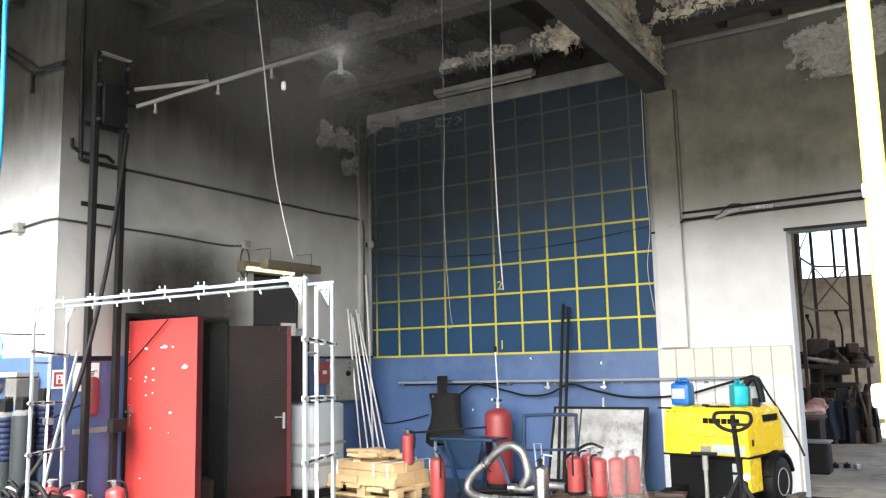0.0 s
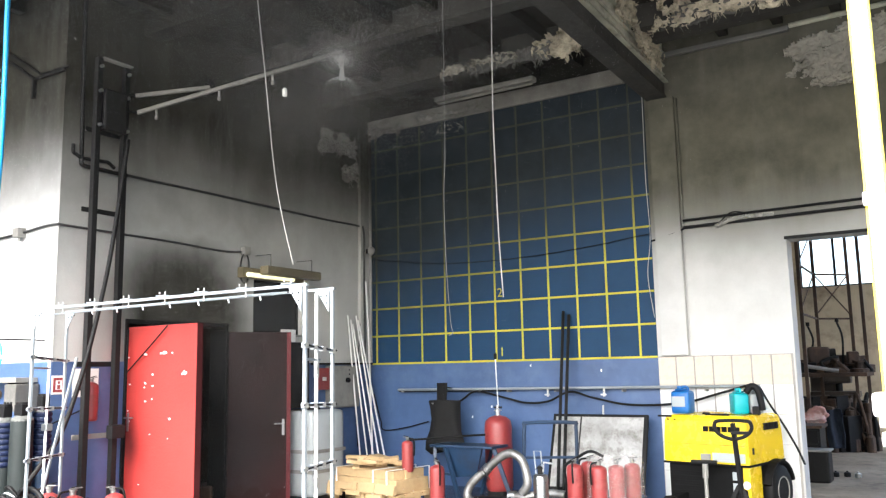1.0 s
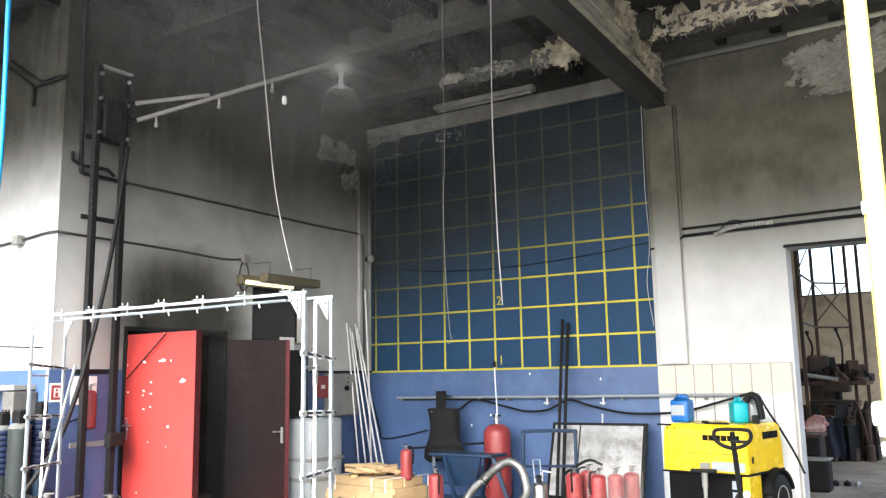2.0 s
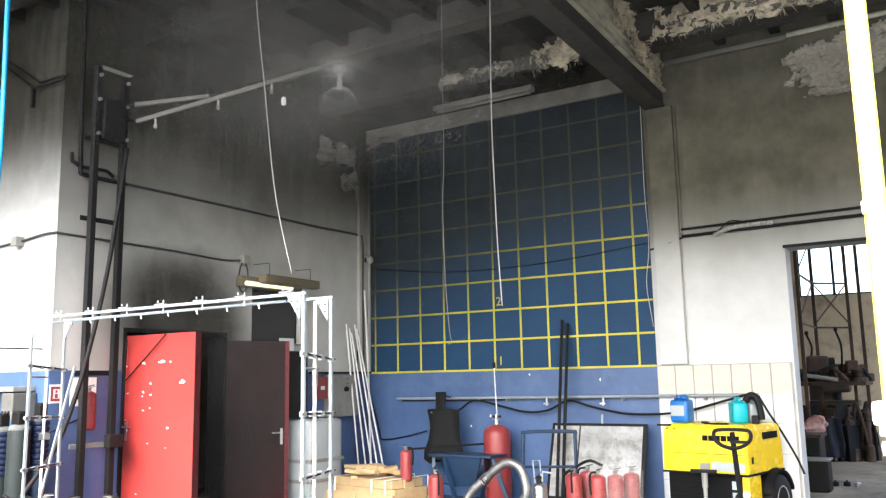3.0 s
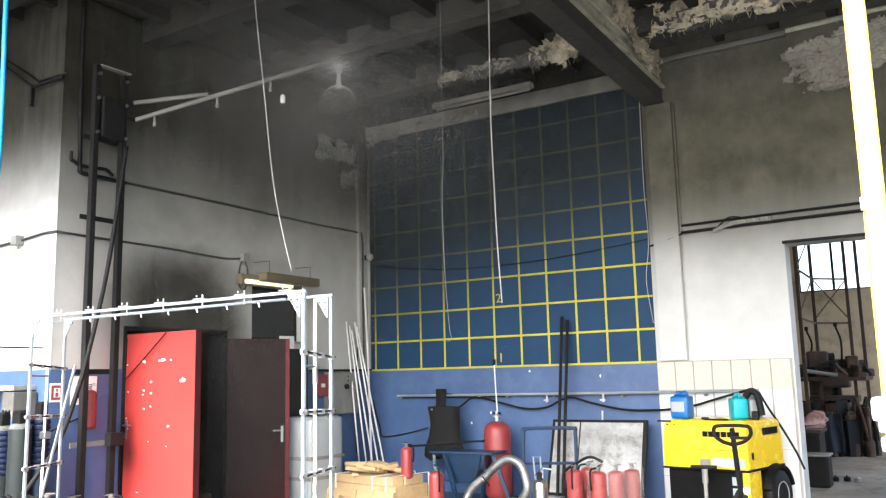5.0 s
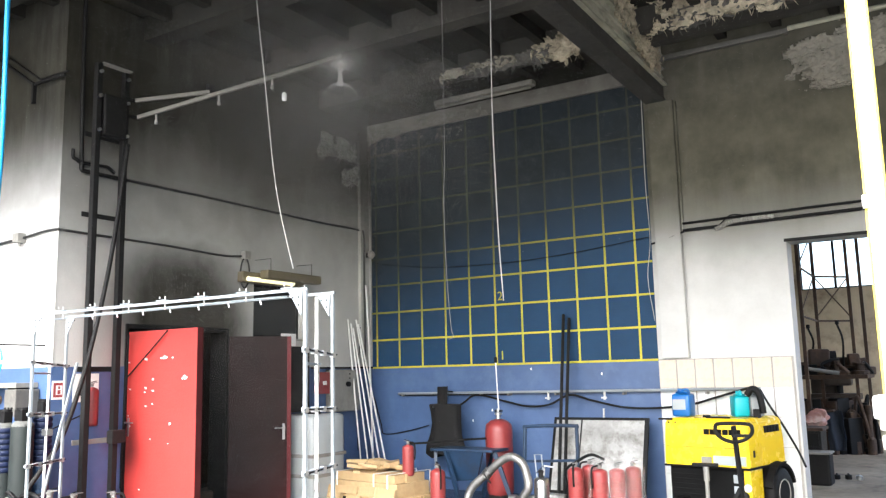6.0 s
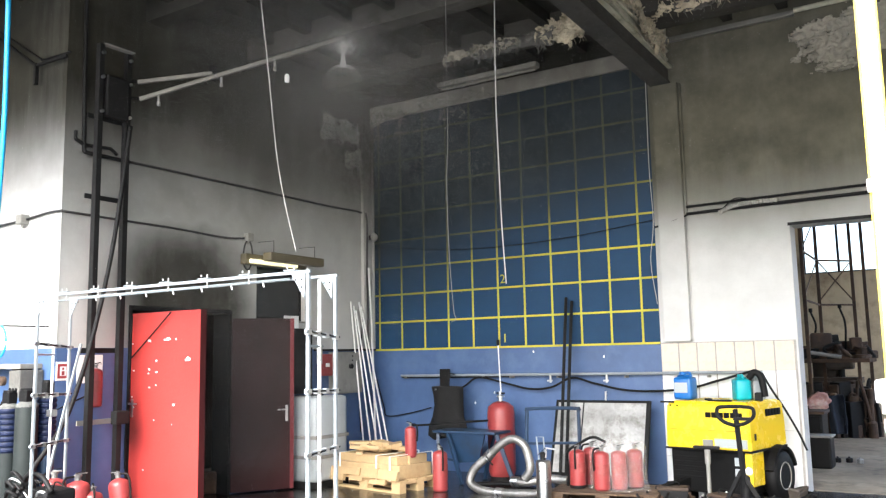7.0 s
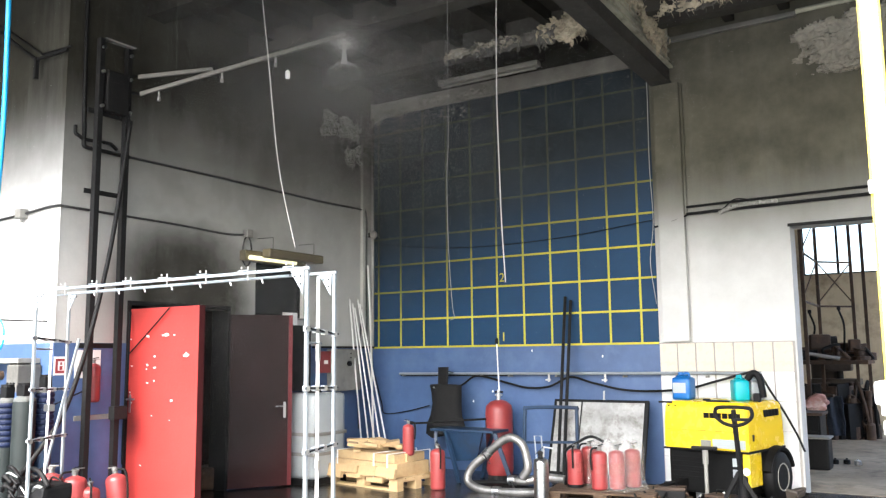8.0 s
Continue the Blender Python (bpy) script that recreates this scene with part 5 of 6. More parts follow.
for k in range(58):  # metal oddments on the floor before the compressor
    x, y = rng.uniform(4.58, 5.8), rng.uniform(-1.9, -1.15)
    kind = k % 3
    bm = bmesh.new()
    if kind == 0:
        lathe(bm, [(0.02, 0), (0.05, 0.005), (0.05, 0.05), (0.03, 0.06), (0.03, 0.1)], 12)
    elif kind == 1:
        tube(bm, smooth_path([(0, 0, 0.02), (0.08, 0.03, 0.05), (0.14, -0.02, 0.09), (0.2, 0.02, 0.03)], 4), 0.015, 7)
    else:
        box(bm, (-0.09, -0.03, 0), (0.09, 0.03, 0.05), 0.01)
        rod(bm, (-0.05, 0, 0.04), (0.07, 0.0, 0.16), 0.012)
    ob = part("pipe_fitting", bm, (STEEL_DARK, RUST, STEEL_DARK, CHROME, BLACK)[k % 5])
    ob.matrix_world = pose(x, y, 0, 0, 0, rng.uniform(0, 360))
    tagged(ob, "small dirty metal pipe fitting on the floor", "fitting", "floor fittings")


for k, (x, y, r) in enumerate(((4.55, -1.5, 0.16), (5.0, -1.62, 0.13), (5.75, -1.35, 0.17))):  # coils of dark hose among the oddments
    pts_c = [(x + (r + 0.012 * math.sin(3 * a)) * math.cos(a), y + r * math.sin(a), 0.02 + 0.022 * a / 6.283 * 1.2 + 0.01 * math.sin(2 * a)) for a in [i * 0.35 for i in range(56)]]
    tagged(part("hose_coil", tube(bmesh.new(), pts_c, 0.018, 7), BLACK if k % 2 else STEEL_DARK, smooth=True), "dark hose coiled on the wet floor", "hose", "hose coils")
for k, (x, y, w_, h_, a) in enumerate(((4.80, -1.30, 0.30, 0.16, 12), (5.35, -1.45, 0.26, 0.14, -20))):
    tbx = thing("tool_box", pose(x, y, 0, 0, 0, a), "scuffed dark tool box on the floor", "tool box", "tool boxes")
    part("body", boxes(((-w_ / 2, -0.09, 0), (w_ / 2, 0.09, h_)), bevel=0.012), STEEL_DARK, tbx)
    part("lid", boxes(((-w_ / 2 - 0.006, -0.096, h_), (w_ / 2 + 0.006, 0.096, h_ + 0.035)), bevel=0.01), RUST, tbx)
    part("handle", tube(bmesh.new(), smooth_path([(-0.06, 0, h_ + 0.03), (-0.05, 0, h_ + 0.075), (0.05, 0, h_ + 0.075), (0.06, 0, h_ + 0.03)], 4), 0.006, 7), BLACK, tbx)


def canister(m, w, d, h, material, label, lab=None):
    c = thing("canister", m, label, "canister", "plastic canisters")
    body = part("body", boxes(((-w / 2, -d / 2, 0), (w / 2, d / 2, h * 0.82)), bevel=min(w, d) * 0.18), material, c, smooth=True)
    bm = boxes(((-w * 0.33, -d * 0.3, h * 0.80), (w * 0.33, d * 0.3, h * 0.90)), bevel=0.02)
    part("shoulder", bm, material, c, smooth=True)
    part("cap", rod(bmesh.new(), (-w * 0.15, 0, h * 0.9), (-w * 0.15, 0, h), 0.028, 14), material, c)
    part("handle", tube(bmesh.new(), smooth_path([(-w * 0.08, 0, h * 0.9), (0.02, 0, h * 0.97), (w * 0.28, 0, h * 0.95), (w * 0.34, 0, h * 0.82)], 4), 0.014, 8), material, c, smooth=True)
    if lab:
        part("label", boxes(((-w * 0.42, -d / 2 - 0.003, h * 0.25), (w * 0.30, -d / 2 + 0.001, h * 0.62))), lab, c, "pale printed label")
    return c


ca = (4.772, -0.650, 1.058)
canister(pose(ca[0] + 0.01, -0.62, 1.036, 0, 0, -8), 0.21, 0.18, 0.30, BLUE_PLASTIC, "blue plastic canister with a pale label on the compressor", IBC_WHITE)
cb = (5.383, -0.650, 1.069)
canister(pose(cb[0], -0.62, 1.036, 0, 0, -60), 0.2, 0.16, 0.27, TEAL_PLASTIC, "teal plastic canister standing on the compressor")
cc = (5.483, -0.550, 1.066)
canister(pose(cc[0] + 0.02, -0.50, 1.036, 0, 0, -50), 0.18, 0.14, 0.26, IBC_WHITE, "white plastic canister standing on the compressor")
cable("filler_hose", [(5.480, -0.700, 1.262), (5.541, -0.700, 1.327), (5.602, -0.700, 1.286), (5.628, -0.700, 1.157), (5.635, -0.700, 1.076)], 0.035, BLACK, "thick black filler hose over the canisters", "hose")
tagged(part("charger_block", boxes((tuple(Vector((5.541, -0.750, 1.030))), tuple(Vector((5.541, -0.750, 1.030)) + Vector((0.07, 0.08, 0.09)))), bevel=0.01), BLACK), "small black block on the compressor", "block")
# ---------------------------------------------------------------- cylinders and clutter before the pier


COLLAR = mat("worn_pale_collar_paint", (0.09, 0.095, 0.09), 0.7, 0, 0.4, 18, 0.05, (0.06, 0.06, 0.06), 0.7)


def gas_cylinder(m, h, r, material, label, ribs=0):
    g = thing("gas_cylinder", m, label, "gas cylinder", "gas cylinders")
    part("shell", lathe(bmesh.new(), [(r * 0.9, 0), (r, 0.03), (r, h - 0.035), (r * 0.96, h - 0.02), (r * 0.5, h), (r * 0.3, h)], 26), material, g, smooth=True)
    part("collar", lathe(bmesh.new(), [(r * 0.99, h - 0.028), (r * 0.97, h - 0.008), (r * 0.6, h + 0.022), (r * 0.3, h + 0.024)], 16), COLLAR, g, "pale collar")
    v = part("valve", boxes(((-r * 0.62, -r * 0.5, h + 0.02), (r * 0.62, r * 0.5, h + 0.12)), bevel=0.008), BLACK, g, "black valve block")
    part("hand_wheel", rod(bmesh.new(), (0, 0, h + 0.12), (0, 0, h + 0.14), r * 0.66, 14), BLACK, v)
    for k in range(ribs):
        part("band", lathe(bmesh.new(), [(r + 0.001, h - 0.07 - 0.05 * k), (r + 0.010, h - 0.055 - 0.05 * k), (r + 0.010, h - 0.04 - 0.05 * k), (r + 0.001, h - 0.025 - 0.05 * k)], 22), NAVY, g)
    return g


for q, r, mt, lb, rb_, hh in (((0.214, -5.500, 0.427), 0.098, CYL_GREY, "grey-green gas cylinder standing at the white wall", 0, (0.142, -5.500, 1.201)[2]),
                         ((0.015, -5.550, 0.420), 0.085, CYL_GREY, "grey gas cylinder with navy protective bands", 8, (-0.062, -5.550, 1.184)[2]),
                         ((0.208, -5.300, 0.400), 0.075, BLUE_STEEL, "slim dark blue gas cylinder with banding", 8, (0.151, -5.300, 1.269)[2])):
    gas_cylinder(pose(q[0], q[1], 0), hh, r, mt, lb, rb_)
sh = thing("wall_shelf", pose(0, 0, 0), "grey metal shelf on the white wall", "shelf")
s0, s1 = (-0.857, -5.250, 1.535), (-0.194, -5.250, 1.564)
part("board", boxes(((s0[0] - 0.6, -5.34, s1[2] - 0.05), (s1[0], -5.11, s1[2])), bevel=0.008), GREY_BOX, sh)
part("bracket", boxes(((s1[0] - 0.2, -5.3, s1[2] - 0.12), (s1[0] - 0.17, -5.11, s1[2] - 0.05))), STEEL_DARK, sh)
DULL_BOX = mat("dusty_grey_casing", (0.11, 0.108, 0.10), 0.7, 0, 0.35, 9, 0.08, (0.05, 0.05, 0.048), 0.7)
rg = thing("regulator_unit", Matrix.Translation((-0.245, -5.300, 1.382)), "grey gas regulator unit with hoses on the wall", "regulator")
part("body", boxes(((-0.1, -0.06, -0.14), (0.09, 0.18, 0.12)), bevel=0.012), DULL_BOX, rg)
for k in range(3):
    part("hose", tube(bmesh.new(), smooth_path([(-0.06 + 0.05 * k, -0.06, -0.05), (-0.1 + 0.06 * k, -0.12, -0.2), (-0.12 + 0.1 * k, -0.14, -0.32), (-0.05 + 0.05 * k, -0.15, -0.45)]), 0.012, 7), BLACK, rg, smooth=True)
part("gauge", rod(bmesh.new(), (-0.14, -0.08, 0.02), (-0.14, -0.12, 0.02), 0.045, 16), RUST, rg, "small rusty gauge")
cable("hanging_hose", [(Vector((1.338, -6.500, 4.768)) + Vector((0, 0, 0.9))), (1.351, -6.500, 4.573), (1.372, -6.500, 3.958), (1.381, -6.500, 3.320), (1.348, -6.500, 2.662), (1.320, -6.500, 2.063)], 0.020, CYAN, "bright blue air hose hanging by the gate", "hose")
lo_ = Vector((-0.127, -5.600, 1.770))
bm = tube(bmesh.new(), [lo_ + Vector((0.12 * math.cos(a), 0, 0.15 * math.sin(a))) for a in [2 * math.pi * i / 28 for i in range(28)]], 0.010, 8)
tagged(part("hose_coil", bm, CYAN, smooth=True), "loop of bright blue hose hung on the wall", "hose")
tagged(part("hose_hook", rod(bmesh.new(), lo_ + Vector((0, -0.02, 0.15)), (lo_.x, -5.1, lo_.z + 0.15), 0.008), STEEL_DARK), "steel hook holding the blue hose", "hook")

sg = thing("fire_sign", pose(0, 0, 0), "small red and white fire equipment sign on the pier", "sign")
sg0 = (0.010, -5.023, 1.485)
part("plate", boxes(((0.004, sg0[1] - 0.075, sg0[2] - 0.09), (0.009, sg0[1] + 0.075, sg0[2] + 0.09))), WHITE_PAINT, sg)
for a, b in (((-0.06, -0.07), (-0.035, 0.07)), ((0.035, -0.07), (0.06, 0.07)), ((-0.035, 0.045), (0.035, 0.07)), ((-0.035, -0.07), (0.035, -0.045)), ((-0.015, -0.04), (0.015, 0.0)), ((-0.01, 0.01), (0.01, 0.035))):
    part("mark", boxes(((0.009, sg0[1] + a[0], sg0[2] + a[1]), (0.011, sg0[1] + b[0], sg0[2] + b[1]))), RED, sg)
tagged(part("wall_notice", boxes(((0.004, (0.000, -4.785, 1.526)[1] - 0.09, 1.36), (0.008, (0.000, -4.785, 1.526)[1] + 0.2, 1.64))), WHITE_PAINT), "white paper notice on the blue wall", "notice")
we = (0.120, -4.742, 1.125)
e = extinguisher(pose(0.12, we[1], we[2] + 0.0, 0, 0, 60), 0.44, 0.068, "red fire extinguisher hung on the blue pier wall", "red extinguishers")
part("wall_bracket", boxes(((-0.12, -0.03, 0.3), (-0.06, 0.03, 0.36))), STEEL_DARK, e)
for q, h, r, a in (((0.595, -5.450, 0.632), 0.0, 0.10, 20), ((0.710, -5.300, 0.593), 0.0, 0.105, 80), ((0.793, -5.200, 0.478), 0.0, 0.085, 150)):
    extinguisher(pose(q[0], q[1], 0, 0, 0, a), q[2] * 1.02, r, "red fire extinguisher standing among clutter by the pier")
wq = (0.819, -4.900, 0.553)
extinguisher(pose(wq[0], wq[1], 0, 0, 7, 200), wq[2] * 1.05, 0.09, "red fire extinguisher leaning beside the red door")
rng = random.Random(11)
cl = Vector((1.016, -5.750, 0.527))
en = thing("pump_engine", Matrix.Translation((cl.x, -5.8, 0)), "black and chrome pump engine standing on the floor", "engine")
part("stand", boxes(((-0.2, -0.15, 0), (0.25, 0.2, cl.z - 0.12)), bevel=0.02), STEEL_DARK, en)
part("block", rough_up(boxes(((-0.16, -0.12, cl.z - 0.12), (0.2, 0.15, cl.z + 0.02)), bevel=0.03), 0.015, 9), BLACK, en)
for k in range(26):
    a = Vector((rng.uniform(-0.2, 0.2), rng.uniform(-0.18, 0.05), cl.z + rng.uniform(-0.14, 0.07)))
    b = a + Vector((rng.uniform(-0.12, -0.16), rng.uniform(-0.05, 0.05), rng.uniform(-0.06, 0.1)))
    part("pipe", tube(bmesh.new(), smooth_path([a, (a + b) / 2 + Vector((0, -0.03, 0.05)), b], 5), 0.007 + 0.005 * (k % 3), 8), (BLACK, STEEL_DARK, BLACK, CHROME, BLACK, STEEL_DARK, BLACK)[k % 7], en, smooth=True)
part("handle", tube(bmesh.new(), smooth_path([(-0.18, -0.1, cl.z), (-0.1, -0.1, cl.z + 0.13), (0.1, -0.1, cl.z + 0.13), (0.24, -0.1, cl.z + 0.02)], 5), 0.02, 8), BLACK, en, smooth=True)

# inside the burnt room: a red drum and a pale box behind the open door
dr_ = thing("red_drum", Matrix.Translation((-0.55, -3.05, 0)), "dark red drum in the burnt-out room", "drum")
# shell takes the same shade-darkened red as the ajar leaf
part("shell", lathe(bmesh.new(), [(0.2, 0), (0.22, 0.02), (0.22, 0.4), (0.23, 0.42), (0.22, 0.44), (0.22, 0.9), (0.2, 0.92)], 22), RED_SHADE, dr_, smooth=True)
part("rim", lathe(bmesh.new(), [(0.21, 0.9), (0.228, 0.905), (0.228, 0.925), (0.21, 0.93)], 22), STEEL_DARK, dr_)
pbx = Vector((0.100, -3.069, 0.349))
ob = tagged(part("stone_block", rough_up(boxes(((-0.15, -0.18, 0), (0.15, 0.18, 0.26)), bevel=0.03), 0.015, 5), RUST), "brown block on the doorway floor", "block")
ob.matrix_world = pose(-0.35, pbx.y + 0.3, 0, 0, 0, 15)

# ---------------------------------------------------------------- flaking plaster and burnt ceiling skin


def flakes(name, centre, size, count, seed, label, flake=0.09, material=FLAKE, wall=False):
    """Curled plaster scraps hanging from a surface; one mesh of uncountable bits."""
    rng = random.Random(seed)
    bm = bmesh.new()
    c = Vector(centre)
    n = 6
    for q in range(count):
        p = c + Vector([rng.uniform(-s, s) for s in size])
        s = flake * rng.uniform(0.3, 1.2)
        curl, long = rng.uniform(0.2, 1.4), rng.uniform(1.0, 2.2)
        m = Matrix.Translation(p) @ Euler((rng.uniform(-0.6, 0.9) + (1.57 if wall else rng.uniform(0, 1.3)), rng.uniform(-0.5, 0.5), rng.uniform(-0.6, 0.6))).to_matrix().to_4x4()
        grid = []
        for i in range(n):
            row_ = []
            for j in range(n):
                u, v = 2 * i / (n - 1) - 1, 2 * j / (n - 1) - 1
                su, sv = u * math.sqrt(1 - v * v / 2), v * math.sqrt(1 - u * u / 2)  # square to round
                rad = 1 + 0.35 * noise.noise(Vector((u * 1.7, v * 1.7, q * 3.1 + seed)))
                row_.append(bm.verts.new(m @ Vector((su * s * long * rad, sv * s * 0.8 * rad, -curl * s * (su * su + 0.3 * sv) + 0.35 * s * noise.noise(Vector((u * 2, v * 2, q * 1.7)))))))
            grid.append(row_)
        for i in range(n - 1):
            for j in range(n - 1):
                f_ = bm.faces.new((grid[i][j], grid[i + 1][j], grid[i + 1][j + 1], grid[i][j + 1]))
                f_.smooth = True
    ob = part(name, bm, material)
    ob.modifiers.new("thickness", "SOLIDIFY").thickness = 0.005
    return tagged(ob, label, "plaster", kind="stuff")


def scab(a, b, h, seed, label, material, side=(0, -1, 0), keep=0.0, shreds=20, step=0.014, blob=False):
    """A torn, blistered plaster skin along the line a-b: ragged outline with holes, curled rims and hanging shreds."""
    a, b, out = Vector(a), Vector(b), Vector(side)
    L = (b - a).length
    along = (b - a) / L
    N, M = int(L / step), max(6, int(h / step))
    vs, fs, idx = [], [], {}
    low = []
    for i in range(N + 1):
        for j in range(M + 1):
            x, z = L * i / N, h * (j / M - 0.5)
            n1 = noise.fractal(Vector((x * 3.2, z * 5.5, seed * 7.3)), 0.8, 2.1, 6)
            base = 1 - (2 * x / L - 1) ** 2 - (2 * j / M - 1) ** 2 if blob else min(1 - abs(2 * j / M - 1) ** 1.7, 6 * x / L, 6 * (L - x) / L)
            m = base - 0.42 + keep + 0.75 * n1
            if m < 0:
                continue
            curl = max(0.0, 0.22 - m) * (0.6 + 0.9 * noise.noise(Vector((x * 5, z * 5, seed + 20))))
            lift = 0.012 + 0.045 * abs(noise.noise(Vector((x * 8, z * 11, seed)))) + 0.012 * noise.noise(Vector((x * 30, z * 30, seed))) + 0.35 * max(0.0, curl)
            idx[i, j] = len(vs)
            vs.append(a + along * x + out * lift + Vector((0, 0, z + 0.02 * noise.noise(Vector((x * 14, z * 14, 3 + seed))))))
            if m < 0.06 and j < M / 2:
                low.append(len(vs) - 1)
    for i in range(N):
        for j in range(M):
            q = [(i, j), (i + 1, j), (i + 1, j + 1), (i, j + 1)]
            if all(k in idx for k in q):
                fs.append([idx[k] for k in q])
    rng = random.Random(seed)
    for _ in range(shreds if low else 0):
        p = Vector(vs[rng.choice(low)])
        w, n = rng.uniform(0.002, 0.010), rng.randint(2, 7)
        sway, twist = rng.uniform(-0.5, 0.5), rng.uniform(0, 3)
        for k in range(n):
            c = p + along * (sway * 0.02 * k) + out * (0.012 * math.sin(k + twist)) - Vector((0, 0, 0.016 * k))
            ww = w * (1 - k / n)
            d = along * math.cos(twist + 0.4 * k) + out * math.sin(twist + 0.4 * k)
            vs += [c - d * ww, c + d * ww]
            if k:
                t = len(vs)
                fs.append([t - 4, t - 3, t - 1, t - 2])
    me = bpy.data.meshes.new("peeling_plaster")
    me.from_pydata(vs, [], fs)
    me.materials.append(material)
    ob = new("peeling_plaster", me)
    ob.modifiers.new("thickness", "SOLIDIFY").thickness = 0.004
    return tagged(ob, label, "plaster", kind="stuff")


GREYFLAKE = mat("greyed_flaking_plaster", (0.32, 0.295, 0.235), 0.95, 0, 0.55, 11, 0.6, (0.06, 0.055, 0.042), 0.9)
DARKFLAKE = mat("sooty_flaking_plaster", (0.13, 0.125, 0.11), 0.95, 0, 0.5, 9, 0.5, (0.03, 0.03, 0.028), 0.8)
scab((3.30, -1.18, 5.40), (4.05, -1.18, 5.36), 0.40, 1, "pale blistered plaster peeling off a ceiling joist", FLAKE, keep=0.04, shreds=35)
scab((1.85, -1.18, 5.36), (3.30, -1.18, 5.37), 0.20, 2, "greyed plaster skin peeling off a ceiling joist", GREYFLAKE, keep=-0.06, shreds=40)
scab((2.4, -1.18, 5.33), (3.7, -1.18, 5.30), 0.24, 14, "sooty plaster skin peeling off a ceiling joist", DARKFLAKE, shreds=40)
structure("ceiling_joist", rough_up(boxes(((4.66, -0.79, 5.33), (14.9, -0.60, 5.62))), 0.012, 3), JOIST, "short concrete ceiling joist black with soot", "joist")
scab((4.74, -1.18, 5.43), (8.2, -1.18, 5.37), 0.40, 3, "pale blistered plaster peeling off a ceiling joist", FLAKE, keep=0.16, shreds=70)
scab((4.76, -1.17, 5.36), (7.4, -1.17, 5.32), 0.30, 15, "sooty plaster peeling off a ceiling joist", DARKFLAKE, shreds=40)
scab((4.66, -1.95, 5.48), (4.655, -0.35, 5.34), 0.46, 6, "pale plaster rags hanging along the steel beam", FLAKE, (1, 0, 0), 0.16, 90)
scab((4.67, -1.30, 5.22), (4.66, -0.40, 5.18), 0.34, 16, "pale plaster rags hanging along the steel beam", FLAKE, (1, 0, 0), 0.12, 60)
flakes("flaking_plaster", (4.70, -0.75, 5.24), (0.03, 0.3, 0.12), 12, 4, "pale plaster rags hanging along the steel beam", 0.045)
scab((0.05, -0.06, 5.14), (0.7, -0.06, 5.16), 0.20, 5, "sooty plaster peeling in the wall corner", DARKFLAKE, shreds=20)
scab((0.005, -1.25, 4.80), (0.005, -0.35, 4.84), 0.42, 8, "sooty plaster peeling off the side wall", DARKFLAKE, (1, 0, 0), -0.05, 25)
scab((0.005, -0.75, 4.45), (0.005, -0.32, 4.45), 0.40, 18, "sooty plaster scraps on the side wall", DARKFLAKE, (1, 0, 0), -0.1, 10)
flakes("flaking_plaster", (1.45, -0.02, 5.02), (0.22, 0.01, 0.07), 26, 7, "pale scraps of peeling paint on the blue wall", 0.016, DARKFLAKE)
flakes("flaking_plaster", (0.6, -0.02, 4.95), (0.5, 0.01, 0.1), 14, 8, "grey scraps of peeling paint on the blue wall", 0.018, DARKFLAKE)
flakes("flaking_plaster", (2.0, -2.62, 5.40), (1.6, 0.02, 0.03), 22, 12, "sooty scraps hanging from a ceiling joist", 0.02, DARKFLAKE)
scab((0.9, -0.055, 5.20), (2.2, -0.055, 5.22), 0.14, 10, "sooty plaster peeling off the lintel", LINTEL, shreds=25)

# bare plaster patch on the white wall
PATCH = mat("bare_grey_plaster", (0.30, 0.285, 0.235), 0.95, 0, 0.5, 4, 0.6, (0.13, 0.12, 0.095), 0.8)
scab((6.02, 0.008, 4.98), (7.4, 0.008, 5.10), 0.86, 22, "blistered pale plaster patch on the sooty wall", PATCH, keep=0.22, shreds=0, blob=True)
scab((6.12, 0.008, 4.67), (6.75, 0.008, 4.69), 0.16, 23, "pale plaster scraps on the sooty wall", PATCH, keep=-0.05, shreds=0)

# ---------------------------------------------------------------- posts by the gate
yp = thing("gate_post", pose(0, 0, 0), "yellow steel post by the gate, overexposed front coloured white", "post")
gx = Vector((7.264, -6.000, 2.921)).x
# white shaft stands for the blown-out glare on a yellow pipe
part("shaft", rod(bmesh.new(), (gx, -6.0, 0), (gx, -6.0, 5.62), 0.036, 20), WHITE_PAINT, yp, smooth=True)
for s in (-1, 1):
    part("yellow_edge", boxes(((gx + s * 0.0385 - 0.006, -6.01, 0), (gx + s * 0.0385 + 0.006, -5.985, 5.62))), YELLOW_POST, yp, "own yellow of the post at its edge")
vz = (7.169, -6.000, 1.374)[2]
arm = part("branch_pipe", rod(bmesh.new(), (gx, -6.0, vz), (gx + 0.5, -6.0, vz), 0.035, 14), YELLOW_POST, yp, "yellow branch pipe")
part("valve", boxes(((gx - 0.085, -6.08, vz - 0.05), (gx - 0.01, -5.96, vz + 0.05)), bevel=0.02), WHITE_PAINT, arm, "white valve body")
part("valve_lever", boxes(((gx - 0.06, -6.1, vz - 0.09), (gx - 0.03, -6.06, vz - 0.04)), bevel=0.008), WHITE_PAINT, arm)
part("cap", rod(bmesh.new(), (gx - 0.06, -6.02, (7.174, -6.000, 1.230)[2]), (gx - 0.01, -6.02, (7.174, -6.000, 1.230)[2]), 0.03, 14), WHITE_PAINT, yp, "white plug")
part("cap", rod(bmesh.new(), (gx - 0.05, -6.02, (7.207, -6.000, 2.244)[2]), (gx - 0.01, -6.02, (7.207, -6.000, 2.244)[2]), 0.03, 14), WHITE_PAINT, yp, "white plug")
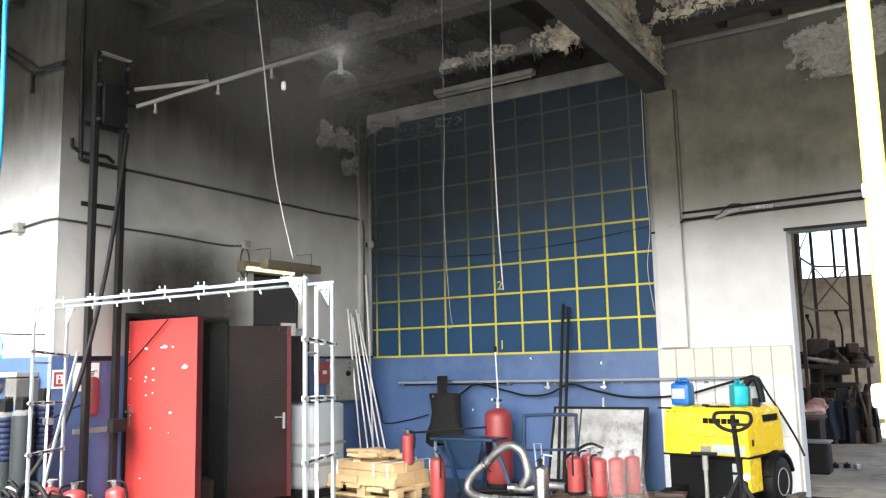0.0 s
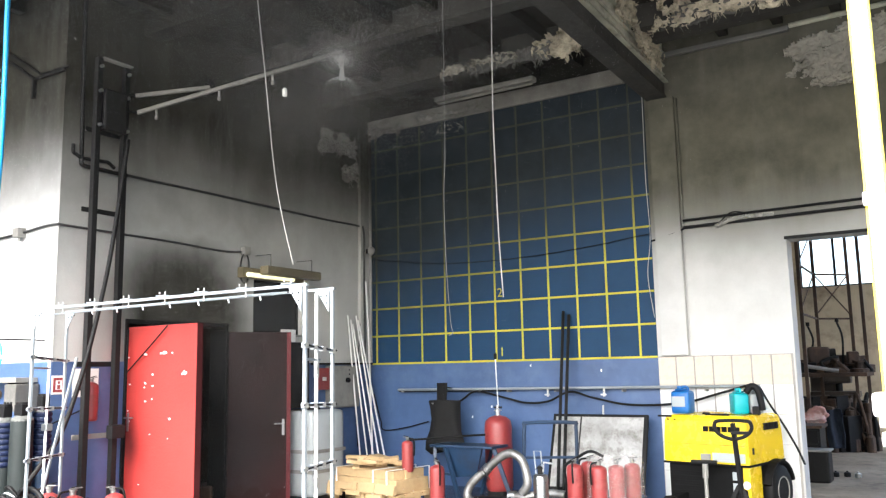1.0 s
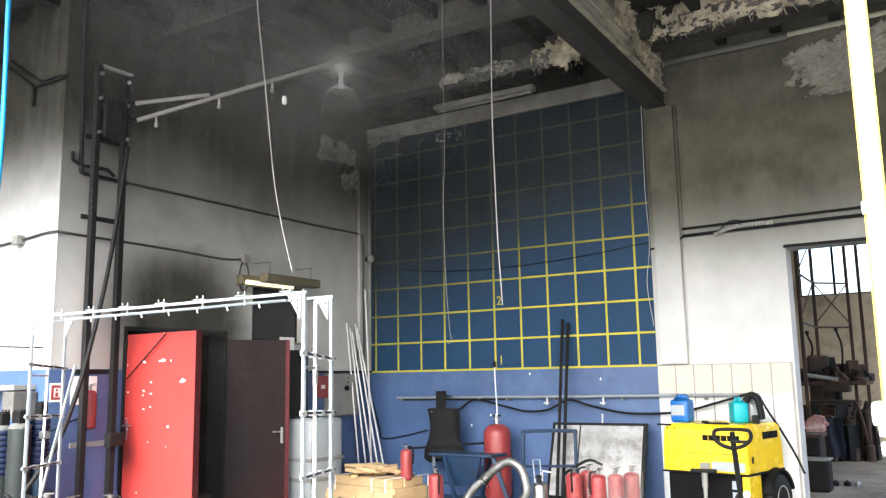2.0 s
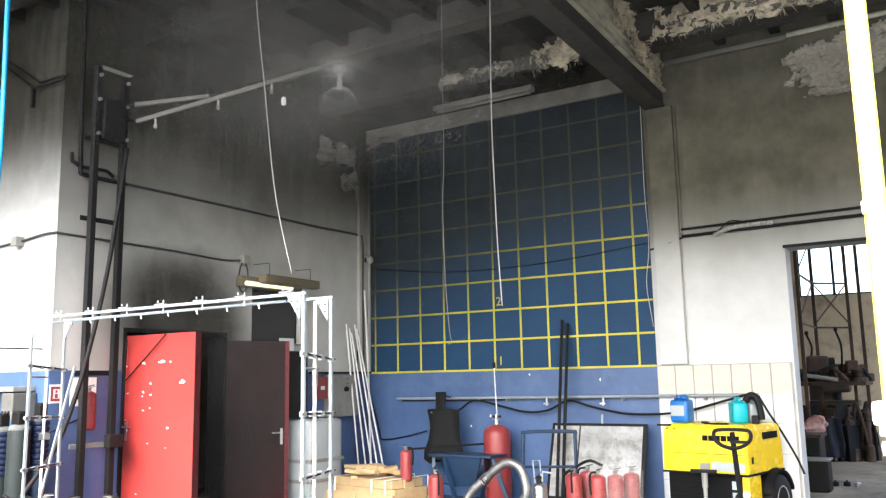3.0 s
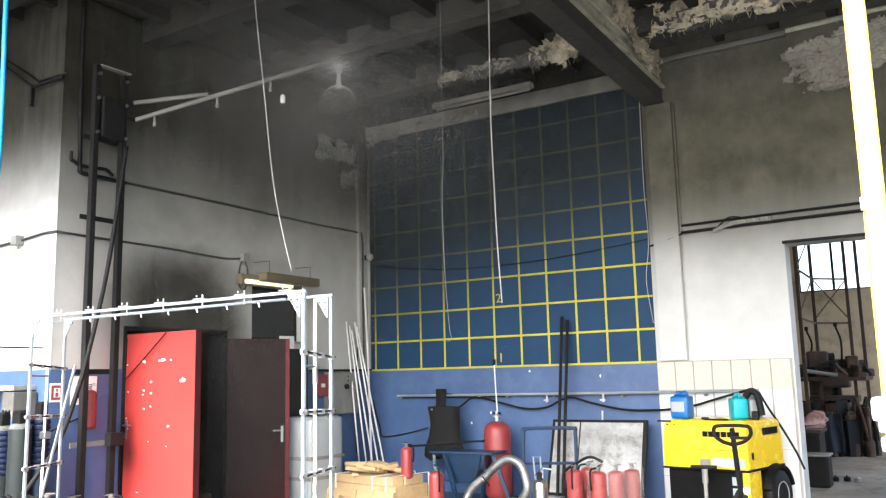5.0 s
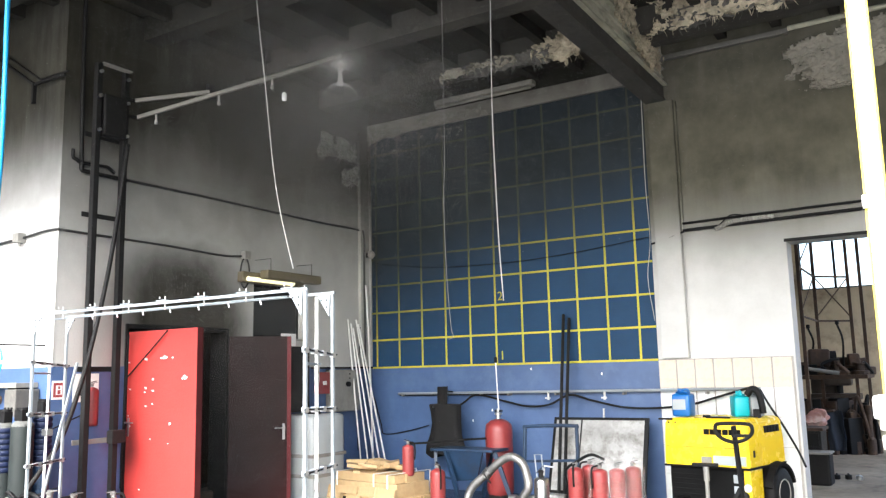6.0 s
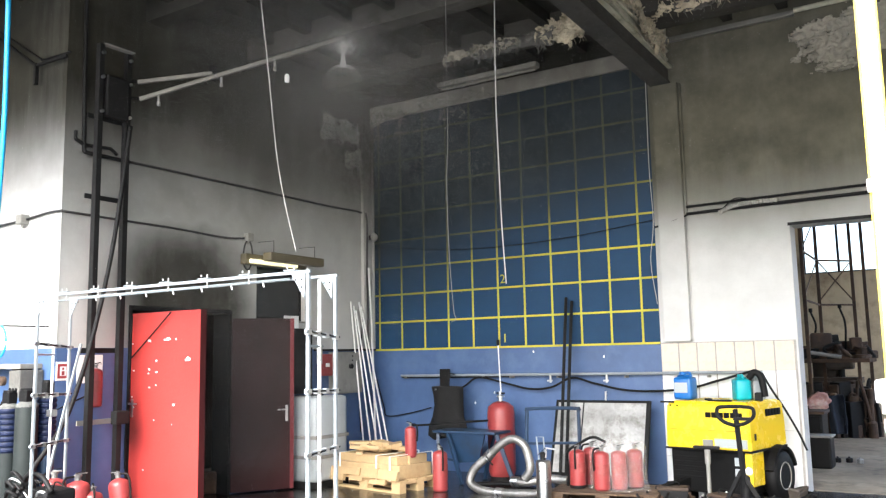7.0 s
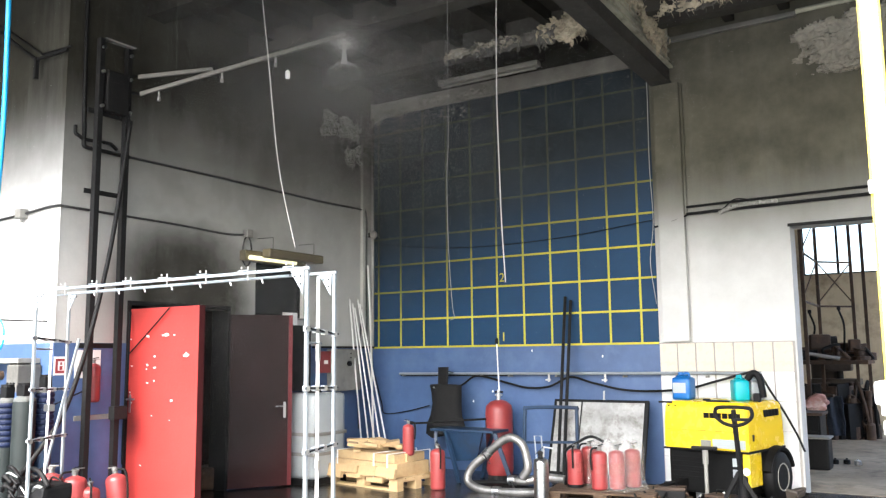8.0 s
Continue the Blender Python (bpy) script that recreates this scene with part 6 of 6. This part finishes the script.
drm = thing("steel_bin", pose(7.0, -1.6, 0), "dark steel bin with a pale rim", "bin")
part("shell", lathe(bmesh.new(), [(0.16, 0), (0.17, 0.02), (0.18, 0.28), (0.175, 0.28), (0.16, 0.03)], 24), STEEL_DARK, drm, smooth=True)
part("rim", lathe(bmesh.new(), [(0.178, 0.275), (0.19, 0.28), (0.19, 0.295), (0.175, 0.30)], 24), ZINC, drm)

# ---------------------------------------------------------------- back room
rk = thing("storage_rack", pose(0, 0, 0), "tall dark steel rack with cross braces", "rack")
UP = {"a": (5.23, 4.76), "b": (5.18, 6.67), "c": (5.69, 7.22), "d": (5.92, 6.94)}
for x, y in UP.values():
    part("upright", boxes(((x - 0.028, y - 0.028, 0.004), (x + 0.028, y + 0.028, 4.08)), bevel=0.006), RUST, rk)
for z in (2.37, 3.19, 3.94):
    for p, q in ("ab", "bc"):
        part("cross_bar", bar(bmesh.new(), (*UP[p], z), (*UP[q], z), 0.025, 0.035), RUST, rk)
for p, q, z0, z1 in (("b", "c", 2.44, 3.19), ("b", "c", 3.19, 2.44), ("a", "b", 3.19, 3.94), ("a", "b", 2.44, 3.19)):
    part("brace", bar(bmesh.new(), (*UP[p], z0), (*UP[q], z1), 0.02, 0.02), RUST, rk)
part("shelf", boxes(((4.84, 6.3, 1.32), (5.96, 7.5, 1.39)), bevel=0.006), RUST, rk)
rng = random.Random(21)
for k in range(120):  # machine parts heaped on the shelf and on the floor under it
    lev = (1.39, 0.004, 0.004)[k % 3]
    x, y = rng.uniform(4.9, 5.9), rng.uniform(6.4, 7.4)
    bm = bmesh.new()
    w_, d_, h_ = rng.uniform(0.05, 0.17), rng.uniform(0.05, 0.17), rng.uniform(0.06, 0.32) if lev > 1 else rng.uniform(0.2, 1.0)
    kind = rng.randrange(3)
    if kind == 0:
        rough_up(box(bm, (-w_, -d_, 0), (w_, d_, h_), 0.02), 0.02, 6)
    elif kind == 1:
        lathe(bm, [(w_, 0), (w_, h_ * 0.3), (w_ * 0.5, h_ * 0.35), (w_ * 0.5, h_ * 0.8), (w_ * 0.7, h_ * 0.85), (w_ * 0.7, h_)], 14)
    else:
        tube(bm, smooth_path([(-w_, 0, 0.03), (-w_ * 0.5, d_, h_), (w_ * 0.4, -d_, h_ * 0.7), (w_, 0, 0.03)], 5), 0.03, 8)
        box(bm, (-w_, -d_ * 0.5, 0), (w_, d_ * 0.5, 0.04), 0.005)
    ob = part("machine_part", bm, (RUST, STEEL_DARK, BLACK, RUST, RUST, RUST)[rng.randrange(6)])
    ob.matrix_world = pose(x, y, lev, 0, 0, rng.uniform(0, 360))
    tagged(ob, "dark rusty machine part on the rack", "machine part", "heaped machine parts")
GREASE = mat("brown_greasy_cast_iron", (0.055, 0.042, 0.032), 0.6, 0, 0.45, 6, 0.12, (0.018, 0.015, 0.013), 0.8)
mm_w = 0.92
mm = thing("milling_machine", pose(4.72, 7.9, 0.004), "old brown greasy milling machine behind the rack", "machine")
part("foot", rough_up(boxes(((0.0, -0.05, 0), (mm_w, 0.5, 0.14)), bevel=0.02), 0.01, 6), GREASE, mm)
part("column", rough_up(boxes(((0.05, 0.1, 0.14), (mm_w * 0.55, 0.5, 1.42)), bevel=0.05), 0.02, 5), GREASE, mm)
part("knee", rough_up(boxes(((mm_w * 0.35, -0.08, 0.42), (mm_w * 0.92, 0.36, 0.86)), bevel=0.04), 0.02, 5), GREASE, mm)
part("table", rough_up(boxes(((mm_w * 0.08, -0.12, 0.90), (mm_w + 0.02, 0.28, 1.02)), bevel=0.015), 0.008, 6), GREASE, mm)
part("head", rough_up(boxes(((mm_w * 0.3, -0.02, 1.16), (mm_w * 0.86, 0.4, 1.46)), bevel=0.05), 0.02, 5), GREASE, mm)
part("spindle", rod(bmesh.new(), (mm_w * 0.62, 0.1, 1.02), (mm_w * 0.62, 0.1, 1.18), 0.06, 14), STEEL_DARK, mm)
for x_, z_ in ((0.3, 0.62), (0.75, 0.55)):
    part("hand_wheel", lathe(bmesh.new(), [(0.10, -0.012), (0.12, 0.0), (0.10, 0.012)], 18, Matrix.Translation((mm_w * x_, -0.14, z_)) @ pose(0, 0, 0, 90)), STEEL_DARK, mm)
    part("shaft", rod(bmesh.new(), (mm_w * x_, -0.15, z_), (mm_w * x_, 0.12, z_), 0.02, 10), STEEL_DARK, mm)

# charred rubbish swept to the foot of the wall
rng = random.Random(88)
for k in range(34):
    s = rng.uniform(0.03, 0.08)
    bm = rough_up(boxes(((-s, -s * 0.7, 0), (s, s * 0.7, s * rng.uniform(0.5, 1.5))), bevel=s * 0.2), s * 0.5, 8)
    ob = part("charred_lump", bm, (BLACK, STEEL_DARK, GREASE)[k % 3])
    ob.matrix_world = pose(5.47 + 0.5 * rng.random(), -0.12 - rng.random() * 0.35, 0.0, 0, 0, rng.uniform(0, 360))
    tagged(ob, "charred lump of rubbish on the wet floor", "rubbish", "charred rubbish")

mc = thing("old_lathe", pose(5.40, 6.75, 1.392, 0, 0, 15) @ Matrix.Diagonal((1.37, 1.37, 1.37, 1)), "rusty old machine head standing on the rack", "machine")
part("bed", rough_up(boxes(((-0.34, -0.12, 0), (0.34, 0.12, 0.10)), bevel=0.015), 0.008, 7), RUST, mc)
part("headstock", rough_up(boxes(((-0.32, -0.11, 0.10), (-0.06, 0.11, 0.34)), bevel=0.03), 0.012, 7), RUST, mc)
part("chuck", rod(bmesh.new(), (-0.06, 0, 0.24), (0.02, 0, 0.24), 0.075, 18), STEEL_DARK, mc)
part("tailstock", rough_up(boxes(((0.16, -0.08, 0.10), (0.30, 0.08, 0.27)), bevel=0.02), 0.01, 7), RUST, mc)
for x_, h2 in ((-0.26, 0.62), (0.1, 0.66)):
    part("lever", tube(bmesh.new(), smooth_path([(x_, 0, 0.3 if x_ < 0 else 0.08), (x_ + 0.02, -0.02, 0.45), (x_ - 0.03, 0, h2)], 4), 0.014, 8), STEEL_DARK, mc)
    part("knob", rod(bmesh.new(), (x_ - 0.03, 0, h2), (x_ - 0.03, 0, h2 + 0.05), 0.025, 10), BLACK, mc)
mb0, mb1 = (0.0, 0.0), (0.30, 0.0)
mbx = thing("machine_cabinet", pose(5.36, 2.75, 0.004), "black greasy machine cabinet on the room floor", "machine")
part("body", rough_up(boxes(((mb0[0], 0.0, 0.05), (mb1[0], 0.5, 0.66)), bevel=0.02), 0.012, 5), STEEL_DARK, mbx)
part("top", rough_up(boxes(((mb0[0] - 0.03, -0.03, 0.66), (mb1[0] + 0.03, 0.53, 0.70)), bevel=0.008), 0.006, 5), RUST, mbx)
part("plinth", boxes(((mb0[0] + 0.03, 0.03, 0.0), (mb1[0] - 0.03, 0.47, 0.05))), BLACK, mbx)
for k in range(3):
    part("drawer", boxes(((mb0[0] + 0.03, -0.015, 0.08 + 0.19 * k), (mb1[0] - 0.03, 0.0, 0.25 + 0.19 * k)), bevel=0.005), BLACK, mbx)
tagged(part("steel_bar", rod(bmesh.new(), (5.21, 4.80, 1.518), (5.70, 4.86, 1.43), 0.03), GREY_BOX, smooth=False), "grey steel bar sticking out of the rack", "bar")
tub_ = Vector((5.64, 2.30, 0.000))
tb_ = thing("plastic_tub", Matrix.Translation((tub_.x, tub_.y, 0.004)), "black plastic tub on the room floor", "tub")
bm = boxes(((-0.19, -0.17, 0), (0.19, 0.17, 0.42)), bevel=0.03)
part("body", bm, BLACK, tb_)
part("rim", boxes(((-0.21, -0.19, 0.40), (0.21, 0.19, 0.425)), bevel=0.01), GREY_BOX, tb_)
RAGC = mat("pink_white_rag", (0.55, 0.30, 0.27), 0.9, 0, 0.3, 5, 0.4, (0.7, 0.62, 0.58), 0.9)
rc = Vector((5.32, 4.69, 0.70))
rag = bmesh.new()
bmesh.ops.create_icosphere(rag, subdivisions=4, radius=0.13)
rough_up(rag, 0.10, 8)
rough_up(rag, 0.03, 30)
ob = tagged(part("rag", rag, RAGC, smooth=True), "crumpled pink and white rag hung on the rack", "rag")
ob.matrix_world = Matrix.Translation(rc) @ Matrix.Diagonal((1.25, 0.7, 1.05, 1))
COAT = mat("dark_navy_cloth", (0.02, 0.028, 0.045), 0.95, 0, 0.3, 12, 0.4)
cq = Vector((5.46, 5.71, 0.47))
bm = bmesh.new()
bmesh.ops.create_grid(bm, x_segments=14, y_segments=18, size=0.5, matrix=Matrix.Diagonal((0.26, 1, 0.66, 1)) @ pose(0, 0, 0, 90))
for v in bm.verts:
    v.co.y += 0.05 * math.sin(v.co.x * 30 + 3 * v.co.z) + 0.03 * noise.noise(v.co * 7)
    v.co.x *= 1 + 0.35 * noise.noise(Vector((0, 3, v.co.z * 4)))
ob = tagged(part("tarpaulin", bm, COAT, smooth=True), "dark navy cloth hanging over the rack", "cloth")
ob.matrix_world = Matrix.Translation(cq)
ob.modifiers.new("thickness", "SOLIDIFY").thickness = 0.012
tagged(part("shelf_pipe", tube(bmesh.new(), smooth_path([(cq.x - 0.2, 5.71, 0.79), (cq.x, 5.71, 0.80), (5.18, 6.67, 0.79)], 4), 0.02), RUST), "rusty pipe holding the navy cloth", "pipe")
for k in range(3):
    q = Vector(((5.941, 2.920, 0.000))) + Vector((-0.15 + 0.14 * k, 0.05 * (k % 2), 0.004))
    tagged(part("oil_can", lathe(bmesh.new(), [(0.040, 0), (0.045, 0.01), (0.045, 0.05), (0.038, 0.06), (0.014, 0.064), (0.012, 0.08)], 16, Matrix.Translation(q)), CHROME if k == 2 else BLACK), "small can on the room floor", "can", "cans on the floor")
rw = thing("room_window", pose(0, 0, 0), "high window band in the back room wall", "window")
for x in (4.55, 5.22, 7.6, 8.95):
    part("mullion", boxes(((x, 9.15, 3.15), (x + 0.05, 9.2, 4.9)), bevel=0.005), STEEL_DARK, rw)
part("rail", boxes(((4.55, 9.14, 3.13), (9.0, 9.22, 3.18)), bevel=0.005), STEEL_DARK, rw)

# ---------------------------------------------------------------- mist of the sprinkler


def mist(name, points, label, size, material=DROPLET):
    """Fine droplets, each a tiny speck."""
    p = np.asarray(points, dtype=np.float64)
    n = len(p)
    rs = np.random.RandomState(n)
    a = rs.normal(size=(n, 3))
    a /= np.linalg.norm(a, axis=1)[:, None]
    b = np.cross(a, rs.normal(size=(n, 3)))
    b /= np.linalg.norm(b, axis=1)[:, None]
    s = (size * rs.uniform(0.5, 1.3, n))[:, None]
    vs = np.stack((p + a * s, p - a * s * 0.5 + b * s * 0.87, p - a * s * 0.5 - b * s * 0.87), 1).reshape(-1, 3)
    me = bpy.data.meshes.new(name)
    me.vertices.add(3 * n), me.loops.add(3 * n), me.polygons.add(n)
    me.vertices.foreach_set("co", vs.astype(np.float32).ravel())
    me.loops.foreach_set("vertex_index", np.arange(3 * n, dtype=np.int32))
    me.polygons.foreach_set("loop_start", np.arange(0, 3 * n, 3, dtype=np.int32))
    me.update(calc_edges=True)
    me.materials.append(material)
    ob = new(name, me)
    ob.matrix_world = Matrix.Translation(TIP)
    return tagged(ob, label, "water mist", kind="stuff")


def disc(rs, n, r):
    a = rs.uniform(0, 2 * np.pi, n)
    return r * np.cos(a), r * np.sin(a)


def jet(n, seed):
    rs = np.random.RandomState(seed)
    t = rs.random_sample(n) ** 0.8
    x, y = disc(rs, n, (0.010 + 0.026 * t) * np.sqrt(rs.random_sample(n)))
    return np.stack((x, y, -0.05 - 0.22 * t), 1)


def dome(n, seed):
    """Fine streams that bow outwards from the deflector and fall."""
    rs = np.random.RandomState(seed)
    t = rs.random_sample(n) ** 0.9
    a = 2 * np.pi * (rs.randint(0, 18, n) / 18.0) + seed + rs.normal(0, 0.02, n) * (1 + t)
    r = 0.012 + 0.19 * t
    return np.stack((r * np.cos(a), r * np.sin(a), -0.25 - 0.09 * t * t - 0.18 * t ** 4 * rs.random_sample(n) + rs.normal(0, 0.004, n)), 1)


def halo(n, seed):
    rs = np.random.RandomState(seed)
    v = rs.normal(size=(n, 3))
    v /= np.linalg.norm(v, axis=1)[:, None]
    v *= (np.abs(rs.normal(0, 0.17, n)) + 0.01)[:, None] * np.array((1.5, 1.5, 0.9))
    v[:, 2] = np.minimum(v[:, 2] - 0.03, 0.42)
    return v


def cloud(n, seed):
    """Drifting veil made of soft overlapping puffs."""
    rs = np.random.RandomState(seed)
    puffs = rs.normal(size=(14, 3)) * (0.8, 0.6, 0.32) + (-0.15, 0.0, -0.25)
    k = rs.randint(0, 14, n)
    v = puffs[k] + rs.normal(size=(n, 3)) * (0.36, 0.36, 0.22)
    v[:, 2] = np.clip(v[:, 2], -2.5, 0.5)
    v[:, 0] = np.maximum(v[:, 0], -1.75)
    return v


def plume(n, seed):
    rs = np.random.RandomState(seed)
    z = -0.4 - rs.random_sample(n) * 2.6
    return np.stack((rs.normal(0, 1, n) * (0.25 - 0.16 * z), rs.normal(0, 1, n) * (0.25 - 0.16 * z), z), 1)


MIST = [(mist("spray_jet", jet(40000, 31), "white water jet under the sprinkler head", 0.0013), 0.02, 40),
        (mist("spray_dome", dome(9000, 32), "umbrella of fine spray below the sprinkler", 0.0012), 0.04, 50),
        (mist("spray_dome", dome(6000, 36), "umbrella of fine spray below the sprinkler", 0.0012), 0.06, -60),
        (mist("mist_halo", halo(140000, 33), "bright mist round the sprinkler head", 0.0010), 0.03, 70)]
for k in range(3):
    MIST.append((mist("mist_cloud", cloud(175000, 40 + k), "thin water mist drifting under the ceiling", 0.0010), 0.10 + 0.05 * k, (25, -30, 18)[k]))
MIST.append((mist("falling_mist", plume(50000, 50), "fine drops sinking below the sprinkler", 0.0009), 0.5, 20))



def door_smoke(n, seed):
    """Thin smoke rolling out of the burnt room, thicker near the doorway and up along the wall."""
    rs = np.random.RandomState(seed)
    z = 0.25 + 2.9 * rs.random_sample(n)
    x = np.abs(rs.normal(0, 0.5 + 0.10 * z, n)) + 0.08
    y = rs.normal(-3.0, 0.75 + 0.15 * z, n)
    y = np.clip(y, -4.1, -0.4)
    return np.stack((x, y, z), 1) - np.array(TIP)


for k in range(2):
    MIST.append((mist("smoke_veil", door_smoke(170000, 70 + k), "thin grey smoke drifting out of the doorway", 0.0011, SMOKE), -0.12 - 0.1 * k, (1.2, -1.0)[k]))

def bank(n, seed):
    """Wide loose bank of mist in a few soft billows."""
    rs = np.random.RandomState(seed)
    puffs = rs.normal(size=(16, 3)) * (1.1, 0.7, 0.55)
    v = puffs[rs.randint(0, 16, n)] + rs.normal(size=(n, 3)) * (0.5, 0.45, 0.36)
    v[:, 2] = np.clip(v[:, 2], -3.0, 0.9)
    return v


BANKS = [(mist("drifting_mist", bank(170000, 91 + k), "loose bank of water mist drifting across the hall", 0.0011), a, b) for k, (a, b) in enumerate((((4.6, -7.2, 5.0), (1.9, -2.9, 4.3)), ((5.2, -7.4, 5.0), (2.6, -2.4, 4.0)), ((4.2, -6.9, 5.1), (1.3, -3.3, 4.6))))]

# drops that let go of the ceiling one group after another
DROPS = []
for k in range(8):
    rng = random.Random(60 + k)
    vs, fs = [], []
    for _ in range(70):
        p = Vector((rng.uniform(-1.2, 1.4), rng.uniform(-1.0, 0.9), rng.uniform(-0.12, 0.12)))
        s, b = rng.uniform(0.0012, 0.0024), len(vs)
        vs += [p + Vector((s, 0, 0)), p + Vector((-s * 0.5, s, 0)), p + Vector((-s * 0.5, -s, 0)), p + Vector((0, 0, 6 * s)), p - Vector((0, 0, 4 * s))]
        fs += [(b, b + 1, b + 3), (b + 1, b + 2, b + 3), (b + 2, b, b + 3), (b + 1, b, b + 4), (b + 2, b + 1, b + 4), (b, b + 2, b + 4)]
    me = bpy.data.meshes.new("falling_drops")
    me.from_pydata(vs, [], fs)
    me.materials.append(DROPLET)
    ob = new("falling_drops", me)
    tagged(ob, "scattered water drops falling from the wet ceiling", "water drops", kind="stuff")
    DROPS.append(ob)

# ---------------------------------------------------------------- wall tiles
tb0 = structure("tile_bed", boxes(((4.335, -0.008, 0.0), (5.86, 0.0, 1.67))), GROUT, "grout bed of the tiled wall part", "wall")
TW, TH = 0.205, 0.33
proto = {}
for nm, mt in (("beige", TILE_BEIGE), ("white", TILE_WHITE)):
    bm = boxes(((0.002, -0.016, 0.002), (TW - 0.002, -0.006, TH - 0.002)), bevel=0.002)
    me = bpy.data.meshes.new("tile")
    bm.to_mesh(me)
    bm.free()
    me.materials.append(mt)
    proto[nm] = me
for r_ in range(5):
    for c_ in range(7):
        ob = new("tile", proto["beige" if r_ == 4 else "white"])
        ob.parent = tb0
        ob.location = (4.338 + c_ * (TW + 0.011), 0, 0.012 + r_ * TH)


def motions():
    for k, (ob, sink, spin) in enumerate(MIST):
        rows = []
        for i in range(9):
            ph = 0.8 * k + i * 0.9
            rows.append((i * 1.0, Matrix.Translation(TIP + Vector((0.012 * math.sin(ph), 0.012 * math.cos(1.3 * ph), -sink * i / 8 * 0.6))) @ pose(0, 0, 0, 0, 0, spin * i / 4)))
        walk(ob, rows)
    for k, (ob, a, b) in enumerate(BANKS):
        walk(ob, [(float(i), pose(*Vector(a).lerp(Vector(b), min(1.0, i / 5.5) if i < 5 else 0.90 + 0.0333 * (i - 5)), 0, 0, (5, -4, 6)[k] * i)) for i in range(9)])
    for k, ob in enumerate(DROPS):
        x, y, t0 = 1.7 + 0.35 * math.sin(k * 2.1), -3.0 + 0.3 * math.cos(k * 1.7), 0.95 * k + 0.05
        rows = [(0.0, pose(x, y, 5.18)), (t0, pose(x, y, 5.18))]
        for s in (0.25, 0.5, 0.75, 0.98):
            if t0 + s < 8:
                rows.append((t0 + s, pose(x, y, max(5.18 - 4.9 * s * s * 1.07, -0.16))))
        if t0 + 0.98 < 8:
            rows.append((8.0, pose(x, y, -0.16)))
        elif rows[-1][0] < 8:
            rows.append((8.0, pose(x, y, max(5.18 - 4.9 * (8 - t0) ** 2 * 1.07, -0.16))))
        walk(ob, rows)


motions()
